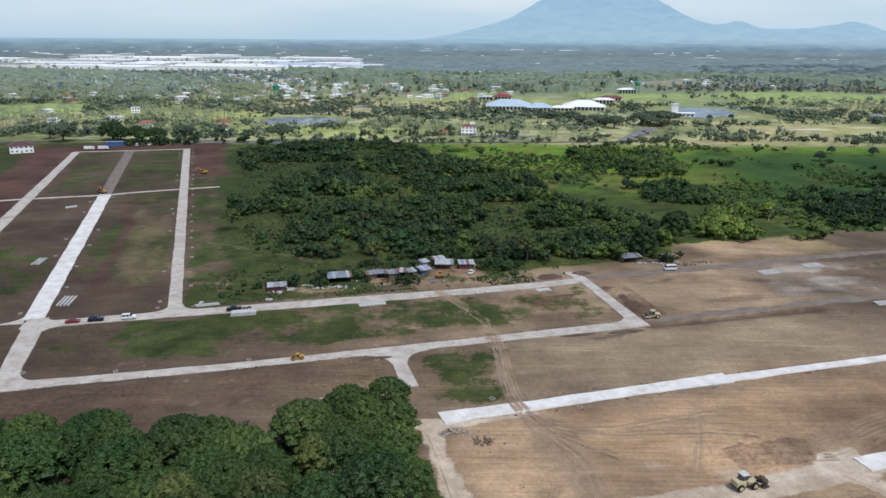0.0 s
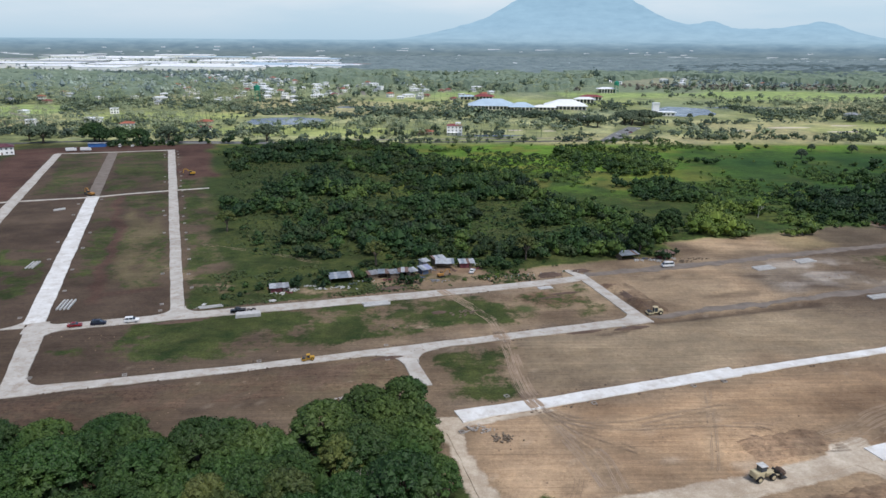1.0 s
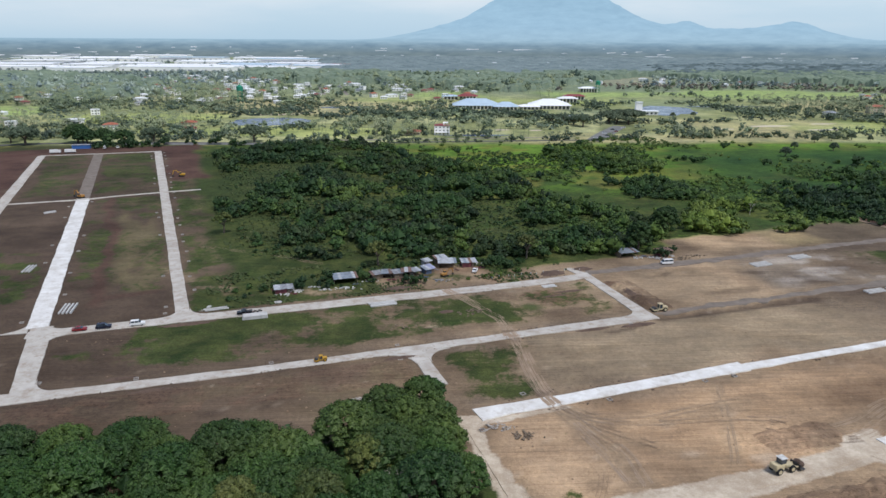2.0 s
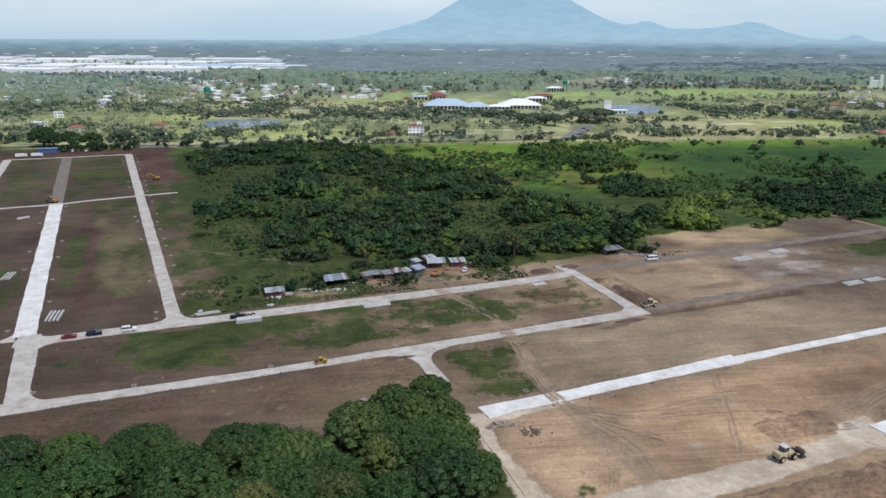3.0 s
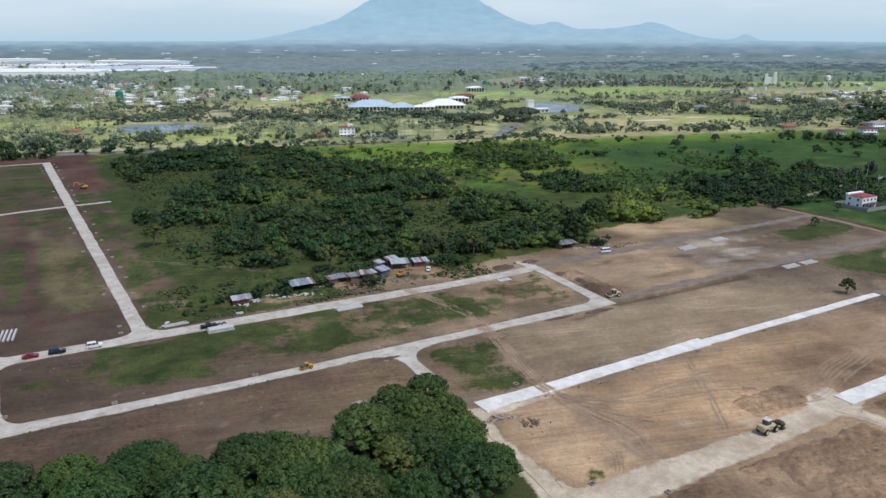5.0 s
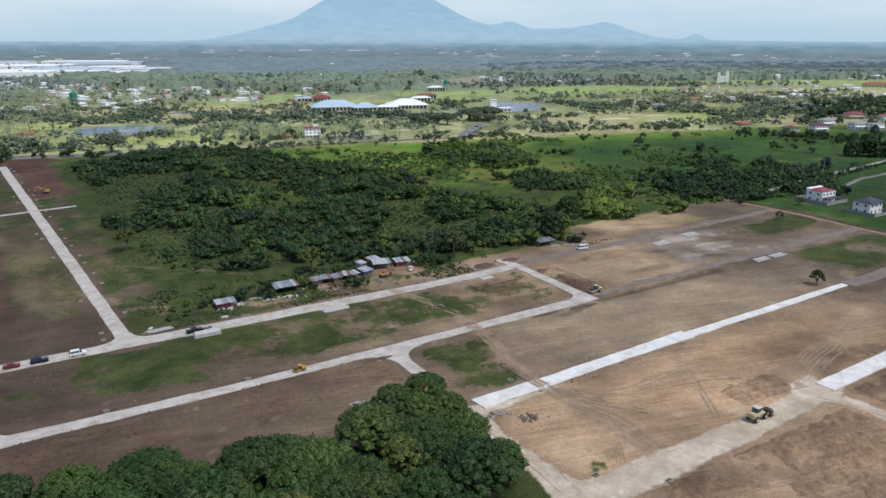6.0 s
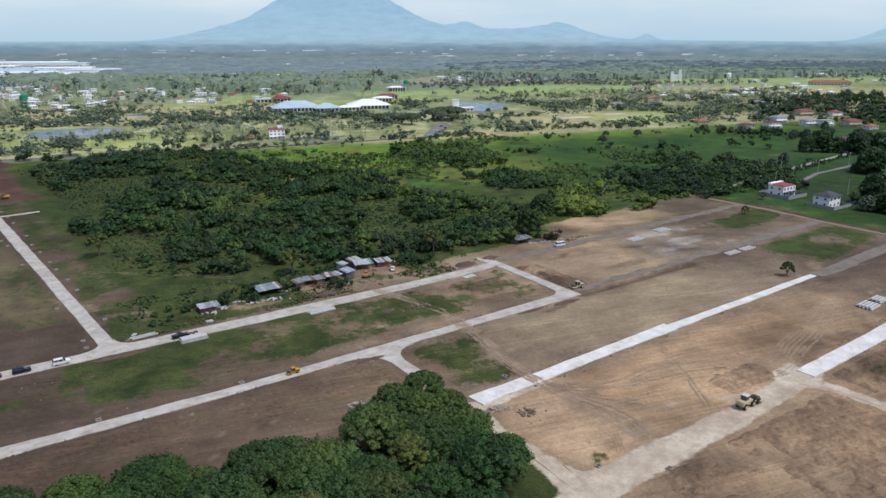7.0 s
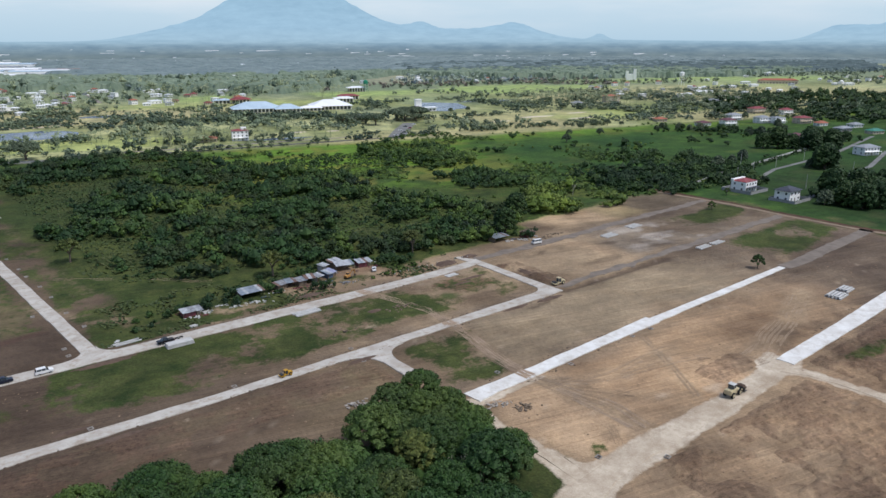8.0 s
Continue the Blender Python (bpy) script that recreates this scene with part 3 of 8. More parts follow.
    sward = np.maximum(sward, patch(A, B, 37, 62, 158, 190) * (0.25 + 0.75 * ramp(n20, 0.3, 0.55)) * 0.9)
    col = mix(col, DAMP_AND_SHADE, patch(A, B, -80, 26, 172, 192) * ramp(streak, 0.4, 0.6) * 0.6)
    col = mix(col, DRY, patch(A, B, -80, 26, 140, 190) * ramp(n20, 0.5, 0.65) * 0.5)
    col = mix(col, DAMP_AND_SHADE, patch(A, B, -90, -20, 120, 170) * ramp(n20, 0.4, 0.6) * 0.5)
    col = mix(col, TAN, patch(A, B, 64, 300, 160, 196) * (0.25 + 0.5 * ramp(streak, 0.4, 0.65)))
    col = mix(col, TAN, patch(A, B, 120, 300, 202, 246) * (0.3 + 0.7 * ramp(n20, 0.4, 0.6)) * 0.8)
    col = mix(col, (0.17, 0.155, 0.14), patch(A, B, 180, 260, 206, 246, 8) * ramp(n20, 0.34, 0.55) * 0.85)
    col = mix(col, ORANGE, patch(A, B, 38, 200, 114, 151, 5) * (0.45 + 0.5 * ramp(n20 * .4 + streak * .6, 0.3, 0.6)))
    col = mix(col, TAN, patch(A, B, 38, 300, 70, 104) * ramp(n8, 0.35, 0.6) * 0.7)
    col = mix(col, DAMP_AND_SHADE, patch(A, B, 120, 320, 60, 108) * ramp(n20, 0.45, 0.6) * 0.6)
    col = mix(col, DRY, patch(A, B, 128, 175, 88, 108) * ramp(n8, 0.4, 0.6) * 0.7)
    # dark band along the strip's lower side: its shade put into the soil colour
    col = mix(col, DAMP_AND_SHADE, patch(A, B, 120, 225, 148, 155, 2) * 0.6)
    col = mix(col, (0.36, 0.27, 0.18), patch(A, B, 185, 250, 258, 285, 6) * ramp(n20, 0.3, 0.55) * 0.8)
    col = mix(col, DRY, patch(A, B, 225, 303, 258, 285, 6) * 0.6)
    for a0, a1, b0, b1 in ((240, 300, 222, 243), (228, 300, 170, 198), (300, 330, 130, 160)):
        sward = np.maximum(sward, patch(A, B, a0, a1, b0, b1, 5) * (0.35 + 0.65 * ramp(n20, 0.35, 0.55)) * 0.9)
    col = mix(col, TAN, patch(A, B, 252, 276, 228, 244, 4) * 0.7)
    # western blocks between the leaning streets
    sward = np.maximum(sward, patch(AW, B, -78, -41, 275, 452, 3) * (0.2 + 0.6 * green) * 0.75)
    col = mix(col, DRY, patch(AW, B, -60, -44, 280, 420, 3) * ramp(n20, 0.42, 0.6) * 0.6)
    col = mix(col, DAMP_AND_SHADE, patch(AW, B, -69, -61, 250, 460, 2) * 0.75)
    col = mix(col, DAMP_AND_SHADE, patch(AW, B, -80, -40, 248, 282, 4) * 0.5)
    sward = np.maximum(sward, patch(AW, B, -78, -41, 462, 628, 3) * (0.3 + 0.5 * green) * 0.8)
    sward = np.maximum(sward, patch(AW, B, -118, -88, 462, 628, 3) * (0.25 + 0.5 * green) * 0.75)
    col = mix(col, DRY, patch(AW, B, -120, -88, 270, 440, 3) * ramp(n20, 0.35, 0.6) * 0.7)
    sward = np.maximum(sward, patch(AW, B, -120, -90, 270, 340, 3) * ramp(n8, 0.42, 0.6) * 0.7)
    col = mix(col, DAMP_AND_SHADE, patch(AW, B, -95, -86, 262, 440, 2) * 0.6)
    col = mix(col, REDDISH, patch(AW, B, -155, -127, 380, 640, 4) * 0.85)
    col = mix(col, REDDISH, patch(AW, B, -34, -12, 500, 636, 4) * 0.9)
    sward = np.maximum(sward, patch(AW, B, -33, -10, 262, 495, 3) * (0.25 + 0.75 * green) * 0.8)
    sward = np.maximum(sward, patch(A, B, -33, 90, 246, 270, 2) * (0.4 + 0.6 * green) * 0.9)
    sward *= 1 - patch(A, B, 34, 82, 244, 274, 4) * ramp(n8, 0.25, 0.5) * 0.9
    col = mix(col, (0.22, 0.155, 0.11), patch(A, B, 30, 84, 244, 276, 4) * 0.8)
    out = out * (1 - patch(A, B, 34, 82, 250, 274, 4) * ramp(n8, 0.25, 0.5))
    sward = np.maximum(sward, patch(A, B, 300, 330, 100, 300, 4) * 0.5)
    col = mix(col, TAN, patch(A, B, 36, 76, 244, 262, 3) * 0.9)
    col = mix(col, TAN, patch(A, B, 98, 118, 246, 262, 3) * 0.6)
    sward = np.maximum(sward, patch(A, B, 18, 34, 105, 124, 3) * 0.9)
    # western blocks darkened: cloud shade put into the soil colour
    col = mix(col, (0.062, 0.043, 0.034), patch(AW, B, -120, -40, 246, 640, 4) * (0.5 + 0.35 * ramp(n20, 0.4, 0.6)))
    col = mix(col, (0.05, 0.028, 0.024), patch(AW, B, -68, -62, 256, 456, 1.2) * 0.7 + patch(AW, B, -95, -87, 262, 440, 1.5) * 0.5)
    # bare verges along the streets
    for b0, a0, a1 in ((240, -80, 112), (196, -75, 116), (154, 36, 210)):
        col = mix(col, (0.19, 0.155, 0.12), patch(A * 0 + a, B * 0 + b, a0, a1, b0 - 7, b0 + 7, 2) * ramp(n8, 0.3, 0.6) * 0.55)
    col = mix(col, TAN, patch(a, b, 14, 34, 200, 206, 2) * 0.5)
    # soil paler to the right: unclouded sun put into its colour
    col = mix(col, TAN, ramp(A, 55, 130) * (1 - ramp(B, 250, 262)) * 0.35)
    col = mix(col, (0.31, 0.222, 0.145), patch(A, B, 40, 200, 106, 152, 12) * 0.65)
    col = mix(col, (0.36, 0.265, 0.178), patch(A, B, 36, 66, 112, 150, 6) * 0.75)
    col = mix(col, (0.25, 0.178, 0.118), patch(A, B, 36, 330, 50, 103, 4) * (0.45 + 0.5 * ramp(n20, 0.35, 0.6)))
    col = mix(col, DAMP_AND_SHADE, patch(A, B, 126, 300, 117, 123, 3) * ramp(n8, 0.3, 0.6) * 0.7)
    col = mix(col, (0.34, 0.30, 0.26), patch(A, B, 205, 245, 206, 236, 6) * ramp(n8 * 0.5 + streak * 0.5, 0.48, 0.6) * 0.8)
    col = mix(col, (0.20, 0.165, 0.118), patch(A, B, 64, 215, 163, 194, 3) * 0.6)
    col = mix(col, DAMP_AND_SHADE, patch(a, b, 116, 187, 193.6, 198.4, 1.2) * 0.85)
    # soil darker to the left: cloud shade put into its colour
    col = mix(col, DAMP_AND_SHADE, (1 - ramp(A, -50, 90)) * ramp(B, 100, 150) * 0.75)
    col = mix(col, (0.098, 0.079, 0.064), ramp(A, 150, 250) * (1 - patch(A, B, 185, 250, 254, 290, 6)) * 0.72)
    # leftmost plots darkened once more, again cloud shade in the colour
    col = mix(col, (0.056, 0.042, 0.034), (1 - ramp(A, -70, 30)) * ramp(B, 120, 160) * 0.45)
    for a0, a1, b0, b1 in ((-34, -10, 500, 645), (-158, -127, 380, 645), (-165, -5, 634, 668)):
        red = patch(AW, B, a0, a1, b0, b1, 3)
        col, out = mix(col, (0.072, 0.040, 0.034), red * 0.75), out * (1 - red)
        sward = sward * (1 - red)
    col = mix(col, (0.088, 0.066, 0.053), ramp(A, 150, 225) * (1 - ramp(B, 196, 206)) * (0.35 + 0.35 * ramp(n20, 0.35, 0.6)))
    col = mix(col, (0.072, 0.052, 0.042), ramp(A, 128, 150) * (1 - ramp(B, 108, 113)) * 0.5)
    col = mix(col, (0.30, 0.275, 0.25), patch(A, B, 188, 236, 210, 240, 5) * ramp(n8 * 0.6 + streak * 0.4, 0.44, 0.58) * 0.75)
    col = mix(col, (0.33, 0.245, 0.165), patch(A, B, 124, 176, 206, 242, 8) * ramp(n20, 0.38, 0.6) * 0.6)
    # a red-brown track up the western plot, dry grass beside it and along the wood
    lane = (1 - ramp(np.abs(AW + 66.5 + (field(b, b * 0, 60, 77) - 0.5) * 9), 1.6, 3.4)) * patch(AW, B, -78, -45, 262, 452, 4)
    lane = np.maximum(lane, (1 - ramp(np.abs(B - 268 - (AW + 66) * 0.25), 1.5, 3.5)) * patch(AW, B, -68, -42, 255, 290, 3) * 0.7)
    hay = patch(AW, B, -62, -42, 275, 440, 4) * ramp(field(AW, B * 0.35, 7, 79, 3), 0.38, 0.6) + patch(AW, B, -24, -9, 262, 480, 4) * ramp(n20, 0.36, 0.6) * 0.8
    col = mix(col, (0.125, 0.11, 0.062), np.clip(hay, 0, 1) * 0.55)
    col = mix(col, (0.075, 0.046, 0.037), lane * 0.85)
    sward = sward * (1 - np.clip(hay, 0, 1) * 0.4) * (1 - 0.9 * lane)
    # haul tracks worn by lorries
    for pts, wd, w8 in TRACKS:
        dist = np.full(x.shape, 1e9)
        for (a0, b0), (a1, b1) in zip(pts, pts[1:]):
            t = np.clip(((a - a0) * (a1 - a0) + (b - b0) * (b1 - b0)) / ((a1 - a0) ** 2 + (b1 - b0) ** 2), 0, 1)
            dist = np.minimum(dist, np.hypot(a - a0 - t * (a1 - a0), b - b0 - t * (b1 - b0)) + (n8 - 0.5) * wd * 0.5)
        col = mix(col, TAN, (1 - ramp(dist, wd * 0.4, wd)) * w8)
    # churned damp soil by the loader's turning place, weeds at the bend of the stone track
    for ca, cb, ra, rb, tone2, w8 in ((111, 122, 9, 5, DAMP_AND_SHADE, 0.35), (51, 117, 5, 3, DAMP_AND_SHADE, 0.5), (93, 119, 4, 2, (0.4, 0.33, 0.26), 0.7), (77.5, 120, 3, 1.5, (0.4, 0.33, 0.26), 0.6), (121, 211, 5, 6, DAMP_AND_SHADE, 0.7), (120, 232, 5, 4, REDDISH, 0.6), (160, 212, 14, 3, DAMP_AND_SHADE, 0.6), (145, 237, 12, 2, DAMP_AND_SHADE, 0.5), (205, 209, 16, 2, DAMP_AND_SHADE, 0.5), (184, 226, 6, 3, DAMP_AND_SHADE, 0.6), (100, 192.6, 10, 2, DAMP_AND_SHADE, 0.7), (150, 101, 22, 5, DAMP_AND_SHADE, 0.6), (80, 218, 5, 4, GRASS, 0.8)):
        dd = np.hypot((A - ca) / ra, (B - cb) / rb) + (n8 - 0.5) * 0.9
        col = mix(col, tone2, (1 - ramp(dd, 0.5, 1.1)) * w8)
    sward = np.maximum(sward, (1 - ramp(np.hypot((A - 44) / 5, (B - 114.6) / 3) + n8 - 0.5, 0.5, 1.1)) * 0.9)
    sward = np.maximum(sward, (1 - ramp(np.hypot((A - 150) / 16, (B - 101) / 4) + n8 - 0.5, 0.5, 1.1)) * 0.6)
    bank = np.abs(a - 4.6 - np.interp(b, [130, 164, 203, 236, 280, 310], [309, 303, 302, 304, 301, 297]))
    bank = (1 - ramp(bank + (n8 - 0.5) * 2, 1.6, 2.8)) * patch(a, b, 290, 330, 132, 292, 4)
    col = mix(col, (0.06, 0.032, 0.026), bank * 0.95)
    sward = sward * (1 - bank)
    out = out * (1 - bank)
    stone = np.zeros(x.shape)
    for pts, wd in STONE:
        for (a0, b0, w0), (a1, b1, w1) in zip(pts, pts[1:]):
            t = np.clip(((a - a0) * (a1 - a0) + (b - b0) * (b1 - b0)) / ((a1 - a0) ** 2 + (b1 - b0) ** 2), 0, 1)
            half = (w0 + (w1 - w0) * t) / 2
            dist = np.hypot(a - a0 - t * (a1 - a0), b - b0 - t * (b1 - b0)) + (n8 - 0.5) * 1.6
            stone = np.maximum(stone, (1 - ramp(dist, half * 0.72, half + wd)) * 0.95)
    churn = np.clip(patch(A, B, 44, 122, 40, 104, 4) * (0.25 + 0.75 * ramp(n20, 0.35, 0.6)) + patch(A, B, 126, 320, 60, 112, 4) * 0.8 + patch(A, B, 94, 122, 115, 130, 4) * 0.8 + patch(A, B, -90, 26, 178, 192, 2) * ramp(n20, 0.5, 0.7) * 0.7
                    + patch(A, B, -90, -30, 150, 190, 6) * ramp(n20, 0.45, 0.65) * 0.6 + patch(AW, B, -155, -127, 380, 640, 4) * 0.6 + patch(AW, B, -34, -12, 500, 636, 4) * 0.6 + patch(A, B, 118, 130, 200, 236, 3) * 0.8 + patch(A, B, 66, 112, 206, 240, 3) * ramp(n8, 0.5, 0.62) * 0.8, 0, 1)
    # scattered pale stones
    col = mix(col, (0.42, 0.36, 0.29), ramp(speck, 0.84, 0.90) * 0.25 * patch(A, B, -90, 300, 80, 236, 5))
    GRAIN.update(bare=(1 - out) * (1 - sward * 0.6), stone=stone * (1 - out), churn=churn * (1 - out), graded=(1 - out) * (1 - sward * 0.6) * (1 - patch(AW, b, -170, -5, 248, 660, 3)))
    return col * (1 - out[..., None]) + land * out[..., None], np.where(out > 0.5, (0.25 + 0.75 * n20) * (1 - ramp(y, 380, 470)) * (1 - ramp(x, 130, 240)), sward)


xs, ys = lines(-340, 320, 1.9, 4700), lines(76, 645, 1.9, 4700)
gx, gy = np.meshgrid(xs, ys)


def height(gx, gy):
    """Ground height: slight unevenness, banks and a shallow trench cut by the graders."""
    near = ramp(gx, -420, -350) * (1 - ramp(gx, 330, 420)) * ramp(gy, 20, 80) * (1 - ramp(gy, 650, 720))
    gz = (field(gx, gy, 6, 90) - 0.6) * 0.28 * near - 0.04
    ga, gb = ab(gx, gy)
    gz = gz - patch(ga, gb, 118, 188, 194.5, 197.5, 0.8) * 0.7
    gz = gz - patch(ga, gb, 122, 214, 150.5, 153.2, 0.8) * 0.5
    return gz + patch(ga, gb, 119, 128, 202, 232, 2) * (0.3 + 1.2 * field(gx, gy, 5, 95))


gz = height(gx, gy)
nx, ny = len(xs), len(ys)
idx = np.arange(nx * ny).reshape(ny, nx)
quads = np.stack([idx[:-1, :-1], idx[:-1, 1:], idx[1:, 1:], idx[1:, :-1]], -1).reshape(-1, 4)
ground = mesh_object("ground", np.stack([gx, gy, gz], -1).reshape(-1, 3), quads, ground_mat, True)
cov = ground.data.attributes.new("cover", "FLOAT_COLOR", "POINT")
rgba = np.ones((nx * ny, 4), dtype=np.float32)
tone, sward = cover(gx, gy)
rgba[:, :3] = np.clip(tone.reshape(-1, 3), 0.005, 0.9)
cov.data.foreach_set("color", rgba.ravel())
for kind in ("bare", "stone", "churn", "graded"):
    grain = ground.data.attributes.new(kind, "FLOAT", "POINT")
    grain.data.foreach_set("value", GRAIN[kind].ravel().astype(np.float32))
grown = ground.data.attributes.new("sward", "FLOAT", "POINT")
grown.data.foreach_set("value", sward.ravel().astype(np.float32))
tagged(ground, "graded brown earth, scrub grass and golf greens", "ground", kind="structure")


def dug_ground(a0, a1, b0, b1, deep, seed, label):
    """Freshly dug and driven-over soil: a finely rumpled sheet whose rim sinks into the ground."""
    step = 0.55
    a, b = np.meshgrid(np.arange(a0, a1 + step, step), np.arange(b0, b1 + step, step))
    x, y = a * CU - b * SU, a * SU + b * CU
    m = patch(a, b, a0 + 2.5, a1 - 2.5, b0 + 2.5, b1 - 2.5, 2.2) * ramp(field(a, b, 13, seed + 9, 3) + 0.18, 0.42, 0.60)
    bend = (field(a, b, 11, seed + 3) - 0.5) * 14
    push = 1 - np.abs(field((a + bend) * 0.35, b + bend, 2.1, seed, 3) * 2 - 1)
    lump = 1 - np.abs(field(a, b, 2.6, seed + 5, 4) * 2 - 1)
    z = height(x, y) + m * (0.06 + deep * (0.6 * push ** 3 + 0.7 * lump ** 3)) - (1 - m) * 0.35
    k = np.arange(a.size).reshape(a.shape)
    q = np.stack([k[:-1, :-1], k[:-1, 1:], k[1:, 1:], k[1:, :-1]], -1).reshape(-1, 4)
    q = q[(m.ravel()[q] > 0.02).any(1)]
    ob = mesh_object("dug_soil", np.stack([x, y, z], -1).reshape(-1, 3), q, ground_mat, True)
    tone, grass = cover(x, y)
    damp = ramp(field(a, b, 7, seed + 12, 5) * 0.7 + 0.3 * lump, 0.46, 0.60)[..., None]
    tone = tone * (1 - 0.42 * damp) + np.array((0.10, 0.064, 0.049)) * 0.42 * damp
    rgba = np.ones((a.size, 4), dtype=np.float32)
    rgba[:, :3] = np.clip(tone.reshape(-1, 3), 0.005, 0.9)
    ob.data.attributes.new("cover", "FLOAT_COLOR", "POINT").data.foreach_set("color", rgba.ravel())
    for kind, v in (("bare", GRAIN["bare"]), ("stone", GRAIN["stone"]), ("graded", GRAIN["graded"]), ("churn", 0.45 + 0.55 * damp[..., 0]), ("sward", grass)):
        ob.data.attributes.new(kind, "FLOAT", "POINT").data.foreach_set("value", np.ascontiguousarray(v).ravel().astype(np.float32))
    return tagged(ob, label, "dug soil", kind="structure")


dug_ground(46, 120, 52, 105, 0.8, 1001, "rumpled dark reddish soil dug by machines")
dug_ground(94, 121, 113.5, 128, 0.55, 1021, "churned dark soil where machines turn")
dug_ground(127, 230, 80, 110, 0.8, 1041, "rough dark dug soil below the new slab")
dug_ground(-86, 30, 172, 192.5, 0.22, 1061, "damp rumpled soil along the lower street")
dug_ground(116, 131, 200, 238, 0.6, 1081, "heaped spoil beside the cross street")


# ---- streets: raised slabs with ragged edges ----
def street(name, points, material, label, top=0.14, rag=0.2, step=1.8, seed=1, category="road"):
    """points: plan (x, y, width) along the middle."""
    pts, wid = [], []
    for (x0, y0, w0), (x1, y1, w1) in zip(points, points[1:]):
        n = max(1, int(math.hypot(x1 - x0, y1 - y0) / step))
        for k in range(n):
            t = k / n
            pts.append((x0 + (x1 - x0) * t, y0 + (y1 - y0) * t))
            wid.append(w0 + (w1 - w0) * t)
    pts.append(points[-1][:2]); wid.append(points[-1][2])
    pts, wid = np.array(pts), np.array(wid)
    d = np.gradient(pts, axis=0)
    d /= np.linalg.norm(d, axis=1)[:, None]
    nrm = np.stack([-d[:, 1], d[:, 0]], -1)
    r = np.random.RandomState(seed)
    wob = r.uniform(-rag, rag, (2, len(pts) + 4)) * 1.5
    wob = (wob[:, :-4] + wob[:, 1:-3] * 2 + wob[:, 2:-2] * 3 + wob[:, 3:-1] * 2 + wob[:, 4:]) / 9 + r.uniform(-rag, rag, (2, len(pts))) * 0.3
    l = pts + nrm * (wid / 2 + wob[0])[:, None]
    q = pts - nrm * (wid / 2 + wob[1])[:, None]
    zt = np.full((len(pts), 1), top)
    v = np.concatenate([np.hstack([l, zt]), np.hstack([q, zt]), np.hstack([l + nrm * 0.1, zt * 0 - 0.35]), np.hstack([q - nrm * 0.1, zt * 0 - 0.35])])
    n = len(pts)
    i = np.arange(n - 1)
    f = [np.stack([i + n, i + n + 1, i + 1, i], -1), np.stack([i, i + 1, i + 1 + 2 * n, i + 2 * n], -1), np.stack([i + 3 * n, i + 3 * n + 1, i + n + 1, i + n], -1)]
    caps = np.array([[0, 2 * n, 3 * n, n], [n - 1, 2 * n - 1, 4 * n - 1, 3 * n - 1]])
    ob = mesh_object(name, v, np.concatenate(f + [caps]), material)
    return tagged(ob, label, category, kind="structure")


def plan(*rows):
    return [(*W(a, b)[:2], w) for a, b, w in rows]


def leaning(a0, b0, b1, w0, w1):
    return [(*W(west(a0, b), b)[:2], w) for b, w in ((b0, w0), ((b0 + b1) / 2, (w0 + w1) / 2), (b1, w1))]


def fillet(name, a, b, ra, rb, material, label, top=0.145):
    """The rounded inner corner where two streets meet: a curved triangle that reaches ra along the grid and rb across it."""
    bm = bmesh.new()
    n = 7
    arc = [(a + ra * (1 - math.sin(k / n * math.pi / 2)), b + rb * (1 - math.cos(k / n * math.pi / 2))) for k in range(n + 1)]
    ring = [(a - 0.8 * math.copysign(1, ra), b - 0.8 * math.copysign(1, rb))] + arc
    t = [bm.verts.new(W(*p, top)) for p in ring]
    l = [bm.verts.new(W(*p, -0.3)) for p in ring]
    bm.faces.new(t)
    for k in range(len(ring)):
        j = (k + 1) % len(ring)
        bm.faces.new((t[k], l[k], l[j], t[j]))
    bmesh.ops.recalc_face_normals(bm, faces=bm.faces)
    return tagged(part(name, bm, material), label, "road", kind="structure")


street("road_1", plan((-84, 239.7, 5.6), (-40, 240.3, 5.9), (20, 240.4, 6.6), (70, 240.7, 6.0), (100, 241.9, 5.4), (114, 243.5, 5.2)), concrete, "pale concrete street with dusty ragged edges", top=0.15, seed=2)
street("road_2", plan((-82, 194.8, 6.6), (-60, 194.4, 4.6), (-18, 194.2, 4.0), (15, 195.0, 4.0), (62, 196.4, 4.3), (107, 197.6, 5.6), (118, 198.2, 5.2)), concrete, "pale concrete street along the middle block", top=0.14, seed=3)
street("road_3", plan((36.5, 152.3, 6.0), (44, 153.1, 5.0), (60, 153.5, 4.6), (100, 155.6, 4.6), (120.5, 156.5, 5.6)), concrete_new, "bright new concrete street slab", top=0.2, seed=4)
street("road_4", plan((120.6, 156.1, 3.3), (176, 157.6, 3.2), (212, 158.8, 2.6)), concrete_new, "narrow bright concrete strip, half a street poured", top=0.2, seed=5)
street("road_5", plan((115.6, 247, 4.6), (115.5, 226, 4.2), (115.2, 200, 5.2)), concrete, "pale concrete cross street", top=0.16, seed=6)
street("road_6", plan((112.8, 254, 2.6), (115.3, 245, 4.4)), concrete, "short concrete stub past the bend", top=0.17, seed=7)
street("road_7", plan((31.8, 194, 5.2), (31.7, 184, 4.4), (32.2, 170.5, 4.2)), concrete, "short concrete stub street", top=0.16, seed=8)
street("road_8", leaning(-80.9, 196, 245.5, 5.6, 6.6), concrete, "pale concrete street linking two streets", top=0.165, seed=9)
street("road_9", leaning(-82.4, 245.5, 452, 6.6, 7.0), concrete_new, "wide bright concrete street", top=0.17, seed=10)
street("road_10", leaning(-82.6, 452, 628, 7.0, 7.0), gravel_grey, "unpaved gravel street awaiting concrete", top=0.1, seed=11)
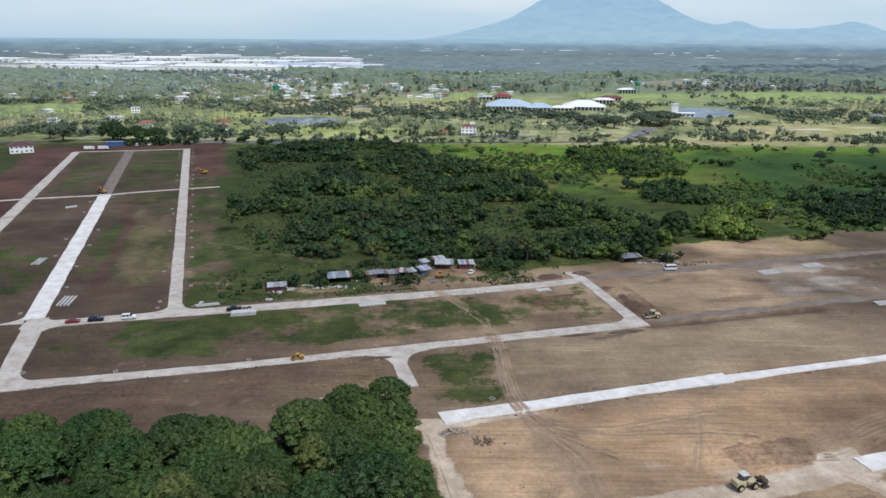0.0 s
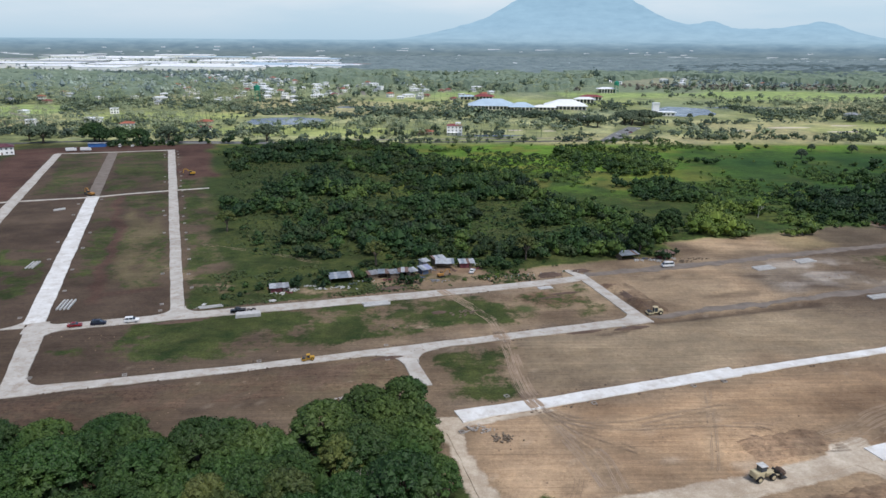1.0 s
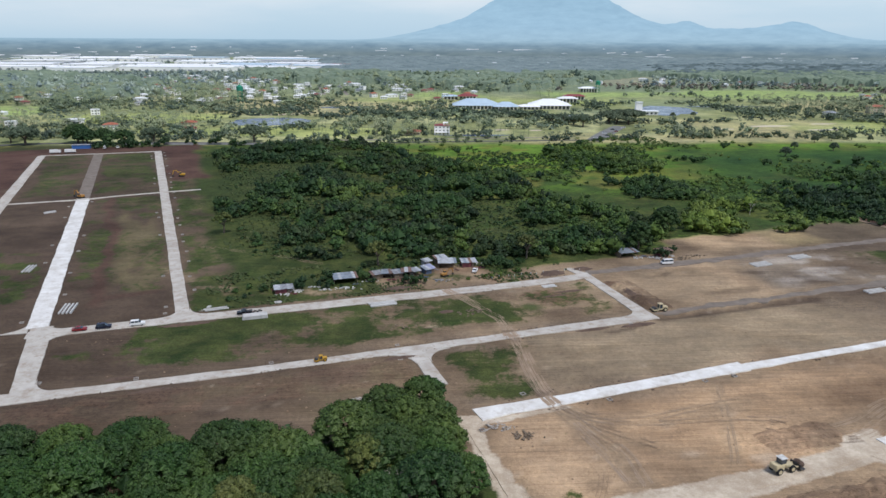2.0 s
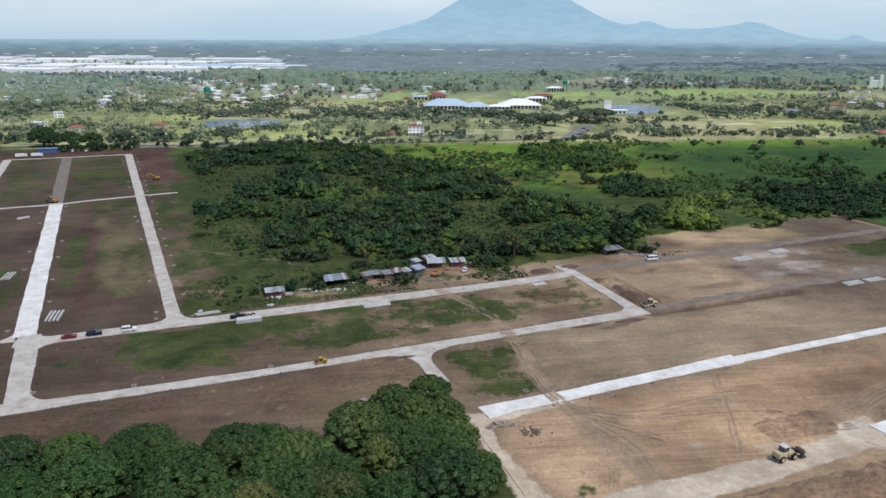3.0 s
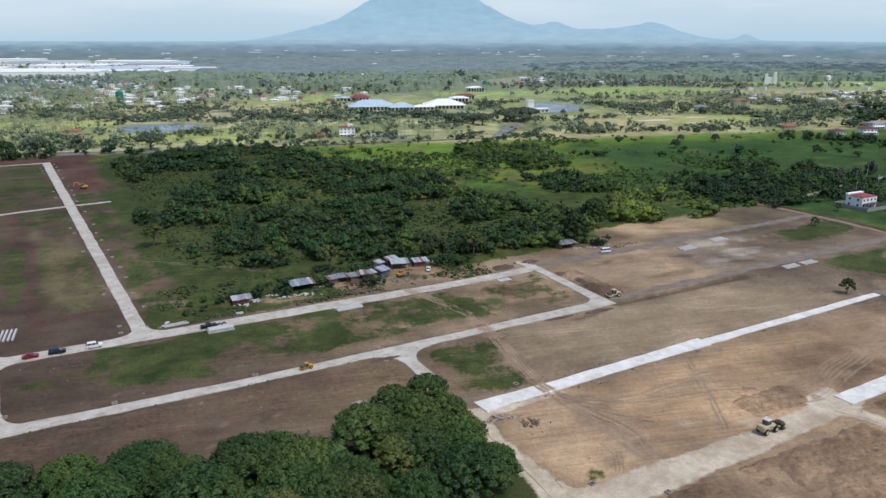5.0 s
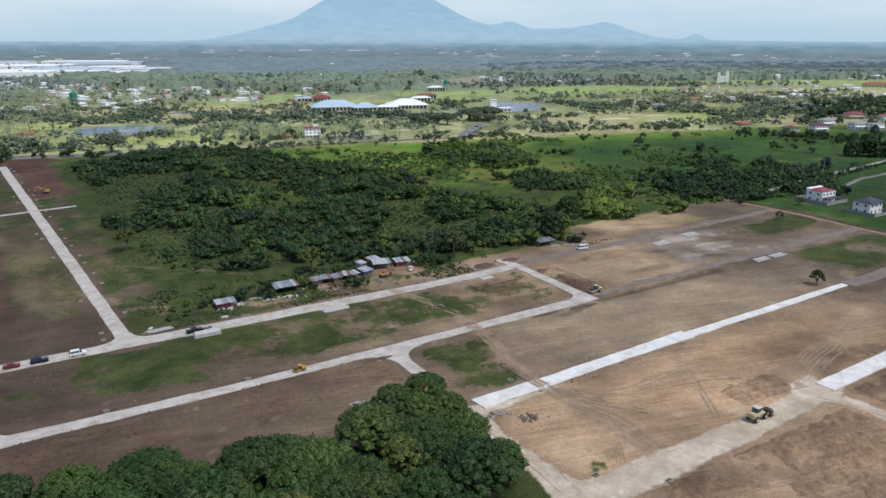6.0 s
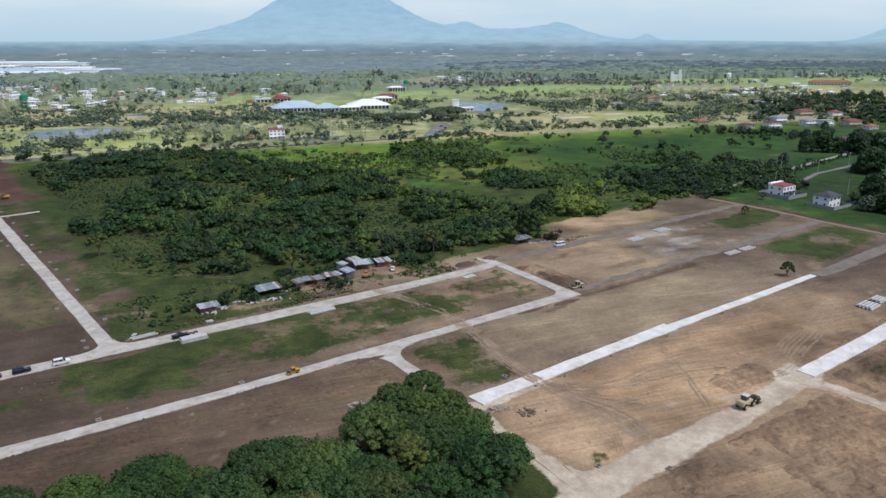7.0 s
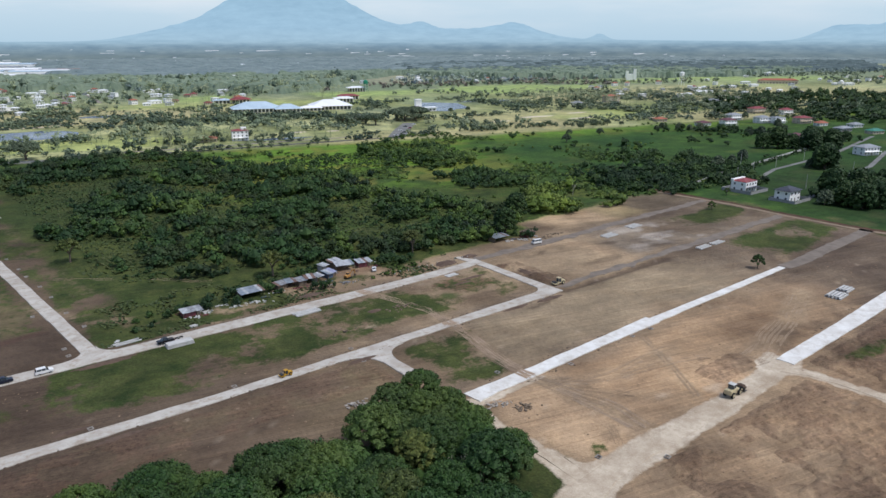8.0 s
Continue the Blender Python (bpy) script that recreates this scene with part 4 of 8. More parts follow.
street("road_11", leaning(-37.7, 241, 632, 4.6, 5.4), concrete, "long pale concrete street", top=0.165, seed=12)
street("road_12", leaning(-124.0, 330, 632, 6.6, 5.6), concrete, "pale concrete street at the western edge", top=0.15, seed=13)
street("road_13", plan((-190, 440, 3), (-142, 447.5, 2.6), (-101, 449.5, 2.6), (-80, 455.5, 2.4), (-58, 459.3, 2.4), (-35.5, 462, 2.4)), concrete, "thin pale cross street", top=0.18, seed=14)
street("road_14", plan((-160, 633, 2.4), (-112, 632, 2.4), (-70, 634, 2.4)), concrete, "thin pale street at the estate's far end", top=0.14, seed=15)
street("road_15", plan((24, 104.5, 7), (36, 108, 6.4), (46, 108.2, 5.4), (86, 109, 3.8), (118, 111, 3.0), (127, 112, 3)), gravel_pale, "pale crushed stone haul road", top=0.03, rag=0.5, seed=16)
street("road_16", plan((124, 112.2, 5.2), (160, 113.5, 5.6), (215, 116.2, 6.6), (300, 121, 7)), concrete_new, "bright new concrete street slab", top=0.2, seed=17)
street("road_17", plan((32.4, 146, 1.4), (32.4, 134, 1.8), (32.6, 120, 2.6), (33, 110, 5)), gravel_pale, "pale crushed stone side track", top=0.07, rag=0.4, seed=18)
street("road_18", plan((118, 111, 3), (122, 104, 2.4), (123, 92, 2.2), (125, 70, 2.2), (127, 30, 2.2)), gravel_pale, "pale crushed stone branch track", top=0.05, rag=0.4, seed=19)
street("road_19", plan((118, 246.5, 4), (147, 247, 5), (187, 248, 5), (231, 250.5, 4.6), (304, 253, 4.6)), gravel_grey, "grey-brown gravel street bed", top=0.05, rag=1.3, seed=20)
street("road_20", plan((119, 200.4, 3.4), (150, 200.8, 3.6), (185, 201.2, 4), (232, 203, 5), (265, 205, 5), (303, 205, 5)), gravel_grey, "grey-brown gravel street bed", top=0.05, rag=1.3, seed=21)
street("road_21", plan((213, 158.6, 6), (223, 158, 6.2), (305, 163.2, 6)), gravel_grey, "grey gravel street bed beyond the concrete", top=0.1, rag=0.6, seed=22)
street("road_22", plan((297, 310, 4), (301, 280, 4), (304, 236, 4), (302, 203, 3.4), (303, 164, 3.6), (309, 130, 4.5)), earth_track, "pale earth boundary track", top=0.1, rag=0.4, seed=23)
street("road_23", [(-700, 560, 8), (-420, 622, 8), (-330, 648, 8), (-240, 653, 8), (-150, 646, 8), (-60, 646, 7), (60, 655, 6), (172, 662, 5)], asphalt, "grey asphalt provincial road", top=0.1, seed=24)
street("road_24", [(-420, 622, 6), (-365, 560, 6), (-330, 500, 6), (-300, 440, 6)], asphalt, "grey asphalt lane beside houses", top=0.1, seed=25)
fillet("road_25", 34.2, 193.0, 8, -8, concrete, "curved concrete street corner")
fillet("road_26", 29.4, 193.0, -8, -8, concrete, "curved concrete street corner")
fillet("road_27", -35.0, 243.2, 6, 7, concrete, "curved concrete street corner")
fillet("road_28", -39.4, 243.2, -6, 6, concrete, "curved concrete street corner")
fillet("road_29", -79.6, 242.4, 7, 8, concrete, "curved concrete street corner")
fillet("road_30", -85.0, 242.4, -9, 8, concrete, "curved concrete street corner")
fillet("road_31", -77.8, 237.0, 7, -9, concrete, "curved concrete street corner")
fillet("road_32", -73.5, 196.8, 6, 8, concrete, "curved concrete street corner")
fillet("road_33", 113.2, 200.5, -6, 6, concrete, "curved concrete street corner")
fillet("road_34", 35.2, 111.0, 8, 7, gravel_pale, "curved pale stone track corner", 0.09)

# ---- ponds, paved yard ----
def pond(x, y, rx, ry, turn, seed, label="still pond on the golf course", z=0.06, mat=None, name="water", category="pond"):
    n = 40
    bm = bmesh.new()
    c, s = math.cos(turn), math.sin(turn)
    vs = []
    for k in range(n):
        q = k / n * 2 * math.pi
        w = 0.75 + 0.5 * float(field(np.array([math.cos(q) * 2 + 7]), np.array([math.sin(q) * 2 + 7]), 1.0, seed, 2)[0])
        px, py = math.cos(q) * rx * w, math.sin(q) * ry * w
        vs.append(bm.verts.new((x + px * c - py * s, y + px * s + py * c, z)))
    bm.faces.new(vs)
    bmesh.ops.triangulate(bm, faces=bm.faces)
    return tagged(part(name, bm, mat or water), label, category, kind="structure")


pond(-162, 822, 46, 42, 0.5, 601)
pond(345, 955, 40, 66, -0.25, 602, "lake beside the pavilion")
pond(-92, 996, 36, 14, 0.0, 603)
pond(60, 697, 30, 7, 0.02, 604, "narrow pond by the road")
pond(455, 1010, 60, 8, 0.0, 605)
sand = surface("bunker_sand", (0.62, 0.54, 0.42), (0.5, 0.43, 0.33), 0.05, 0.5, 0.95)
for i, (x, y, rx, ry) in enumerate(((-172, 898, 28, 7), (-140, 918, 14, 5), (395, 770, 26, 6), (440, 735, 22, 5), (470, 790, 16, 5), (330, 742, 14, 4), (520, 700, 18, 4), (-330, 720, 18, 5), (90, 740, 8, 4), (125, 735, 7, 4))):
    pond(x, y, rx, ry, 0.1, 620 + i, "pale sand bunker on the golf course", 0.1, sand, "bunker", "bunker")
street("car_park", [(165, 654, 17), (195, 714, 17), (226, 771, 14)], lane_grey, "grey paved car park drive", top=0.1, seed=31, category="car park")
street("lane", [(-420, 640, 8), (-448, 717, 9), (-459, 786, 9), (-464, 850, 8), (-520, 905, 6)], gravel, "pale unpaved lane past the palms", top=0.08, seed=34, category="road")
street("lane", [(-178, 1482, 6), (-142, 1230, 6)], gravel, "pale village street", top=0.08, seed=35, category="road")
street("lane", [(-132, 1461, 6), (-103, 1223, 6)], gravel, "pale village street", top=0.08, seed=36, category="road")
street("lane", [(460, 1310, 4), (640, 1370, 4), (830, 1330, 4), (1100, 1345, 4)], gravel, "pale farm track through green fields", top=0.08, seed=37, category="road")
street("lane", [(-80, 664, 4), (60, 676, 4), (150, 684, 4)], gravel, "pale path along the fairway", top=0.08, seed=38, category="road")
street("lane", [(293, 293, 3), (307, 300, 3), (387, 337, 3.2), (434, 354, 3.5), (520, 400, 3.5)], lane_grey, "grey lane between the houses", top=0.08, seed=32, category="road")
street("lane", [(296, 341, 3), (358, 375, 3.2), (414, 392, 3.5), (455, 404, 3.5), (600, 470, 3.5)], lane_grey, "grey lane behind the white house", top=0.08, seed=33, category="road")


# ---- wheel ruts pressed into the soil ----
rut_soil = surface("rut_soil", (0.24, 0.17, 0.118), (0.18, 0.128, 0.09), 0.4, 2.5, 0.97, bump=0.3, depth=0.08)
pale_soil = surface("churned_pale_soil", (0.36, 0.27, 0.19), (0.265, 0.195, 0.136), 0.4, 2.5, 0.97, bump=0.3, depth=0.08)


def deck(a, b):
    """Height of the slab that a rut crosses."""
    if 36 < a < 212 and 150.4 < b < 159.6:
        return 0.21
    return 0.17 if -80 < a < 118 and (191.5 < b < 201 or 236.5 < b < 244.5) else -1.0


def ruts(path, offsets, width, material, seed, label):
    """Thin uneven bands that follow a plan path at several offsets."""
    r = np.random.RandomState(seed)
    pts = []
    for (a0, b0), (a1, b1) in zip(path, path[1:]):
        n = max(2, int(math.hypot(a1 - a0, b1 - b0) / 1.2))
        pts += [(a0 + (a1 - a0) * k / n, b0 + (b1 - b0) * k / n) for k in range(n)]
    pts = np.array(pts + [path[-1]])
    for _ in range(14):
        pts[1:-1] = (pts[:-2] + 2 * pts[1:-1] + pts[2:]) / 4
    d = np.gradient(pts, axis=0)
    d /= np.linalg.norm(d, axis=1)[:, None]
    n = np.stack([-d[:, 1], d[:, 0]], -1)
    V, F, base = [], [], 0
    s = np.arange(len(pts)) * 1.2
    for o in offsets:
        drift = (field(s, s * 0 + o, 25, seed + 3) - 0.5) * 2.4 + o
        w = width * 0.7 * (0.1 + 1.2 * field(s, s * 0 + o, 3, seed + 5))
        gap = field(s, s * 0 + o * 3, 7, seed + 8) > 0.44
        m = pts + n * drift[:, None]
        for k in range(len(pts) - 1):
            if gap[k] and gap[k + 1]:
                for p in (m[k] + n[k] * w[k], m[k] - n[k] * w[k], m[k + 1] - n[k + 1] * w[k + 1], m[k + 1] + n[k + 1] * w[k + 1]):
                    V.append((p[0], p[1], deck(p[0], p[1])))
                F.append((base, base + 1, base + 2, base + 3))
                base += 4
    V = np.array(V)
    x, y = V[:, 0] * CU - V[:, 1] * SU, V[:, 0] * SU + V[:, 1] * CU
    V = np.stack([x, y, np.maximum(height(x, y) + 0.035, V[:, 2]) + seed % 20 * 0.004], -1)
    ob = mesh_object("wheel_ruts", V, F, material)
    return tagged(ob, label, "wheel ruts", kind="stuff")


HAUL = [(57, 243), (62, 228), (66.6, 209.5), (64, 198), (63.4, 186), (59.6, 171), (57.1, 157.7), (58.2, 147), (58.6, 135), (59.2, 126), (58.8, 114.5)]
HAUL_EAST = [(63, 189), (58.2, 170.3), (56.2, 156.6), (58.9, 145.6), (61, 134.4), (63.9, 127.7), (62.2, 115)]
ruts(HAUL, (-1.5, -1.08, -0.5, -0.08, 0.6, 1.02, 1.6, 2.02), 0.23, pale_soil, 901, "pale churned ruts across the plots")
ruts(HAUL, (-1.9, -1.48, -0.9, -0.48, 0.25, 0.67, 1.2, 1.62), 0.09, rut_soil, 900, "dark wheel ruts across the plots")
ruts(HAUL_EAST, (-0.9, -0.48, 0.9, 1.32), 0.19, pale_soil, 902, "pale wheel ruts in brown earth")
ruts(HAUL_EAST, (-1.2, -0.78, 0.6, 1.02), 0.08, rut_soil, 903, "fine dark wheel ruts in brown earth")
for i, (b0, b1, a0, a1, w) in enumerate(((198.6, 195.0, 64.4, 63.9, 1.0), (156.4, 151.6, 57.2, 57.8, 1.1), (243.5, 238.2, 57.2, 58.6, 0.9))):
    ruts([(a0, b0), ((a0 + a1) / 2, (b0 + b1) / 2), (a1, b1)], (-1.7, -0.4, 1.1), w, pale_soil, 905 + i, "soil dragged across the slab by lorries")
ruts([(59.5, 151), (61.5, 144.6), (68, 139.3), (80, 136), (96.6, 133.3), (110.3, 128)], (-1.6, -1.18, 0.2, 0.62, 1.9, 2.32), 0.13, pale_soil, 914, "faint fan of wheel marks on graded soil")
ruts([(58.7, 145.6), (65, 140), (74, 139), (87, 139.7), (106.7, 140)], (-0.9, -0.48, 0.9, 1.32), 0.12, pale_soil, 915, "faint pale wheel marks")
ruts([(58.8, 150), (62, 139.6), (67.4, 133.3), (72.5, 127)], (-0.8, -0.38, 1, 1.42), 0.12, rut_soil, 916, "curved wheel marks")
ruts([(105.7, 149), (98.7, 137), (92.5, 126.4), (84.7, 116.4)], (-0.7, -0.28, 0.7, 1.12), 0.10, pale_soil, 917, "single pale track across graded soil")
ruts([(104, 128), (109, 122), (116, 118.5), (121, 118)], (-3.2, -2.78, -2, -1.58, -0.8, -0.38, 0.5, 0.92, 1.8, 2.22), 0.13, rut_soil, 918, "deep curved ruts where machines turn")
ruts([(118.5, 119), (127, 120.6), (141, 125), (157, 128.4), (185, 138)], (-3.6, -3.18, -2.4, -1.98, -1, -0.58, 0.4, 0.82, 1.7, 2.12, 3.1, 3.52, 4.2, 4.62), 0.14, pale_soil, 904, "pale parallel wheel marks toward the new slab")
ruts([(49, 114), (52, 117), (54, 121)], (-1.2, -0.3, 0.6), 0.08, rut_soil, 919, "short tooth marks of a bucket")
ruts([(84, 102), (98, 96), (113, 90)], (-1.8, -1.38, -0.6, -0.18, 0.7, 1.12, 2, 2.42), 0.12, rut_soil, 921, "dark ruts in dug soil")
ruts([(118, 199.3), (150, 200.4), (185, 202.5), (230, 203)], (-0.8, -0.38, 0.9, 1.32, 2.6, 3.02), 0.13, pale_soil, 909, "wheel marks beside the trench")
ruts([(118, 244), (150, 243), (190, 243), (240, 246)], (-3, -2.58, -1.2, -0.78, 0.8, 1.22, 2.8, 3.22), 0.15, pale_soil, 910, "pale wheel marks on gravel")
ruts([(-33, 329), (-6, 311), (12, 292), (24, 283)], (-0.9, -0.48, 0.9, 1.32), 0.15, pale_soil, 913, "footworn track into the wood")

# ---- plants ----
t0 = (1 + 5 ** 0.5) / 2
ICO = np.array([(-1, t0, 0), (1, t0, 0), (-1, -t0, 0), (1, -t0, 0), (0, -1, t0), (0, 1, t0), (0, -1, -t0), (0, 1, -t0), (t0, 0, -1), (t0, 0, 1), (-t0, 0, -1), (-t0, 0, 1)]) / math.hypot(1, t0)
ICO_F = []
for i in range(12):
    for j in range(i + 1, 12):
        for k in range(j + 1, 12):
            if all(abs(np.linalg.norm(ICO[p] - ICO[q]) - 1.0515) < 0.01 for p, q in ((i, j), (j, k), (i, k))):
                out = np.cross(ICO[j] - ICO[i], ICO[k] - ICO[i]) @ ICO[i] > 0
                ICO_F.append((i, j, k) if out else (i, k, j))
ICO_F = np.array(ICO_F)
OCTA = np.array([(1, 0, 0), (0, 1, 0), (-1, 0, 0), (0, -1, 0), (0, 0, 1), (0, 0, -1)], float)
OCTA_F = np.array([(0, 1, 4), (1, 2, 4), (2, 3, 4), (3, 0, 4), (1, 0, 5), (2, 1, 5), (3, 2, 5), (0, 3, 5)])


def foliage(C, R, per, size, seed, low=-0.35, core=0.80, lift=0.0):
    """Leaf clumps over lumps at C with half-axes R: per clumps each, round a dim core. Vertices and triangles."""
    r = np.random.RandomState(seed)
    C, R = np.asarray(C, float), np.asarray(R, float)
    c, q = np.repeat(C, per, 0), np.repeat(R, per, 0)
    s = np.repeat(np.broadcast_to(np.asarray(size, float), (len(C),)), per)
    d = r.normal(size=c.shape)
    d /= np.linalg.norm(d, axis=1)[:, None]
    d[:, 2] = np.where(d[:, 2] < low, -d[:, 2], d[:, 2])
    p = c + q * d * r.uniform(0.80, 1.10, (len(c), 1))
    n = d * (1 - lift) + r.normal(size=c.shape) * 0.42 * (1 - 0.5 * lift) + np.array([0, 0, lift])
    t = np.cross(n, r.normal(size=c.shape))
    t /= np.linalg.norm(t, axis=1)[:, None]
    u = np.cross(n, t)
    u /= np.linalg.norm(u, axis=1)[:, None]
    s = (s * r.uniform(0.6, 1.35, len(c)))[:, None]
    v = np.stack([p + t * s, p + u * s * 0.75, p - t * s, p - u * s * 0.75], 1).reshape(-1, 3)
    b = np.arange(len(c))[:, None] * 4
    f = np.concatenate([b + [0, 1, 2], b + [0, 2, 3]])
    k = (C[:, None, :] + R[:, None, :] * core * 1.12 * OCTA[None] * r.uniform(0.88, 1.08, (len(C), 6, 1))).reshape(-1, 3)
    kf = (np.arange(len(C))[:, None, None] * 6 + OCTA_F[None]).reshape(-1, 3) + len(v)
    return np.concatenate([v, k]), np.concatenate([f, kf])


def hued(ob, tone, per, lumps):
    """Gives every plant its own hue: tone holds one number, -1 to 1, for each lump."""
    a = ob.data.attributes.new("plant", "FLOAT", "POINT")
    a.data.foreach_set("value", np.concatenate([np.repeat(tone, per * 4), np.repeat(tone, 6)]).astype(np.float32))
    return ob


def inside(x, y, poly):
    poly = np.array(poly, float)
    res = np.zeros(np.shape(x), bool)
    for (x0, y0), (x1, y1) in zip(poly, np.roll(poly, -1, 0)):
        cross = (y0 > y) != (y1 > y)
        res ^= cross & (x < (x1 - x0) * (y - y0) / (y1 - y0 + 1e-9) + x0)
    return res


def scatter(poly, spacing, seed, keep=None, jitter=0.5):
    """Places inside a plan outline, on a jittered grid."""
    r = np.random.RandomState(seed)
    p = np.array(poly, float)
    x, y = np.meshgrid(np.arange(p[:, 0].min(), p[:, 0].max(), spacing), np.arange(p[:, 1].min(), p[:, 1].max(), spacing))
    x, y = x.ravel() + r.uniform(-jitter, jitter, x.size) * spacing * 1.3, y.ravel() + r.uniform(-jitter, jitter, y.size) * spacing * 1.3
    m = inside(x, y, poly)
    if keep is not None:
        m &= keep(x, y)
    return np.stack([x[m], y[m]], -1)


def bushes(name, places, rmin, rmax, lumps, per, size, material, label, category, seed, flat=0.8, core=0.80, lift=0.0, spread=0.62, group=30.0):
    """One mass of shrubs and small trees: each several lumps on short stems, in its own hue and height."""
    r = np.random.RandomState(seed)
    n = len(places)
    rad = (rmin + (rmax - rmin) * r.rand(n) ** 1.7) * (0.55 + 0.9 * field(places[:, 0], places[:, 1], group, seed))
    tall = flat * r.uniform(0.75, 1.3, n)
    tone = np.clip((field(places[:, 0], places[:, 1], 26, seed + 7, 2) - 0.5) * 2.2 + r.normal(0, 0.42, n), -1, 1)
    C, R, S = [], [], []
    for k in range(lumps):
        ang, off = r.uniform(0, 6.28, n), rad * (0.0 if k == 0 else spread) * r.uniform(0.6, 1.3, n)
        rr = rad * (r.uniform(0.6, 0.85, n) if k == 0 else r.uniform(0.32, 0.62, n))
        z = rad * (0.95 if k == 0 else r.uniform(0.3, 1.1, n))
        C.append(np.stack([places[:, 0] + np.cos(ang) * off, places[:, 1] + np.sin(ang) * off, z * tall], -1))
        R.append(np.stack([rr, rr, rr * tall], -1))
        S.append(size * (0.6 + 0.4 * rad / rmax))
    v, f = foliage(np.concatenate(C), np.concatenate(R), per, np.concatenate(S), seed, core=core, lift=lift)
    ob = hued(mesh_object(name, v, f, material), np.tile(tone, lumps), per, lumps)
    return tagged(ob, label, category, kind="stuff")


def rough_edge(x, y):
    """False west of the wood's frayed border."""
    return x + 0.30 * (y - 306) > -100 + 44 * (field(x, y, 26, 416, 3) - 0.25)


def clearing(x, y):
    """False in the grassy openings of the woods."""
    edge = ramp(x + (y - 420) * 0.42, -160, -10)      # thinner towards the western edge
    m = rough_edge(x, y) & (field(x, y, 30, 400, 3) < 0.40 + 0.20 * edge) & (field(x, y, 9, 403, 2) < 0.62 + 0.1 * edge)
    for cx, cy, rx, ry in ((-118, 470, 24, 30), (-72, 402, 22, 14), (-90, 300, 30, 18), (-50, 310, 14, 8), (-72, 528, 20, 16), (-40, 458, 16, 12), (-62, 492, 14, 9), (5, 272, 14, 10), (-35, 272, 26, 9), (20, 420, 12, 8), (-10, 350, 12, 6), (-140, 420, 20, 40)):
        m &= ((x - cx) / rx) ** 2 + ((y - cy) / ry) ** 2 > 1 + 0.9 * (field(x, y, 9, 402) - 0.5)
    return m


WOOD = [(-182, 592), (-150, 470), (-118, 360), (-96, 306), (-74, 292), (-53, 288), (-34, 296), (-14, 290), (6, 292), (17, 284), (42, 290), (60, 292), (76, 292), (106, 312), (112, 336), (100, 366), (78, 391),
        (68, 407), (62, 451), (37, 496), (4, 548), (-18, 593), (-50, 650), (-92, 632), (-156, 612)]
w = scatter(WOOD, 4.1, 11, clearing)
half = field(w[:, 0], w[:, 1], 22, 404) + 0.3 * np.random.RandomState(9).rand(len(w)) > 0.72
# brighter leaves toward the meadow: sunlight put into the leaf colour
lit = ~half & (field(w[:, 0], w[:, 1], 18, 406) + 0.3 * np.random.RandomState(10).rand(len(w)) + 0.34 * ramp(w[:, 0] + 0.45 * (w[:, 1] - 420), -40, 90) > 0.84)
bushes("woodland", w[lit], 1.3, 4.4, 5, 16, 0.66, leaf_bright, "scrub trees at the meadow side, sun put into their brighter green", "woodland", 20, 1.0, 0.7, 0.15, 0.8)
bushes("woodland", w[~half & ~lit], 1.2, 5.0, 5, 16, 0.66, leaf_wood, "dense dark green scrub woodland of uneven crowns", "woodland", 21, 1.0, 0.7, 0.15, 0.8)
bushes("woodland", w[half], 1.2, 4.2, 5, 16, 0.60, leaf_olive, "lighter green scrub trees among the woods", "woodland", 22, 0.9, 0.7, 0.15, 0.8)
w = scatter(WOOD, 5.4, 12, lambda x, y: rough_edge(x, y) & ~clearing(x, y) & (field(x, y, 16, 410) > 0.52))
bushes("undergrowth", w, 0.5, 2.2, 3, 12, 0.45, leaf_wood, "low green undergrowth in the clearings", "undergrowth", 23, 0.7, 0.6, 0.4)
BANDS = [([(95, 520), (108, 597), (140, 625), (175, 580), (188, 540), (170, 492), (124, 474)], 6.2, leaf_bright), ([(114, 449), (148, 457), (170, 418), (166, 393), (125, 404)], 4.6, leaf_wood),
         ([(196, 425), (250, 440), (300, 470), (345, 465), (345, 380), (290, 332), (240, 338), (201, 340), (180, 380)], 5.0, leaf_wood), ([(137, 362), (150, 385), (175, 380), (182, 357), (196, 334), (180, 324), (141, 320), (122, 330)], 4.2, leaf_sunny)]
for i, (poly, gap, mat) in enumerate(BANDS):
    w = scatter(poly, gap, 30 + i, lambda x, y: field(x, y, 24, 420 + i, 2) < (0.56 if i == 2 else 0.64))
    bushes("thicket", w, 1.5, 5.0, 5, 17, 0.66, mat, "thicket of tropical scrub" if mat is leaf_wood else "sunlit light green thicket", "thicket", 40 + i, 0.95, 0.7, 0.15, 0.8)
MEADOW_POLY = [(110, 330), (60, 450), (20, 560), (-30, 640), (330, 690), (560, 640), (480, 470), (300, 330), (240, 345)]
w = scatter(MEADOW_POLY, 10.0, 51, lambda x, y: field(x, y, 40, 430, 2) > 0.64)
bushes("meadow_shrubs", w, 0.7, 2.4, 4, 12, 0.6, leaf_weed, "scattered shrubs in rank meadow grass", "shrubs", 52, 0.75, 0.7, 0.4)
w = scatter([(294, 258), (355, 258), (360, 290), (300, 296)], 4.2, 57)
bushes("garden_shrubs", w, 2.0, 5.0, 5, 16, 0.6, leaf_wood, "dense dark growth under the mango trees", "shrubs", 58, 1.1, 0.75)
thick = lambda x, y: (field(x, y, 70, 437, 2) + 0.5 * field(x, y, 14, 438, 2) > 0.80) & (x + 0.42 * (y - 420) < 330)
w = scatter(MEADOW_POLY, 4.6, 59, thick)
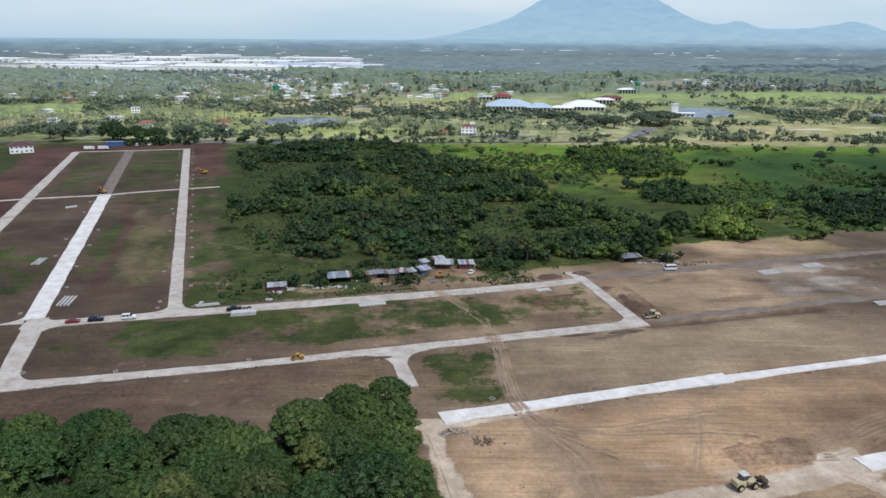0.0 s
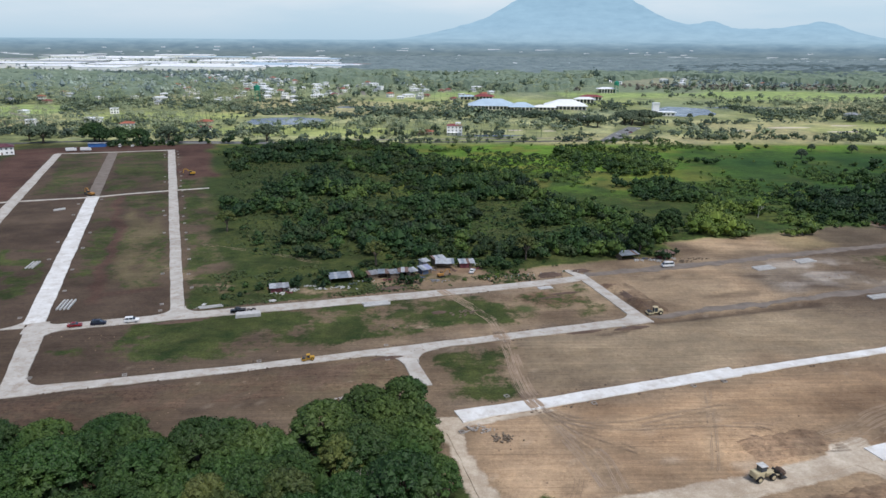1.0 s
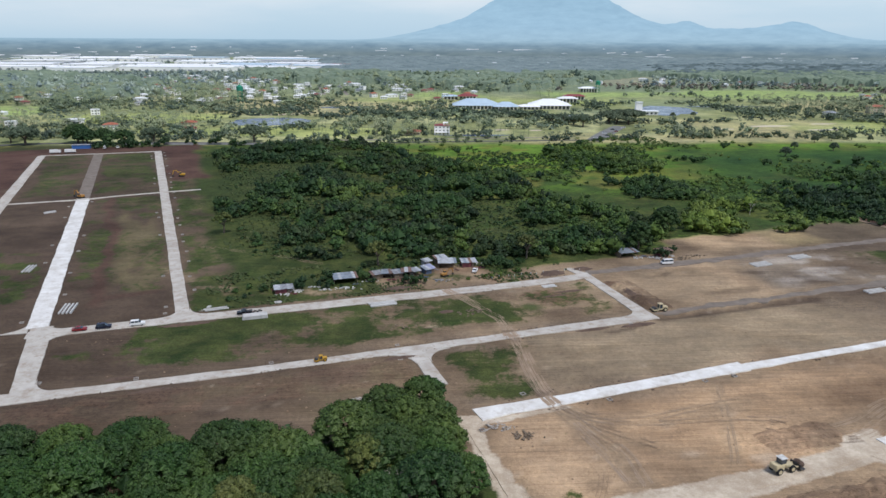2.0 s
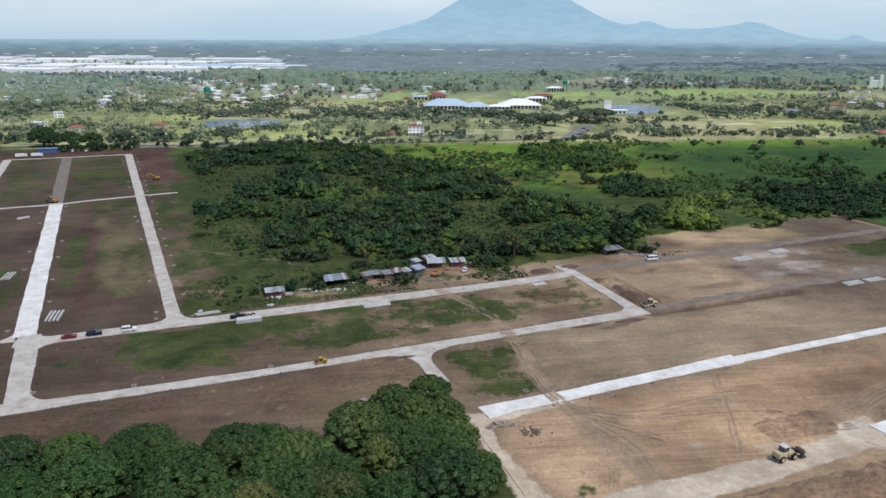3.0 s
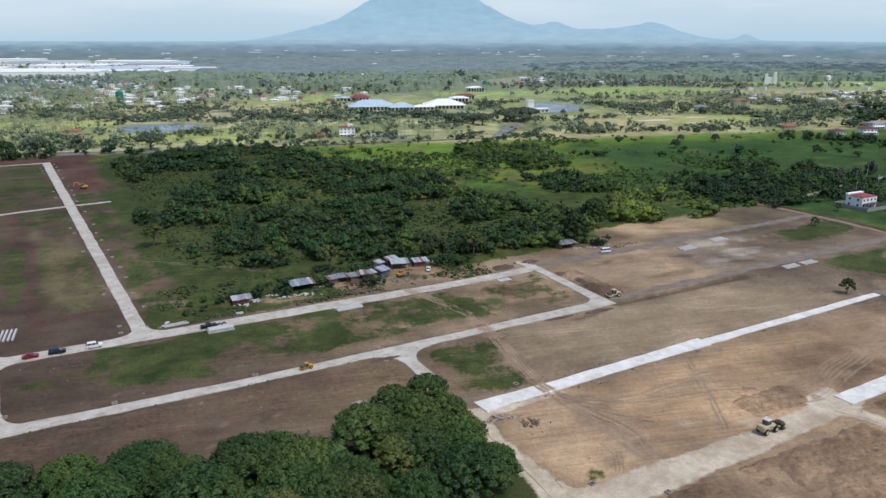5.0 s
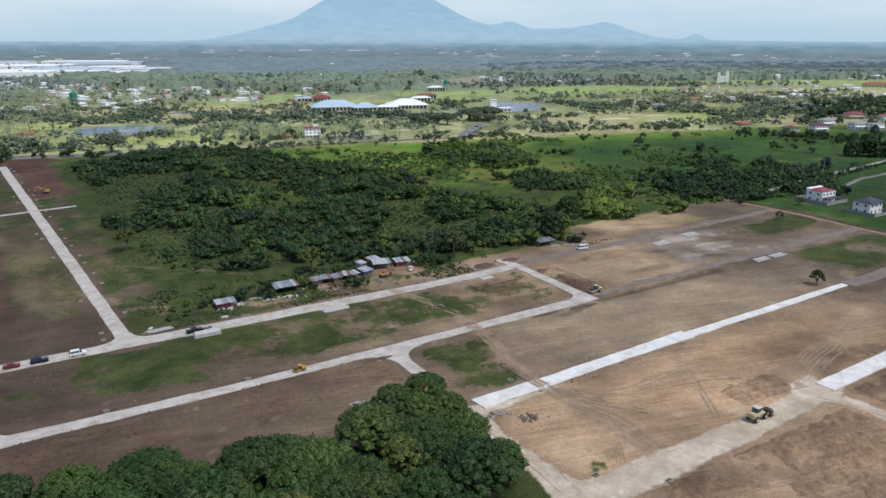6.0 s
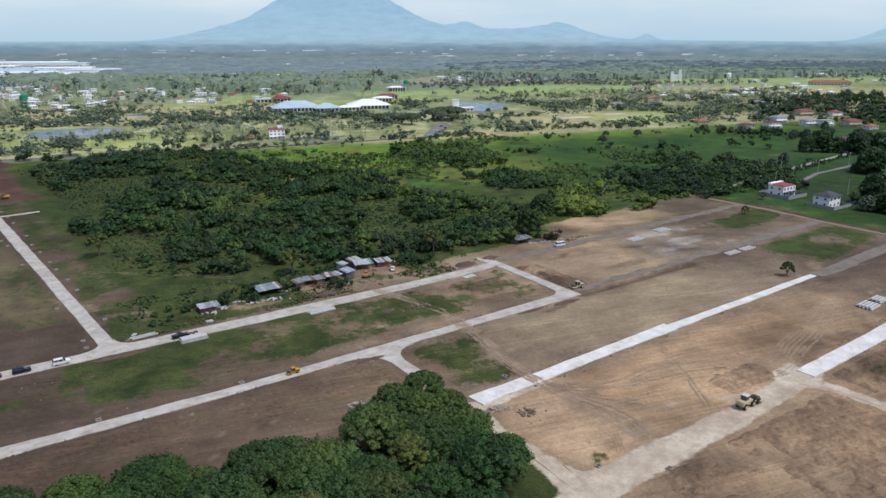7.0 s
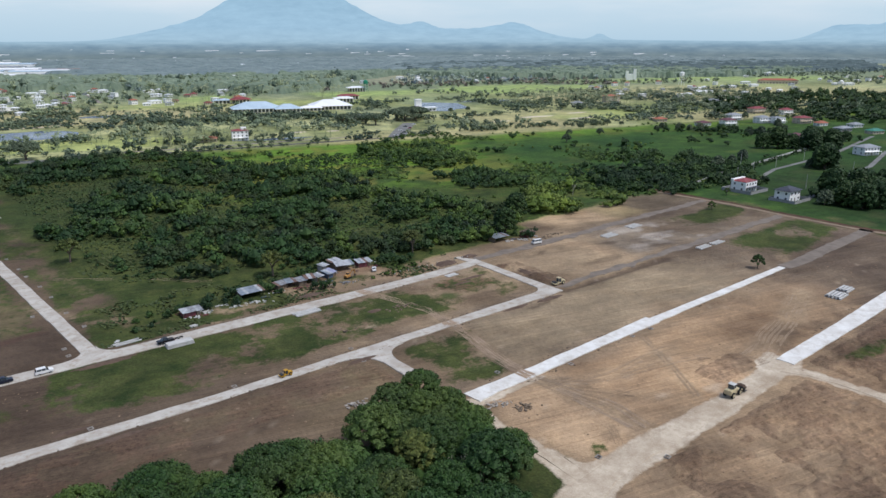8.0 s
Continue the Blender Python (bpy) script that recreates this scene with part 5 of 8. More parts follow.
some = np.random.RandomState(60).rand(len(w)) < 0.5
bushes("meadow_shrubs", w[some], 0.6, 2.8, 4, 8, 0.58, leaf_bright, "green scrub spreading into the meadow", "shrubs", 61, 0.7, 0.65, 0.3, 0.9)
bushes("meadow_shrubs", w[~some], 0.6, 2.6, 4, 8, 0.58, leaf_weed, "tall pale weeds in the meadow", "shrubs", 62, 0.55, 0.65, 0.4, 0.9)
w = scatter(MEADOW_POLY, 9.0, 53, lambda x, y: field(x, y, 34, 433, 3) > 0.70)
bushes("meadow_shrubs", w, 1.4, 4.0, 5, 14, 0.66, leaf_wood, "dark shrubs in the meadow", "shrubs", 54, 0.85)
# shrubs along the eastern gardens, woods behind the houses
for i, poly in enumerate(([(425, 585), (440, 600), (500, 575), (530, 520), (515, 510), (480, 560)], [(300, 262), (318, 285), (350, 290), (345, 262)], [(310, 388), (330, 402), (385, 425), (390, 418), (340, 392)], [(440, 440), (455, 462), (495, 440), (485, 422)], [(390, 358), (394, 372), (412, 376), (408, 362)], [(505, 450), (500, 475), (560, 480), (560, 450)])):
    w = scatter(poly, 6.0, 60 + i, lambda x, y: field(x, y, 16, 440 + i, 2) < 0.56)
    bushes("garden_shrubs", w, 1.6, 4.0, 4, 22, 0.7, leaf_wood, "dark shrubs and small trees by gardens", "shrubs", 70 + i, 1.0)
w = scatter([(650, 600), (625, 690), (690, 790), (811, 890), (1000, 900), (1250, 800), (1100, 600), (860, 500), (720, 520)], 13, 64, lambda x, y: (field(x, y, 60, 446, 2) < 0.60) & (np.hypot(x - 682, y - 680) > 26) & (np.hypot(x - 700, y - 650) > 24))
bushes("dark_woods", w, 3.0, 9.0, 5, 10, 1.2, leaf_wood, "dark unbroken wood behind the suburb", "woods", 75, 0.95, 0.7)
w = scatter([(245, 345), (330, 385), (480, 445), (485, 437), (330, 376), (250, 338)], 3.5, 66)
bushes("hedge", w, 0.8, 1.6, 2, 18, 0.45, leaf_wood, "overgrown hedge along a garden wall", "hedge", 77, 0.9)


def ring(x, y, d0, d1):
    d = np.hypot(x, y)
    return (d > d0) & (d < d1)


# village houses stand in openings of the tree cover
r = np.random.RandomState(77)
VILLAGE = []
for (x0, x1, y0, y1, n) in ((-700, -150, 1050, 1500, 92), (-150, 120, 1080, 1500, 32), (-460, -260, 1300, 1650, 36), (-700, -330, 720, 1050, 18), (-100, 420, 1850, 2150, 60), (-260, 80, 1850, 2400, 30), (700, 1150, 850, 1250, 34), (1150, 1700, 1000, 1700, 26), (350, 800, 1450, 1700, 14), (-620, -330, 1500, 1900, 26)):
    for _ in range(n):
        VILLAGE.append((r.uniform(x0, x1), r.uniform(y0, y1)))
VILLAGE = np.array(VILLAGE)


def no_house(x, y):
    """False close to a village house and on the near side of it."""
    m = np.ones(np.shape(x), bool)
    for hx, hy in VILLAGE:
        m &= ~((np.abs(x - hx) < 12) & (y > hy - 24) & (y < hy + 10))
    return m


# golf course, villages and plantations
GOLF = [(-520, 640), (-300, 668), (-100, 662), (120, 676), (330, 702), (560, 660), (700, 560), (900, 700), (1100, 1100), (-800, 1100)]


def lakes_clear(x, y):
    m = np.ones(np.shape(x), bool)
    for cx, cy, rx, ry in FIELDS:
        m &= ((x - cx) / rx) ** 2 + ((y - cy) / ry) ** 2 > 0.9 + 0.7 * (field(x, y, 40, 418, 2) - 0.5)
    for cx, cy, rx, ry in ((-162, 822, 62, 60), (345, 945, 75, 110), (285, 880, 60, 70), (-90, 995, 45, 22), (60, 697, 34, 14), (150, 985, 95, 75), (195, 715, 32, 62), (25, 706, 22, 20), (70, 1130, 190, 55), (330, 1120, 150, 60), (-350, 900, 60, 40), (420, 760, 120, 50), (620, 900, 50, 30), (950, 1180, 300, 60)):
        m &= ((x - cx) / rx) ** 2 + ((y - cy) / ry) ** 2 > 1
    return m


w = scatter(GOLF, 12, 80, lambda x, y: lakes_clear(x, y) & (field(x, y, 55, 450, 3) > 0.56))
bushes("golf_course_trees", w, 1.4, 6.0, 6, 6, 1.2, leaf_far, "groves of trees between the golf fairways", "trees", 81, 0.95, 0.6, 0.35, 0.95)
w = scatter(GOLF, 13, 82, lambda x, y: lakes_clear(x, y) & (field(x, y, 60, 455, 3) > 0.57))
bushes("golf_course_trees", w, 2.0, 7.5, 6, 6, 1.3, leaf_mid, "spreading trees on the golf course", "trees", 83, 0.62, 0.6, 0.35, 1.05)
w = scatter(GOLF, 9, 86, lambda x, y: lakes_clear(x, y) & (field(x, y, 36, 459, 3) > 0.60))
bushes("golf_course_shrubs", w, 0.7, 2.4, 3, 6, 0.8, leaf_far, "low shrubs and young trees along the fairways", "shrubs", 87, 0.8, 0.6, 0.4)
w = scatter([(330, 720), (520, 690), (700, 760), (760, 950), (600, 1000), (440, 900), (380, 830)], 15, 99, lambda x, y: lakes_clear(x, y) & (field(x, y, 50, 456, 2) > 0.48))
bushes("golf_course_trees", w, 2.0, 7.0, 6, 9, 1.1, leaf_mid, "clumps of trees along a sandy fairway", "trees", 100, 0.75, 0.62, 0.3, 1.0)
w = scatter([(-335, 614), (-200, 620), (-120, 627), (-120, 641), (-335, 640)], 7, 101, lambda x, y: field(x, y, 26, 457, 2) > 0.5)
bushes("roadside_trees", w, 1.6, 5.0, 4, 16, 1.0, leaf_wood, "dark trees and scrub at the estate's far end", "trees", 102, 1.0, 0.66)
FARLAND = [(-1500, 1080), (1250, 1080), (1500, 1000), (2600, 1900), (-2600, 2000)]
w = scatter([(-420, 655), (-330, 672), (-150, 668), (-60, 664), (-60, 676), (-330, 690), (-430, 675)], 9, 95, lambda x, y: field(x, y, 24, 451, 2) > 0.42)
bushes("roadside_trees", w, 1.6, 6.0, 6, 12, 0.95, leaf_mid, "dark roadside trees along the provincial road", "trees", 96, 1.0, 0.66, 0.2, 0.9)
w = scatter([(-60, 905), (60, 915), (160, 905), (170, 880), (120, 850), (60, 865), (-60, 885)], 9, 97, lambda x, y: field(x, y, 30, 452, 2) > 0.30)
bushes("park_trees", w, 2.6, 7.5, 7, 12, 1.0, leaf_mid, "dark spreading trees before the clubhouse", "trees", 98, 0.7, 0.66, 0.2, 1.05)
w = scatter([(-130, 650), (-60, 653), (120, 669), (330, 694), (420, 668), (415, 655), (330, 672), (160, 652), (120, 650), (-60, 634), (-130, 634)], 6.0, 105, lambda x, y: (field(x, y, 22, 448, 3) > 0.46) & (np.abs(x - 172) > 12))
bushes("roadside_trees", w, 0.9, 4.6, 5, 11, 0.7, leaf_mid, "mixed trees and scrub along the road verge", "trees", 106, 1.0, 0.65, 0.25, 0.85)
w = scatter([(-40, 690), (70, 690), (70, 735), (-60, 735)], 7.0, 107, lambda x, y: (field(x, y, 16, 449, 2) > 0.45) & (np.hypot(x - 25, y - 700) > 12) & (np.hypot(x + 4, y - 700) > 12))
bushes("garden_trees", w, 1.0, 4.0, 5, 11, 0.7, leaf_mid, "garden trees round the villa", "trees", 108, 1.1, 0.65, 0.25, 0.8)
WOOD_BELTS = [[(0, 1420), (110, 1350), (200, 1315), (300, 1425), (405, 1570), (620, 1880), (900, 1830), (1400, 1800), (1500, 2000), (-150, 1960), (-40, 1500)],
              [(-700, 1125), (-510, 1100), (-420, 1180), (-340, 1300), (-420, 1500), (-700, 1720), (-1200, 1960), (-1600, 1900), (-1100, 1300)], [(-330, 1620), (-190, 1500), (-60, 1560), (-60, 1960), (-440, 2060)], [(620, 1880), (760, 1600), (1000, 1480), (1400, 1420), (2000, 1620), (1500, 1830), (900, 1850)]]


def canopy(poly, seed, label, step=7.0, material=None, holes=0.30):
    """A belt of wood seen from afar: crowns run together into one billowing roof, open round the houses."""
    p = np.array(poly, float)
    x, y = np.meshgrid(np.arange(p[:, 0].min() - 90, p[:, 0].max() + 90, step), np.arange(p[:, 1].min() - 90, p[:, 1].max() + 90, step))
    x, y = x + (field(x, y, 9, seed) - 0.5) * 1.7 * step, y + (field(x, y, 9, seed + 4) - 0.5) * 1.7 * step
    free = np.full(x.shape, 99.0)
    for hx, hy in VILLAGE:
        free = np.minimum(free, np.hypot((x - hx) / 15, np.where(y < hy, (y - hy) / 32, (y - hy) / 14)))
    wx, wy = (field(x, y, 50, seed + 8) - 0.5) * 90, (field(x, y, 50, seed + 12) - 0.5) * 90
    grown = inside(x + wx, y + wy, poly) * ramp(free, 0.9, 1.2) * ramp(field(x, y, 70, seed + 16), holes, holes + 0.06)
    z = grown * (3 + 14 * field(x, y, 2 * step, seed + 20, 2) + 5 * field(x, y, 60, seed + 24)) - 1.0
    k = np.arange(x.size).reshape(x.shape)
    q = np.stack([k[:-1, :-1], k[:-1, 1:], k[1:, 1:], k[1:, :-1]], -1).reshape(-1, 4)
    q = q[(z.ravel()[q] > -0.9).any(1)]
    return tagged(mesh_object("wood_belt", np.stack([x, y, z], -1).reshape(-1, 3), q, material or belt_canopy), label, "woods", kind="stuff")


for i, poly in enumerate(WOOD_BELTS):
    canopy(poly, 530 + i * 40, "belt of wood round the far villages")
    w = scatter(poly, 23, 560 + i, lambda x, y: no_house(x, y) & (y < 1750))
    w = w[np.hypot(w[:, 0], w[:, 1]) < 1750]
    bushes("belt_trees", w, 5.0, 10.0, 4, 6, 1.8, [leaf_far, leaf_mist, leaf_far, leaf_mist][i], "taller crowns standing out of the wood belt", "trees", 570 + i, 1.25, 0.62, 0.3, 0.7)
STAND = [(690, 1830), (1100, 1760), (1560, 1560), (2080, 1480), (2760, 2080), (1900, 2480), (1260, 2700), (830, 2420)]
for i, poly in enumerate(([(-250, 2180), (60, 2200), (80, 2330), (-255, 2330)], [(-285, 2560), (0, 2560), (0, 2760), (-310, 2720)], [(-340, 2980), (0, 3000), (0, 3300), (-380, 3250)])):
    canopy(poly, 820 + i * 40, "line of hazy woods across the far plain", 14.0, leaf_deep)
# wood band darkened: cloud shade and haze put into the canopy colour
canopy(STAND, 780, "wood band far across the plain, cloud shade put into its colour", 12.0, stand_canopy, -1.0)
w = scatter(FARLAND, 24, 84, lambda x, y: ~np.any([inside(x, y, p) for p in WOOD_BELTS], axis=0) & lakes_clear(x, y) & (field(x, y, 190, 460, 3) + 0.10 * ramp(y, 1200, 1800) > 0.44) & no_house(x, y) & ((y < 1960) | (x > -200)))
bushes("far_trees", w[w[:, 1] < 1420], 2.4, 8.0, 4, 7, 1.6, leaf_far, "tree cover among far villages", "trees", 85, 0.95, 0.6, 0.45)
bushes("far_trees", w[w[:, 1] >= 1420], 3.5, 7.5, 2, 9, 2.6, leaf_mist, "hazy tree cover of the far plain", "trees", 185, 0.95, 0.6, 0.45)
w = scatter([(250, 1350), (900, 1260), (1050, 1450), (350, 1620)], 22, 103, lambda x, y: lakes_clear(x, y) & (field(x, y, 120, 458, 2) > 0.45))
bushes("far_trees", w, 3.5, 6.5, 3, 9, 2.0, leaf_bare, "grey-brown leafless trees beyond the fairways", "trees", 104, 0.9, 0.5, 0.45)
# far woods: one billowing canopy of crowns that run together
cu, cv = np.meshgrid(np.linspace(0, 1, 330), np.linspace(0, 1, 170))
cy = 1940 + cv * 1800
cx = -0.13 * cy - 20 + cu * (0.13 * cy + 20 + 1.45 * cy)
cx, cy = cx + (field(cx, cy, 11, 461) - 0.5) * 14, cy + (field(cx, cy, 11, 462) - 0.5) * 12
lush = ramp(field(cx, cy, 420, 465, 3), 0.20, 0.28) * np.clip(np.minimum(cu, 1 - cu) * 25, 0, 1) * np.clip(np.minimum(cv, 1 - cv) * 25, 0, 1)
cz = lush * (4 + 12 * field(cx, cy, 18, 466, 2) + 5 * field(cx, cy, 120, 467)) - 1.5
k = np.arange(cu.size).reshape(cu.shape)
q = np.stack([k[:-1, :-1], k[:-1, 1:], k[1:, 1:], k[1:, :-1]], -1).reshape(-1, 4)
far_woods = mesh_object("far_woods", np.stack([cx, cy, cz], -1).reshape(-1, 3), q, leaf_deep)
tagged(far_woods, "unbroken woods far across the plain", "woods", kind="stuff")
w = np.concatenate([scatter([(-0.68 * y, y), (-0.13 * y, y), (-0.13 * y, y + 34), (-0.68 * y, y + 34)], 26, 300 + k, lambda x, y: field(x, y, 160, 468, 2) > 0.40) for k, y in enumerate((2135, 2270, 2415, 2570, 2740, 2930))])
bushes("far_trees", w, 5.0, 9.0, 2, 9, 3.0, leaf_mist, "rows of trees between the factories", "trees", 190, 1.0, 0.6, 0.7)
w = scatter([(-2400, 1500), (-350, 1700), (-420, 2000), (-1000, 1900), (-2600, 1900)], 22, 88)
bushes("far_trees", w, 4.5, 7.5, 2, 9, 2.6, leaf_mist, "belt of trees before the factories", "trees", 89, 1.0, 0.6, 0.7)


def palm_mass(name, places, seed, label):
    """Coconut palms: leaning trunks with a crown of drooping fronds."""
    r = np.random.RandomState(seed)
    V, F, base = [], [], 0
    for x, y in places:
        h, ln, an = r.uniform(9, 17), r.uniform(0, 1.5), r.uniform(0, 6.28)
        tx, ty = x + ln * math.cos(an), y + ln * math.sin(an)
        for k in range(3):
            q = k * 2.094
            V += [(x + 0.22 * math.cos(q), y + 0.22 * math.sin(q), -0.2), (tx + 0.14 * math.cos(q), ty + 0.14 * math.sin(q), h)]
        for k in range(3):
            i, j = base + 2 * k, base + 2 * ((k + 1) % 3)
            F += [(i, j, j + 1), (i, j + 1, i + 1)]
        base += 6
        for k in range(11):
            q, l, up = k * 0.571 + r.uniform(-0.2, 0.2), r.uniform(3.2, 4.8), r.uniform(-0.2, 1.6)
            c, s = math.cos(q), math.sin(q)
            mid, end = (tx + c * l * 0.55, ty + s * l * 0.55, h + up), (tx + c * l, ty + s * l, h + up - r.uniform(0.9, 2.2))
            V += [(tx, ty, h), (mid[0] - s * 0.55, mid[1] + c * 0.55, mid[2] - 0.2), mid, (mid[0] + s * 0.55, mid[1] - c * 0.55, mid[2] - 0.2), end]
            F += [(base, base + 2, base + 1), (base, base + 3, base + 2), (base + 1, base + 2, base + 4), (base + 2, base + 3, base + 4)]
            base += 5
    return tagged(mesh_object(name, V, F, leaf_palm), label, "palms", kind="stuff")


w = np.concatenate([scatter([(-620, 680), (-230, 690), (-240, 1000), (-330, 1300), (-900, 1300)], 12, 90, lambda x, y: lakes_clear(x, y) & (field(x, y, 60, 470, 2) > 0.40)),
                    scatter([(-230, 665), (120, 680), (120, 760), (-60, 760), (-230, 740)], 15, 91, lambda x, y: lakes_clear(x, y) & (field(x, y, 40, 472, 2) > 0.5)),
                    scatter([(-70, 668), (100, 680), (90, 740), (-70, 735)], 9, 109, lambda x, y: (np.hypot(x - 25, y - 700) > 11) & (field(x, y, 18, 477, 2) > 0.45)),
                    scatter([(430, 900), (760, 780), (800, 960), (520, 1060)], 12, 92, lambda x, y: field(x, y, 60, 474, 2) > 0.42),
                    scatter([(-330, 1020), (300, 1150), (300, 1500), (-500, 1500)], 20, 93, lambda x, y: field(x, y, 80, 476, 2) > 0.5)])
palm_mass("coconut_palms", w, 94, "coconut palms standing over villages and fairways")


# ---- single trees ----
def tree_model(height, spread, seed, leafmat, label, lumps=34, per=120, size=0.24, dome=0.55, lobe=1.0, trunk_h=0.35, category="tree", group=""):
    """A tree at the origin: tapered trunk with limbs, and a crown of many leafy lumps with gaps."""
    r = np.random.RandomState(seed)
    ob = empty("tree", Matrix.Identity(4), label, category, group)
    bm = bmesh.new()
    th = height * trunk_h
    add_tube(bm, (0, 0, -0.3), (0.2, 0.1, th), spread * 0.085, spread * 0.06, 9)
    for k in range(6):
        q = k * 1.047 + r.uniform(-0.3, 0.3)
        e = (math.cos(q) * spread * 0.6, math.sin(q) * spread * 0.6, height * r.uniform(0.55, 0.75))
        m = (math.cos(q) * spread * 0.22, math.sin(q) * spread * 0.22, th + (e[2] - th) * 0.55)
        add_tube(bm, (0.2, 0.1, th - 0.2), m, spread * 0.05, spread * 0.035, 7)
        add_tube(bm, m, e, spread * 0.035, spread * 0.012, 6)
    part("trunk", bm, bark, ob)
    C, R = [], []
    for k in range(lumps):
        u = (k + 0.5) / lumps
        el = math.asin(u ** 0.75 * 0.98)
        q = k * 2.39996 + r.uniform(-0.25, 0.25)
        rr = spread * r.uniform(0.15, 0.28) * lobe
        ro = spread * (0.80 + 0.24 * r.rand()) - rr * 0.6
        C.append((math.cos(q) * math.cos(el) * ro, math.sin(q) * math.cos(el) * ro, height * (1 - dome) + math.sin(el) * (height * dome - rr * 0.7)))
        R.append((rr, rr, rr * 0.8))
    v, f = foliage(C, R, per, size, seed + 1, low=-0.5, core=0.86)
    cr = hued(mesh_object("crown", v, f, leafmat), np.clip(r.normal(0, 0.18, lumps), -1, 1), per, lumps)
    cr.parent = ob
    return ob


def place(model, spots, seed, vary=0.08):
    """The model at the first spot, copies at the others, each turned its own way and grown to its own size."""
    r = np.random.RandomState(seed)
    for i, (x, y) in enumerate(spots):
        m = pose(x, y, 0, 0, 0, r.uniform(0, 360)) @ Matrix.Scale(1 + r.uniform(-vary, vary), 4)
        if i == 0:
            model.matrix_basis = m
        else:
            copy_thing(model, m)


GROVE = "rain trees in the grove"
GROVE_POLY = [(-118, 146), (-92, 147), (-62, 143), (-40, 146), (-22, 160), (-10, 163), (-6, 150), (-7, 128), (-14, 108), (-24, 92), (-120, 92)]
place(tree_model(11.0, 7.8, 501, leaf_near, "broad rain tree with a dense rounded crown", 104, 62, 0.23, 0.60, 0.78, group=GROVE), [(-31.5, 143.5), (-58, 137), (-43, 120), (-22, 133), (-66, 127), (-13, 121), (-86, 127), (-50, 106), (-80, 98), (-112, 118), (-30, 96), (-94, 120), (-72, 104)], 1)
place(tree_model(9.8, 8.8, 502, leaf_near, "wide spreading rain tree, dense green crown", 112, 62, 0.23, 0.60, 0.76, group=GROVE), [(-44, 135), (-79, 142), (-56, 119), (-33, 111), (-15, 140), (-75, 112), (-100, 127), (-20, 106), (-62, 98), (-97, 104), (-108, 108), (-40, 100)], 2)
place(tree_model(8.8, 6.8, 503, leaf_near, "rounded rain tree in the dense grove", 88, 62, 0.22, 0.60, 0.8, group=GROVE), [(-26, 141), (-93, 140), (-49, 127), (-62, 114), (-36, 126), (-13, 131), (-88, 114), (-106, 140), (-70, 134), (-82, 134), (-52, 139), (-24, 119)], 3)
place(tree_model(10.4, 6.0, 504, leaf_pale, "rain tree with thinning yellowish crown", 74, 62, 0.20, 0.6, 0.8, group=GROVE), [(-26, 131), (-36, 118), (-46, 112), (-63, 106), (-51, 117), (-84, 106)], 4)
place(tree_model(8.6, 5.8, 505, leaf_near, "leafy rain tree at the grove's edge", 74, 62, 0.22, 0.62, 0.82, group=GROVE), [(-13.5, 160), (-10.5, 137), (-18, 149), (-112, 132), (-68, 120), (-23, 155), (-11, 149), (-6.5, 125)], 5)
w = scatter(GROVE_POLY, 3.6, 520)
bushes("grove_understorey", w, 1.4, 3.6, 3, 18, 0.42, leaf_wood, "dark leafy understorey between the rain trees", "undergrowth", 521, 1.1, 0.75)
place(tree_model(6.2, 3.0, 506, leaf_wood, "small lone dark tree on bare earth", 20, 90, 0.24, 0.7), [(158.6, 207.3)], 6)
place(tree_model(10.0, 5.0, 507, leaf_pale, "pale open-crowned tree at the wood's edge", 22, 60, 0.28, 0.45), [(36, 289), (-28, 281), (-104, 336)], 7)
place(tree_model(13.0, 6.0, 508, leaf_wood, "tall dark tree beside the sheds", 36, 110, 0.34, 0.75), [(88, 297), (108, 322), (114, 331)], 8)
place(tree_model(13.0, 11.0, 509, leaf_mid, "wide dark umbrella tree by the provincial road", 60, 40, 0.5, 0.45, 0.85), [(184, 768), (178, 785), (168, 800), (155, 798), (228, 790), (245, 800), (240, 785), (258, 815), (222, 800), (236, 812), (-150, 655), (-242, 662), (-345, 640), (-365, 655)], 9, 0.32)
place(tree_model(12.0, 9.0, 514, leaf_wood, "dark dense umbrella tree at the estate's far end", 70, 40, 0.46, 0.6, 0.95), [(-292, 640), (-276, 648), (-305, 652), (-284, 655), (-298, 646), (-262, 644)], 14, 0.25)
place(tree_model(9.0, 5.0, 510, leaf_mid, "dark round tree on the fairway", 34, 36, 0.5, 0.7), [(395, 650), (418, 655), (432, 648), (360, 590), (-120, 655), (300, 560), (330, 600), (372, 640), (130, 812), (95, 850), (60, 872), (160, 890), (40, 905), (290, 880), (320, 860), (350, 870), (-20, 960), (-60, 955)], 10, 0.32)
place(tree_model(5.0, 2.6, 511, leaf_bright, "young tree in a graded plot", 16, 60, 0.24, 0.7), [(258, 322), (221, 297)], 11)


place(tree_model(13.0, 6.5, 512, leaf_wood, "tall dark mango tree in a garden", 56, 30, 0.58, 0.9, 1.35, 0.25), [(300, 263), (312, 261), (320, 281), (338, 273), (330, 263), (348, 283), (311, 291), (340, 291), (298, 272), (306, 280), (325, 273), (333, 281), (316, 268), (344, 268), (468, 433), (458, 445), (476, 440), (449, 452), (486, 428), (402, 368), (395, 362), (352, 276), (436, 456), (520, 470), (540, 455)], 12, 0.32)
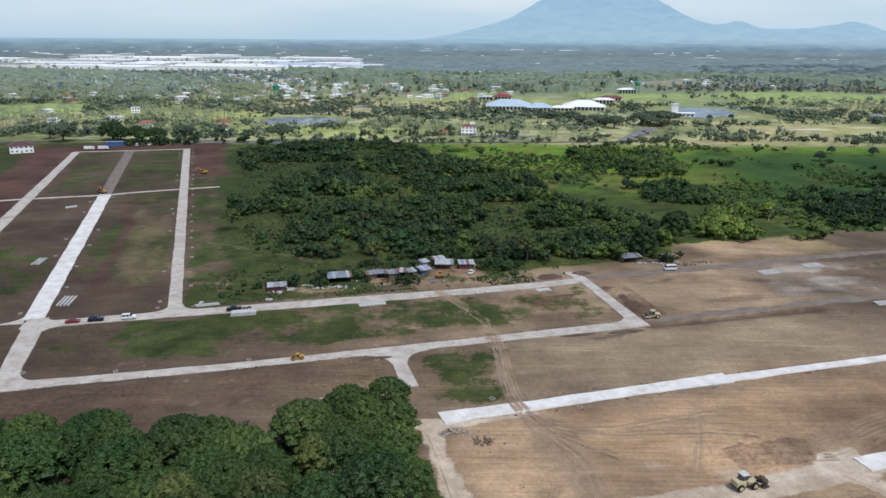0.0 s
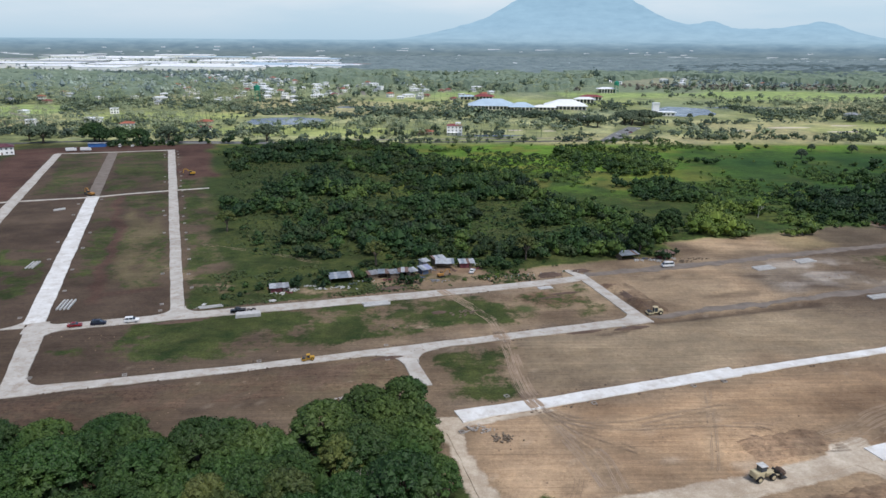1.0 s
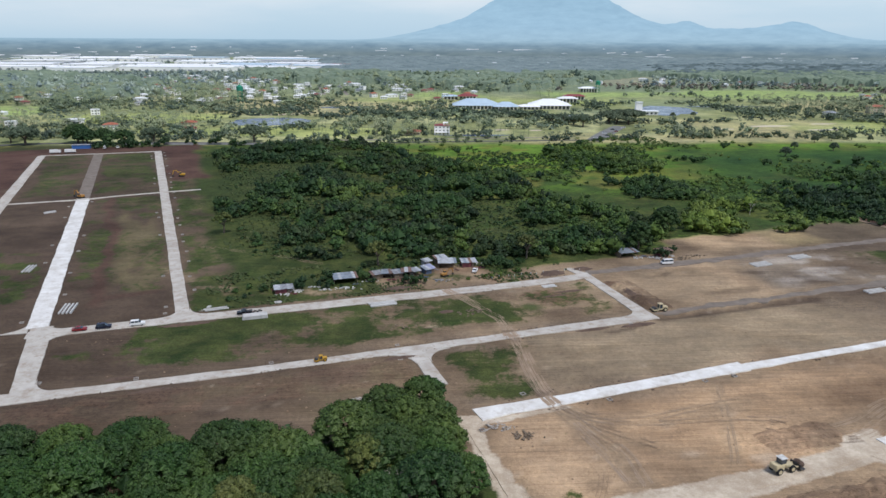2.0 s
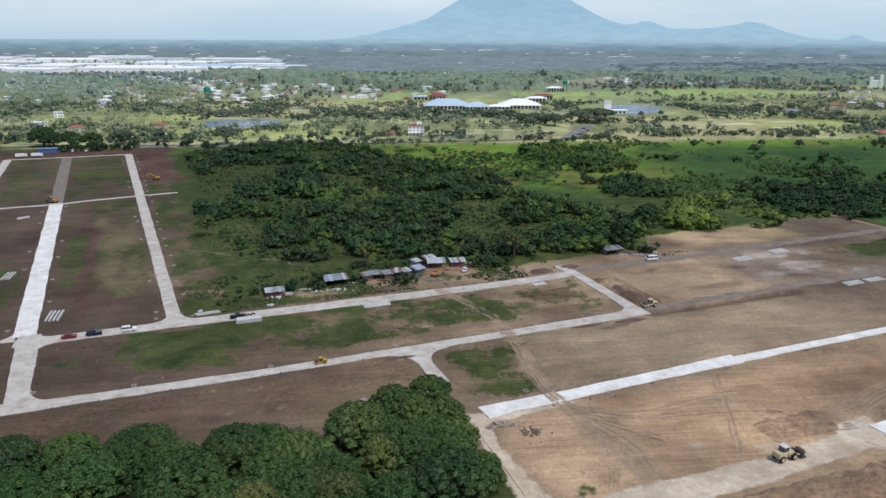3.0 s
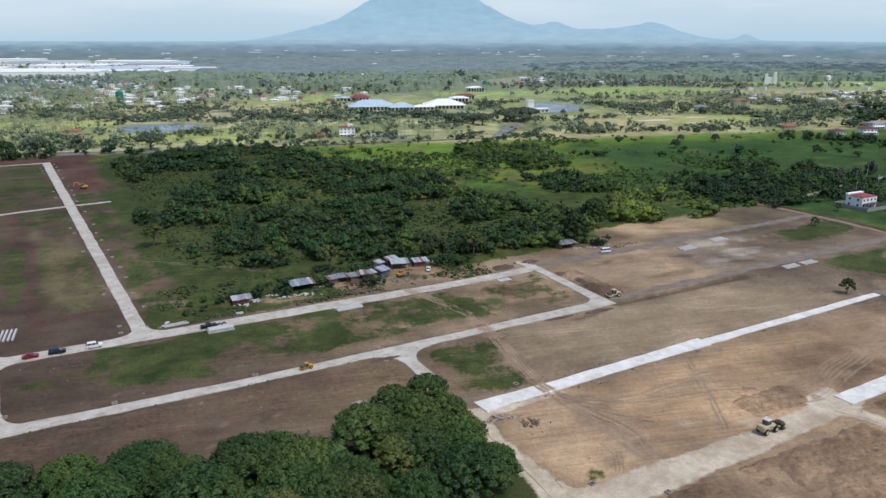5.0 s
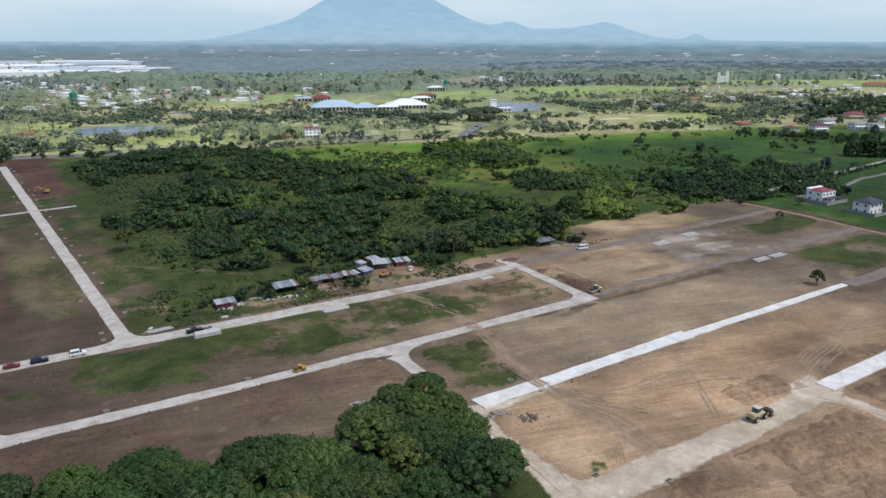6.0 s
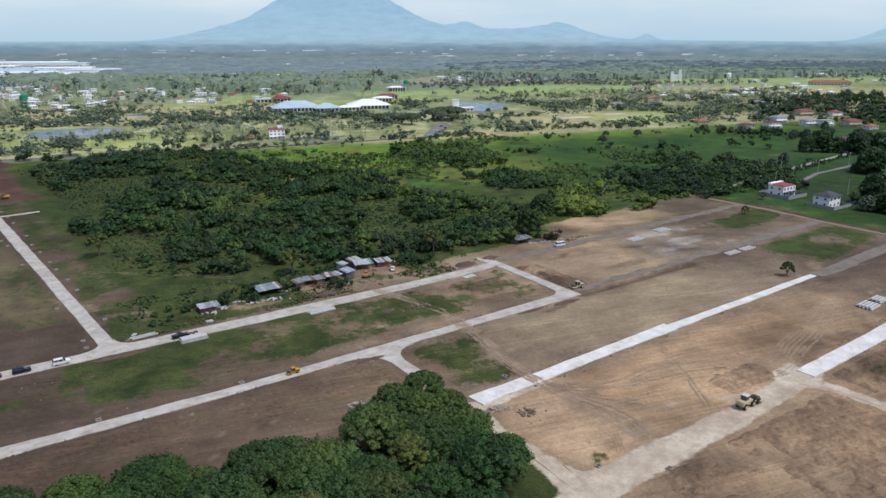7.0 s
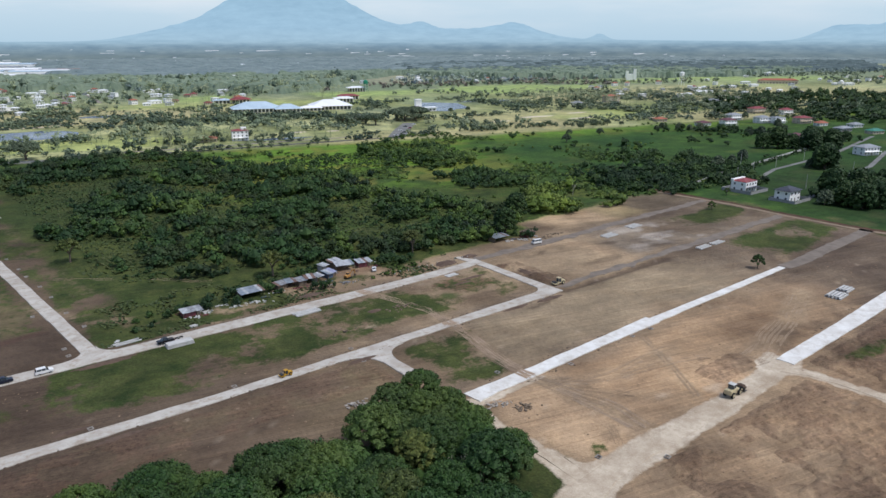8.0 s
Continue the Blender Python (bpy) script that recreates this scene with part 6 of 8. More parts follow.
place(tree_model(8.5, 4.6, 513, leaf_mid, "round dark garden tree", 36, 30, 0.52, 0.9, 1.3, 0.25), [(318, 394), (326, 398), (350, 408), (372, 418), (410, 374), (390, 371), (478, 577), (462, 590), (470, 583), (495, 526), (505, 518), (290, 279), (360, 268), (500, 440), (515, 530), (440, 600), (452, 605), (380, 300), (560, 540), (575, 560), (590, 575), (640, 620), (655, 640), (620, 650), (665, 590)], 13, 0.32)
# bare dead trees
def bare_tree(x, y, height, seed, label):
    r = np.random.RandomState(seed)
    bm = bmesh.new()

    def limb(p, way, length, rad, depth):
        q = p + way * length
        add_tube(bm, p, q, rad, rad * 0.55, 6)
        if depth:
            for _ in range(3):
                w = (way + Vector(r.uniform(-0.65, 0.65, 3))).normalized()
                limb(q, Vector((w.x, w.y, abs(w.z) * 0.9 + 0.1)).normalized(), length * 0.68, rad * 0.55, depth - 1)

    limb(Vector((0, 0, -0.2)), Vector((0.05, 0, 1)), height * 0.38, 0.2, 3)
    ob = part("bare_tree", bm, dead_wood)
    ob.matrix_world = pose(x, y, 0)
    return tagged(ob, label, "tree")


bare_tree(-20.5, 121, 9.5, 61, "leafless pale dead tree in the grove")
bare_tree(-17, 118, 7, 62, "leafless grey sapling in the grove")
bare_tree(172, 362, 8, 63, "whitish bare tree over the thicket")


# ---- rank grass on the plots and by the wood ----
def tufts(name, poly, spacing, seed, keep, size, material, label):
    r = np.random.RandomState(seed)
    w = scatter(poly, spacing, seed, keep)
    n = len(w)
    c = np.column_stack([w, np.full(n, 0.05)])
    V, F = [], []
    for k in range(3):
        q = r.uniform(0, 3.14, n)
        s = size * r.uniform(0.5, 1.3, n)
        t = np.stack([np.cos(q) * s, np.sin(q) * s, 0 * q], -1)
        lean = np.stack([-np.sin(q) * s, np.cos(q) * s, s * r.uniform(0.25, 0.6, n)], -1)
        V.append(np.stack([c - t * 0.5 - [0, 0, 0.12], c + t * 0.5 - [0, 0, 0.12], c + t * 0.9 + lean, c - t * 0.9 + lean], 1))
    V = np.concatenate(V).reshape(-1, 3)
    F = np.arange(len(V)).reshape(-1, 4)
    return tagged(mesh_object(name, V, F, material), label, "grass", kind="stuff")


def rect(a0, a1, b0, b1):
    return [tuple(W(a, b)[:2]) for a, b in ((a0, b0), (a1, b0), (a1, b1), (a0, b1))]


grass_leaf = leaf_shader("rank_grass", (0.026, 0.044, 0.013), (0.044, 0.066, 0.018), (0.066, 0.078, 0.028), 0.04)
tufts("grass_tufts", rect(-34, 112, 246, 286), 1.1, 126, lambda x, y: field(x, y, 7, 127, 3) > 0.56, 0.5, grass_leaf, "rank grass between the street and the wood")
tufts("grass_tufts", WOOD, 2.3, 124, lambda x, y: rough_edge(x, y) & ~clearing(x, y), 0.6, grass_leaf, "tall grass in woodland clearings")

w = scatter(rect(-34, 36, 250, 284), 5.5, 140, lambda x, y: field(x, y, 11, 500, 2) > 0.6)
bushes("verge_shrubs", w, 0.7, 1.9, 3, 22, 0.4, leaf_wood, "low dark shrubs in the grass by the sheds", "shrubs", 141, 0.8, 0.75)
w = scatter(rect(58, 112, 252, 268), 3.2, 142, lambda x, y: field(x, y, 10, 501, 2) > 0.54)
bushes("verge_shrubs", w, 0.4, 1.3, 3, 22, 0.4, leaf_bright, "bright green shrubs behind the street", "shrubs", 143, 0.8, 0.75)
w = scatter(rect(36, 84, 262, 290), 4.0, 144, lambda x, y: (field(x, y, 10, 502, 2) > 0.56) & (y > 288 - 0.0 * x))
bushes("verge_shrubs", w, 1.2, 2.6, 3, 24, 0.5, leaf_wood, "dark shrubs crowding behind the sheds", "shrubs", 145, 1.0, 0.75)


# weeds and clods on the graded plots
def plots(x, y):
    """True on bare plots, clear of the streets."""
    a, b = ab(x, y)
    m = (a > -80) & (a < 296) & (b > 62) & (b < 236)
    for b0, w0 in ((195.5, 4.5), (154.5, 4.5), (240.5, 5), (110.5, 7.5)):
        m &= np.abs(b - b0 - np.where(a > 0, 0.03, 0.0) * a * (b0 < 160)) > w0
    return m & (np.abs(a - 32) > 4.5) & (np.abs(a - 115.5) > 4)


PLOTS = rect(-80, 296, 62, 236)
w = scatter(PLOTS, 2.2, 152, lambda x, y: plots(x, y) & (cover(x, y)[1] < 0.15) & (field(x, y, 9, 512, 3) + 0.3 * np.random.RandomState(4).rand(len(x)) > 0.78))
r = np.random.RandomState(153)
n = len(w)
rad = 0.10 + 0.26 * r.rand(n) ** 3
c = np.column_stack([w, height(w[:, 0], w[:, 1]) + rad * 0.1])
v = (c[:, None, :] + ICO[None] * rad[:, None, None] * np.array([1, 1, 0.6]) * r.uniform(0.65, 1.25, (n, 12, 1))).reshape(-1, 3)
clods = mesh_object("soil_clods", v, (np.arange(n)[:, None, None] * 12 + ICO_F[None]).reshape(-1, 3), clod_soil)
tagged(clods, "loose clods of dug soil on the plots", "soil clods", kind="stuff")

# spoil and rubble pushed against the street edges
r = np.random.RandomState(160)
edge = []
for a0, b0, a1, b1, half in ((-78, 239.8, 60, 240.6, 3.3), (60, 240.6, 112, 243, 2.9), (-76, 194.4, 62, 196.3, 2.3), (62, 196.4, 114, 198, 2.8), (37, 152.4, 120, 156.4, 2.7), (121, 156.2, 212, 158.7, 1.9), (126, 112.3, 296, 120.8, 3.2), (115.4, 203, 115.4, 238, 2.5)):
    n = int(math.hypot(a1 - a0, b1 - b0) * 2.4)
    t = r.rand(n)
    side = np.where(r.rand(n) < 0.5, -1, 1)
    a, b = a0 + (a1 - a0) * t, b0 + (b1 - b0) * t
    clump = field(a * 1.0, b * 0 + side * 9, 7, 515, 2) > 0.48
    off = side * (half + 0.25 + r.exponential(0.45, n))
    edge.append(np.stack([(a - off * (b1 - b0) / math.hypot(a1 - a0, b1 - b0))[clump], (b + off * (a1 - a0) / math.hypot(a1 - a0, b1 - b0))[clump]], -1))
edge = np.concatenate(edge)
n = len(edge)
x, y = edge[:, 0] * CU - edge[:, 1] * SU, edge[:, 0] * SU + edge[:, 1] * CU
rad = 0.08 + 0.24 * r.rand(n) ** 2
v = (np.column_stack([x, y, height(x, y) + rad * 0.25])[:, None, :] + ICO[None] * rad[:, None, None] * np.array([1.2, 1.2, 0.7]) * r.uniform(0.6, 1.3, (n, 12, 1))).reshape(-1, 3)
spoil = mesh_object("verge_spoil", v, (np.arange(n)[:, None, None] * 12 + ICO_F[None]).reshape(-1, 3), clod_dark)
tagged(spoil, "dark clods pushed against the street edges", "soil clods", kind="stuff")

# ---- buildings ----
def add_window(parent, x, y, z, w, h, side):
    """A window proud of a wall: frame with a dark pane. side: the wall's outward way, one of -y +y -x +x."""
    ax, s = side[1], -1 if side[0] == "-" else 1
    win = empty("window", Matrix.Identity(4), "", "")
    win.parent = parent

    def slab(u0, u1, z0, z1, d0, d1):
        if ax == "y":
            return box(x + u0, x + u1, *sorted((y + s * d0, y + s * d1)), z + z0, z + z1)
        return box(*sorted((x + s * d0, x + s * d1)), y + u0, y + u1, z + z0, z + z1)

    f = part("frame", slab(-w / 2 - 0.1, w / 2 + 0.1, -0.1, h + 0.1, -0.02, 0.06), wall_white, win)
    part("pane", slab(-w / 2, w / 2, 0, h, 0.0, 0.09), window_glass, win)
    return win


def house(x, y, turn, w, d, storeys, wall, roof, label, rise=2.2, over=0.7, flat=False, windows=True, porch=False, group="", name="house"):
    """A house with its walls, hipped or flat roof, windows and door."""
    ob = empty(name, pose(x, y, 0, 0, 0, turn), label, "house", group)
    h = 3.1 * storeys
    part("wall", box(-w / 2, w / 2, -d / 2, d / 2, -0.3, h), wall, ob)
    bm = bmesh.new()
    if flat:
        add_box(bm, -w / 2 - 0.25, w / 2 + 0.25, -d / 2 - 0.25, d / 2 + 0.25, h, h + 0.35)
        add_box(bm, -w / 2, w / 2, -d / 2, d / 2, h + 0.35, h + 0.6)
    else:
        add_hip(bm, -w / 2, w / 2, -d / 2, d / 2, h, rise, over)
    part("roof", bm, roof, ob)
    if windows:
        for s in range(storeys):
            n = max(2, int(w / 3.2))
            for k in range(n):
                u = -w / 2 + (k + 0.5) * w / n
                if not (s == 0 and k == n // 2):
                    add_window(ob, u, -d / 2, s * 3.1 + 1.0, 1.3, 1.3, "-y")
            for k in range(2):
                u = -d / 4 + k * d / 2
                add_window(ob, w / 2, u, s * 3.1 + 1.0, 1.2, 1.3, "+x")
                add_window(ob, -w / 2, u, s * 3.1 + 1.0, 1.2, 1.3, "-x")
        part("door", box(-w / 2 + (n // 2 + 0.5) * w / n - 0.5, -w / 2 + (n // 2 + 0.5) * w / n + 0.5, -d / 2 - 0.07, -d / 2 + 0.02, 0, 2.1), plank, ob)
    if porch:
        bm = bmesh.new()
        add_box(bm, -w / 2, w / 2, -d / 2 - 2.6, -d / 2 - 0.02, 2.9, 3.1)
        for u in (-w / 2 + 0.2, 0, w / 2 - 0.2):
            add_box(bm, u - 0.12, u + 0.12, -d / 2 - 2.5, -d / 2 - 2.26, 0, 2.9)
        part("porch", bm, wall, ob)
    return ob


def simple_house(w, d, h, wall, roof, rise, label, flat=False):
    """A far house: walls, roof, windows as pieces that still read at a distance."""
    ob = empty("house", Matrix.Identity(4), label, "house", "village houses")
    part("wall", box(-w / 2, w / 2, -d / 2, d / 2, -0.3, h), wall, ob)
    bm = bmesh.new()
    if flat:
        add_box(bm, -w / 2 - 0.3, w / 2 + 0.3, -d / 2 - 0.3, d / 2 + 0.3, h, h + 0.4)
    else:
        add_hip(bm, -w / 2, w / 2, -d / 2, d / 2, h, rise, 0.8)
    part("roof", bm, roof, ob)
    for z in ([1.0] if h < 4.5 else [1.0, 4.2]):
        for u in (-w / 3.2, 0, w / 3.2):
            part("window", box(u - 0.8, u + 0.8, -d / 2 - 0.05, -d / 2 + 0.02, z, z + 1.4), window_glass, ob)
    return ob


# the two houses beyond the boundary track
HA = house(279, 329, 13, 13, 10, 2, wall_white, roof_red, "white two-storey house with a red roof and terrace wall", 1.6, 0.1, porch=False)
part("parapet", box(-6.8, 6.8, 3.4, 5.3, 6.2, 7.4), wall_white, HA)
part("canopy", box(-6.0, 6.0, -7.4, -5.05, 2.8, 3.0), roof_dark, HA, "dark entrance canopy")
house(280, 297, 13, 12, 9.5, 2, wall_white, roof_dark, "white two-storey house with a dark hipped roof", 2.4, 0.9)


def garden_wall(x, y, turn, w, d, h, label):
    bm = bmesh.new()
    for x0, x1, y0, y1 in ((-w / 2, w / 2, -d / 2, -d / 2 + 0.2), (-w / 2, w / 2, d / 2 - 0.2, d / 2), (-w / 2, -w / 2 + 0.2, -d / 2 + 0.21, d / 2 - 0.21), (w / 2 - 0.2, w / 2, -d / 2 + 0.21, d / 2 - 0.21)):
        add_box(bm, x0, x1, y0, y1, -0.2, h)
    ob = part("garden_wall", bm, wall_grey)
    ob.matrix_world = pose(x, y, 0, 0, 0, turn)
    return tagged(ob, label, "wall")


garden_wall(279, 328, 13, 20, 20, 1.9, "grey block wall round the house plot")
garden_wall(281, 296, 13, 18, 16, 1.7, "low grey block wall round the dark-roofed house")
bm = bmesh.new()
for (x0, y0), (x1, y1) in zip(((251, 350), (311, 378), (376, 402), (433, 424)), ((311, 378), (376, 402), (433, 424), (479, 439))):
    v = add_box(bm, 0, math.hypot(x1 - x0, y1 - y0), -0.1, 0.1, -0.2, 1.6)
    bmesh.ops.transform(bm, matrix=pose(x0, y0, 0, 0, 0, math.degrees(math.atan2(y1 - y0, x1 - x0))), verts=v)
tagged(part("boundary_wall", bm, concrete_block), "long pale boundary wall beside the meadow", "wall")

bm = bmesh.new()
for (x0, y0), (x1, y1) in zip(((-262, 636), (-226, 638), (-196, 638)), ((-232, 638), (-200, 638), (-134, 637))):
    v = add_box(bm, 0, math.hypot(x1 - x0, y1 - y0), -0.1, 0.1, -0.2, 1.5)
    bmesh.ops.transform(bm, matrix=pose(x0, y0, 0, 0, 0, math.degrees(math.atan2(y1 - y0, x1 - x0))), verts=v)
tagged(part("perimeter_wall", bm, wall_grey), "low grey wall along the provincial road", "wall")

# the suburb to the east, the villa by the road and the big house on the hill
EAST = [(516, 612, 9, 14, 11, 1, wall_white, roof_purple, "white bungalow with a maroon roof"), (541, 600, 9, 15, 11, 2, wall_white, roof_purple, "white two-storey house, maroon hipped roof"),
        (590, 640, 20, 16, 10, 2, wall_white, roof_grey, "white house with grey roof and balconies"), (597, 604, 12, 15, 11, 2, wall_white, roof_grey, "large white house with a grey roof"),
        (610, 594, 12, 14, 11, 2, wall_white, roof_grey, "white modern house with flat roof"), (636, 582, 12, 17, 12, 2, wall_cream, roof_red, "cream two-storey house with a red hipped roof"),
        (682, 690, 12, 20, 12, 2, wall_cream, roof_red, "big cream house with red roof"), (504, 498, 8, 15, 10, 1, wall_white, roof_dark, "white bungalow with dark flat roof"),
        (519, 492, 8, 12, 10, 1, wall_cream, roof_purple, "bungalow under a maroon roof"), (487, 396, 14, 17, 11, 2, wall_white, roof_grey, "white two-storey house with a grey sheet roof"),
        (612, 512, 14, 15, 10, 1, wall_grey, roof_grey, "grey house with sheet roof"), (634, 556, 14, 12, 9, 1, wall_white, roof_rust, "white bungalow, terracotta roof"),
        (622, 484, 14, 15, 10, 1, wall_cream, roof_green, "cream house with green metal roof"), (500, 664, 10, 13, 10, 1, wall_cream, roof_rust, "cream house with brown roof"),
        (725, 812, 10, 16, 11, 2, wall_grey, roof_grey, "grey roofed house among trees"), (794, 834, 10, 16, 11, 2, wall_grey, roof_dark, "dark roofed house among trees"),
        (616, 910, 6, 22, 16, 3, wall_cream, roof_rust, "large terracotta-roofed mansion with loggias"), (540, 890, 6, 16, 10, 1, wall_white, roof_grey, "low white house by the fairway"),
        (700, 660, 12, 14, 10, 2, wall_white, roof_red, "white house with red roof"), (655, 530, 14, 13, 10, 1, wall_white, roof_grey, "white bungalow with a sheet roof")]
for x, y, turn, w, d, st, wl, rf, lab in EAST:
    house(x, y, turn - 18, w, d, st, wl, rf, lab, 2.4, 0.9, flat=(rf is roof_grey and st == 2 and w < 15), porch=(st == 2))
VILLA = house(25, 704, -4, 15, 11, 3, wall_white, roof_red, "white three-storey villa with red roof and open porch", 1.6, 0.4, porch=True)
part("tower_room", box(1, 6, -3, 3, 9.4, 12.2), wall_white, VILLA)
house(-4, 706, -4, 15, 9, 1, wall_cream, roof_rust, "low cream house with a brown roof by the road", 2.0, 0.8, porch=True)
house(-345, 575, 30, 17, 10, 2, wall_white, roof_purple, "white house with a maroon roof by the lane", 2.4, 0.9)
house(-356, 545, 30, 14, 6, 1, wall_white, roof_white, "small white shed by the lane", 1.0, 0.4)
house(-230, 735, 20, 14, 10, 1, wall_white, roof_red, "white bungalow with red roof among palms")
house(-310, 742, 10, 14, 10, 2, wall_white, roof_rust, "white house with orange roof among palms")
house(-245, 790, 0, 15, 10, 1, wall_cream, roof_rust, "brown roofed house among palms")


tarp_blue = surface("bright_blue_sheeting", (0.05, 0.16, 0.45), (0.04, 0.11, 0.3), 0.5, 3.0, 0.6)
house(-288, 618, 10, 14, 5, 1, tarp_blue, roof_grey, "low site hut behind blue sheeting", 0.6, 0.4, windows=False)


# golf clubhouse: two great hipped roofs and a link
def pavilion(x, y, turn, w, d, h, rise, roof, label, name="clubhouse"):
    ob = empty(name, pose(x, y, 0, 0, 0, turn), label, "clubhouse")
    part("wall", box(-w / 2, w / 2, -d / 2, d / 2, -0.3, h), wall_cream, ob)
    bm = bmesh.new()
    add_hip(bm, -w / 2, w / 2, -d / 2, d / 2, h, rise, 3.0)
    part("roof", bm, roof, ob)
    n = int(w / 5)
    for k in range(n):
        u = -w / 2 + (k + 0.5) * w / n
        part("window", box(u - 1.7, u + 1.7, -d / 2 - 0.08, -d / 2 + 0.02, 0.6, h - 0.8), window_glass, ob)
        part("column", box(u + w / n / 2 - 0.3, u + w / n / 2 + 0.3, -d / 2 - 2.2, -d / 2 - 1.6, 0, h), wall_white, ob)
    return ob


pavilion(90, 985, -4, 60, 34, 5.0, 8.5, roof_blue, "clubhouse hall under a vast pale blue metal roof")
pavilion(128, 966, -4, 30, 20, 4.5, 6, roof_blue, "clubhouse wing with pale blue roof")
pavilion(192, 985, -6, 52, 34, 5.0, 8, roof_white, "clubhouse hall under a wide whitish roof")
pavilion(160, 968, -5, 26, 12, 4.0, 3, roof_white, "low link wing of the clubhouse")
pavilion(174, 812, 6, 18, 12, 6.0, 2.0, roof_grey, "white gate lodge with arched bays", "gate_lodge")
# lakeside pavilion with a square tower
LP = empty("lake_pavilion", pose(290, 900, 0, 0, 0, -8), "white lakeside pavilion with a square tower", "pavilion")
part("wall", box(-24, 24, -6, 6, -0.3, 4.2), wall_white, LP)
part("roof", box(-25, 25, -7, 7, 4.2, 4.9), roof_white, LP)
part("tower", box(-4, 4, -4, 4, 4.9, 15), wall_white, LP)
part("tower_roof", box(-4.6, 4.6, -4.6, 4.6, 15, 15.7), roof_white, LP)
for k in range(9):
    part("window", box(-22 + k * 5.2, -19.4 + k * 5.2, -6.08, -5.98, 0.8, 3.2), window_glass, LP)
pavilion(92, 1128, -4, 26, 14, 6, 4, roof_red, "red roofed hall beyond the fairways", "hall")
pavilion(66, 1135, -4, 22, 12, 5, 2.5, roof_blue, "pale roofed annex beyond the fairways", "hall")
pavilion(262, 1130, -4, 30, 14, 6, 3, roof_red, "long hall under a red roof", "hall")
pavilion(240, 1080, -4, 26, 12, 6, 3, roof_white, "long white-roofed hall by the fairway", "hall")
pavilion(330, 1300, -4, 30, 14, 7, 3, roof_white, "white hall at the wood's edge", "hall")


# water towers
def tank_on_legs(x, y, h, r, material, label):
    ob = empty("water_tower", pose(x, y, 0), label, "water tower")
    bm = bmesh.new()
    add_tube(bm, (0, 0, h), (0, 0, h + r * 1.3), r, r, 14)
    add_tube(bm, (0, 0, h + r * 1.3), (0, 0, h + r * 1.8), r, 0.2, 14)
    part("tank", bm, material, ob)
    for k in range(4):
        q = k * math.pi / 2 + 0.78
        bm = bmesh.new()
        add_tube(bm, (math.cos(q) * r * 1.2, math.sin(q) * r * 1.2, -0.3), (math.cos(q) * r * 0.85, math.sin(q) * r * 0.85, h), 0.3, 0.25, 6)
        part("leg", bm, material, ob)
    for z in (0.3, 0.6, 0.85):
        bm = bmesh.new()
        for k in range(4):
            q, p = k * math.pi / 2 + 0.78, (k + 1) * math.pi / 2 + 0.78
            rr = r * (1.2 - 0.35 * z)
            add_tube(bm, (math.cos(q) * rr, math.sin(q) * rr, h * z), (math.cos(p) * rr, math.sin(p) * rr, h * z), 0.14, 0.14, 5)
        part("brace", bm, material, ob)
    return ob


tank_on_legs(-240, 1030, 20, 4.6, tower_green, "green steel water tower")
tank_on_legs(345, 1290, 14, 4.4, tower_green, "green water tank on legs")
tank_on_legs(1010, 1190, 20, 4.5, wall_white, "white water tower on legs")
tank_on_legs(1130, 910, 15, 3.6, wall_white, "white water tank on a frame")
CH = empty("church", pose(1045, 1400, 0, 0, 0, -30), "white church with stepped towers", "church")
part("wall", box(-12, 12, -8, 8, -0.3, 14), wall_white, CH)
part("tower", box(-13, -7, -9, -3, -0.3, 22), wall_white, CH)
part("tower", box(5, 11, -9.02, -3.02, -0.3, 26), wall_white, CH)
RW = empty("row_house", pose(1245, 1150, 0, 0, 0, -32), "long terrace under one orange-red roof", "row house")
part("wall", box(-40, 40, -8, 8, -0.3, 7), wall_cream, RW)
bm = bmesh.new()
add_hip(bm, -40, 40, -8, 8, 7, 4, 1.0)
part("roof", bm, roof_rust, RW)
for k in range(12):
    part("window", box(-38 + k * 6.6, -35 + k * 6.6, -8.1, -7.98, 1, 3), window_glass, RW)

# village houses scattered among the trees
KINDS = [simple_house(11, 7.5, 3.3, wall_white, roof_white, 1.6, "far white house with pale sheet roof"), simple_house(10, 8, 3.3, wall_white, roof_grey, 1.8, "far white house with grey roof"),
         simple_house(10.5, 8, 6.2, wall_white, roof_rust, 2.2, "far two-storey house with brown-red roof"), simple_house(10, 8.5, 6.4, wall_white, roof_white, 0.5, "far white two-storey house, flat roof", True),
         simple_house(11, 8, 3.3, wall_cream, roof_red, 2.0, "far cream house with red roof"), simple_house(19, 9, 4.2, wall_white, roof_white, 1.4, "far long white shed")]
used = [False] * len(KINDS)
r = np.random.RandomState(78)
for x, y in VILLAGE[VILLAGE[:, 1] < 1700]:
    k = int(r.choice(len(KINDS), p=(0.30, 0.16, 0.10, 0.22, 0.06, 0.16)))
    m = pose(x, y, 0, 0, 0, r.uniform(-40, 40))
    if used[k]:
        copy_thing(KINDS[k], m)
    else:
        KINDS[k].matrix_basis, used[k] = m, True


# the farthest village houses, too small to tell apart
walls, roofs = bmesh.new(), bmesh.new()
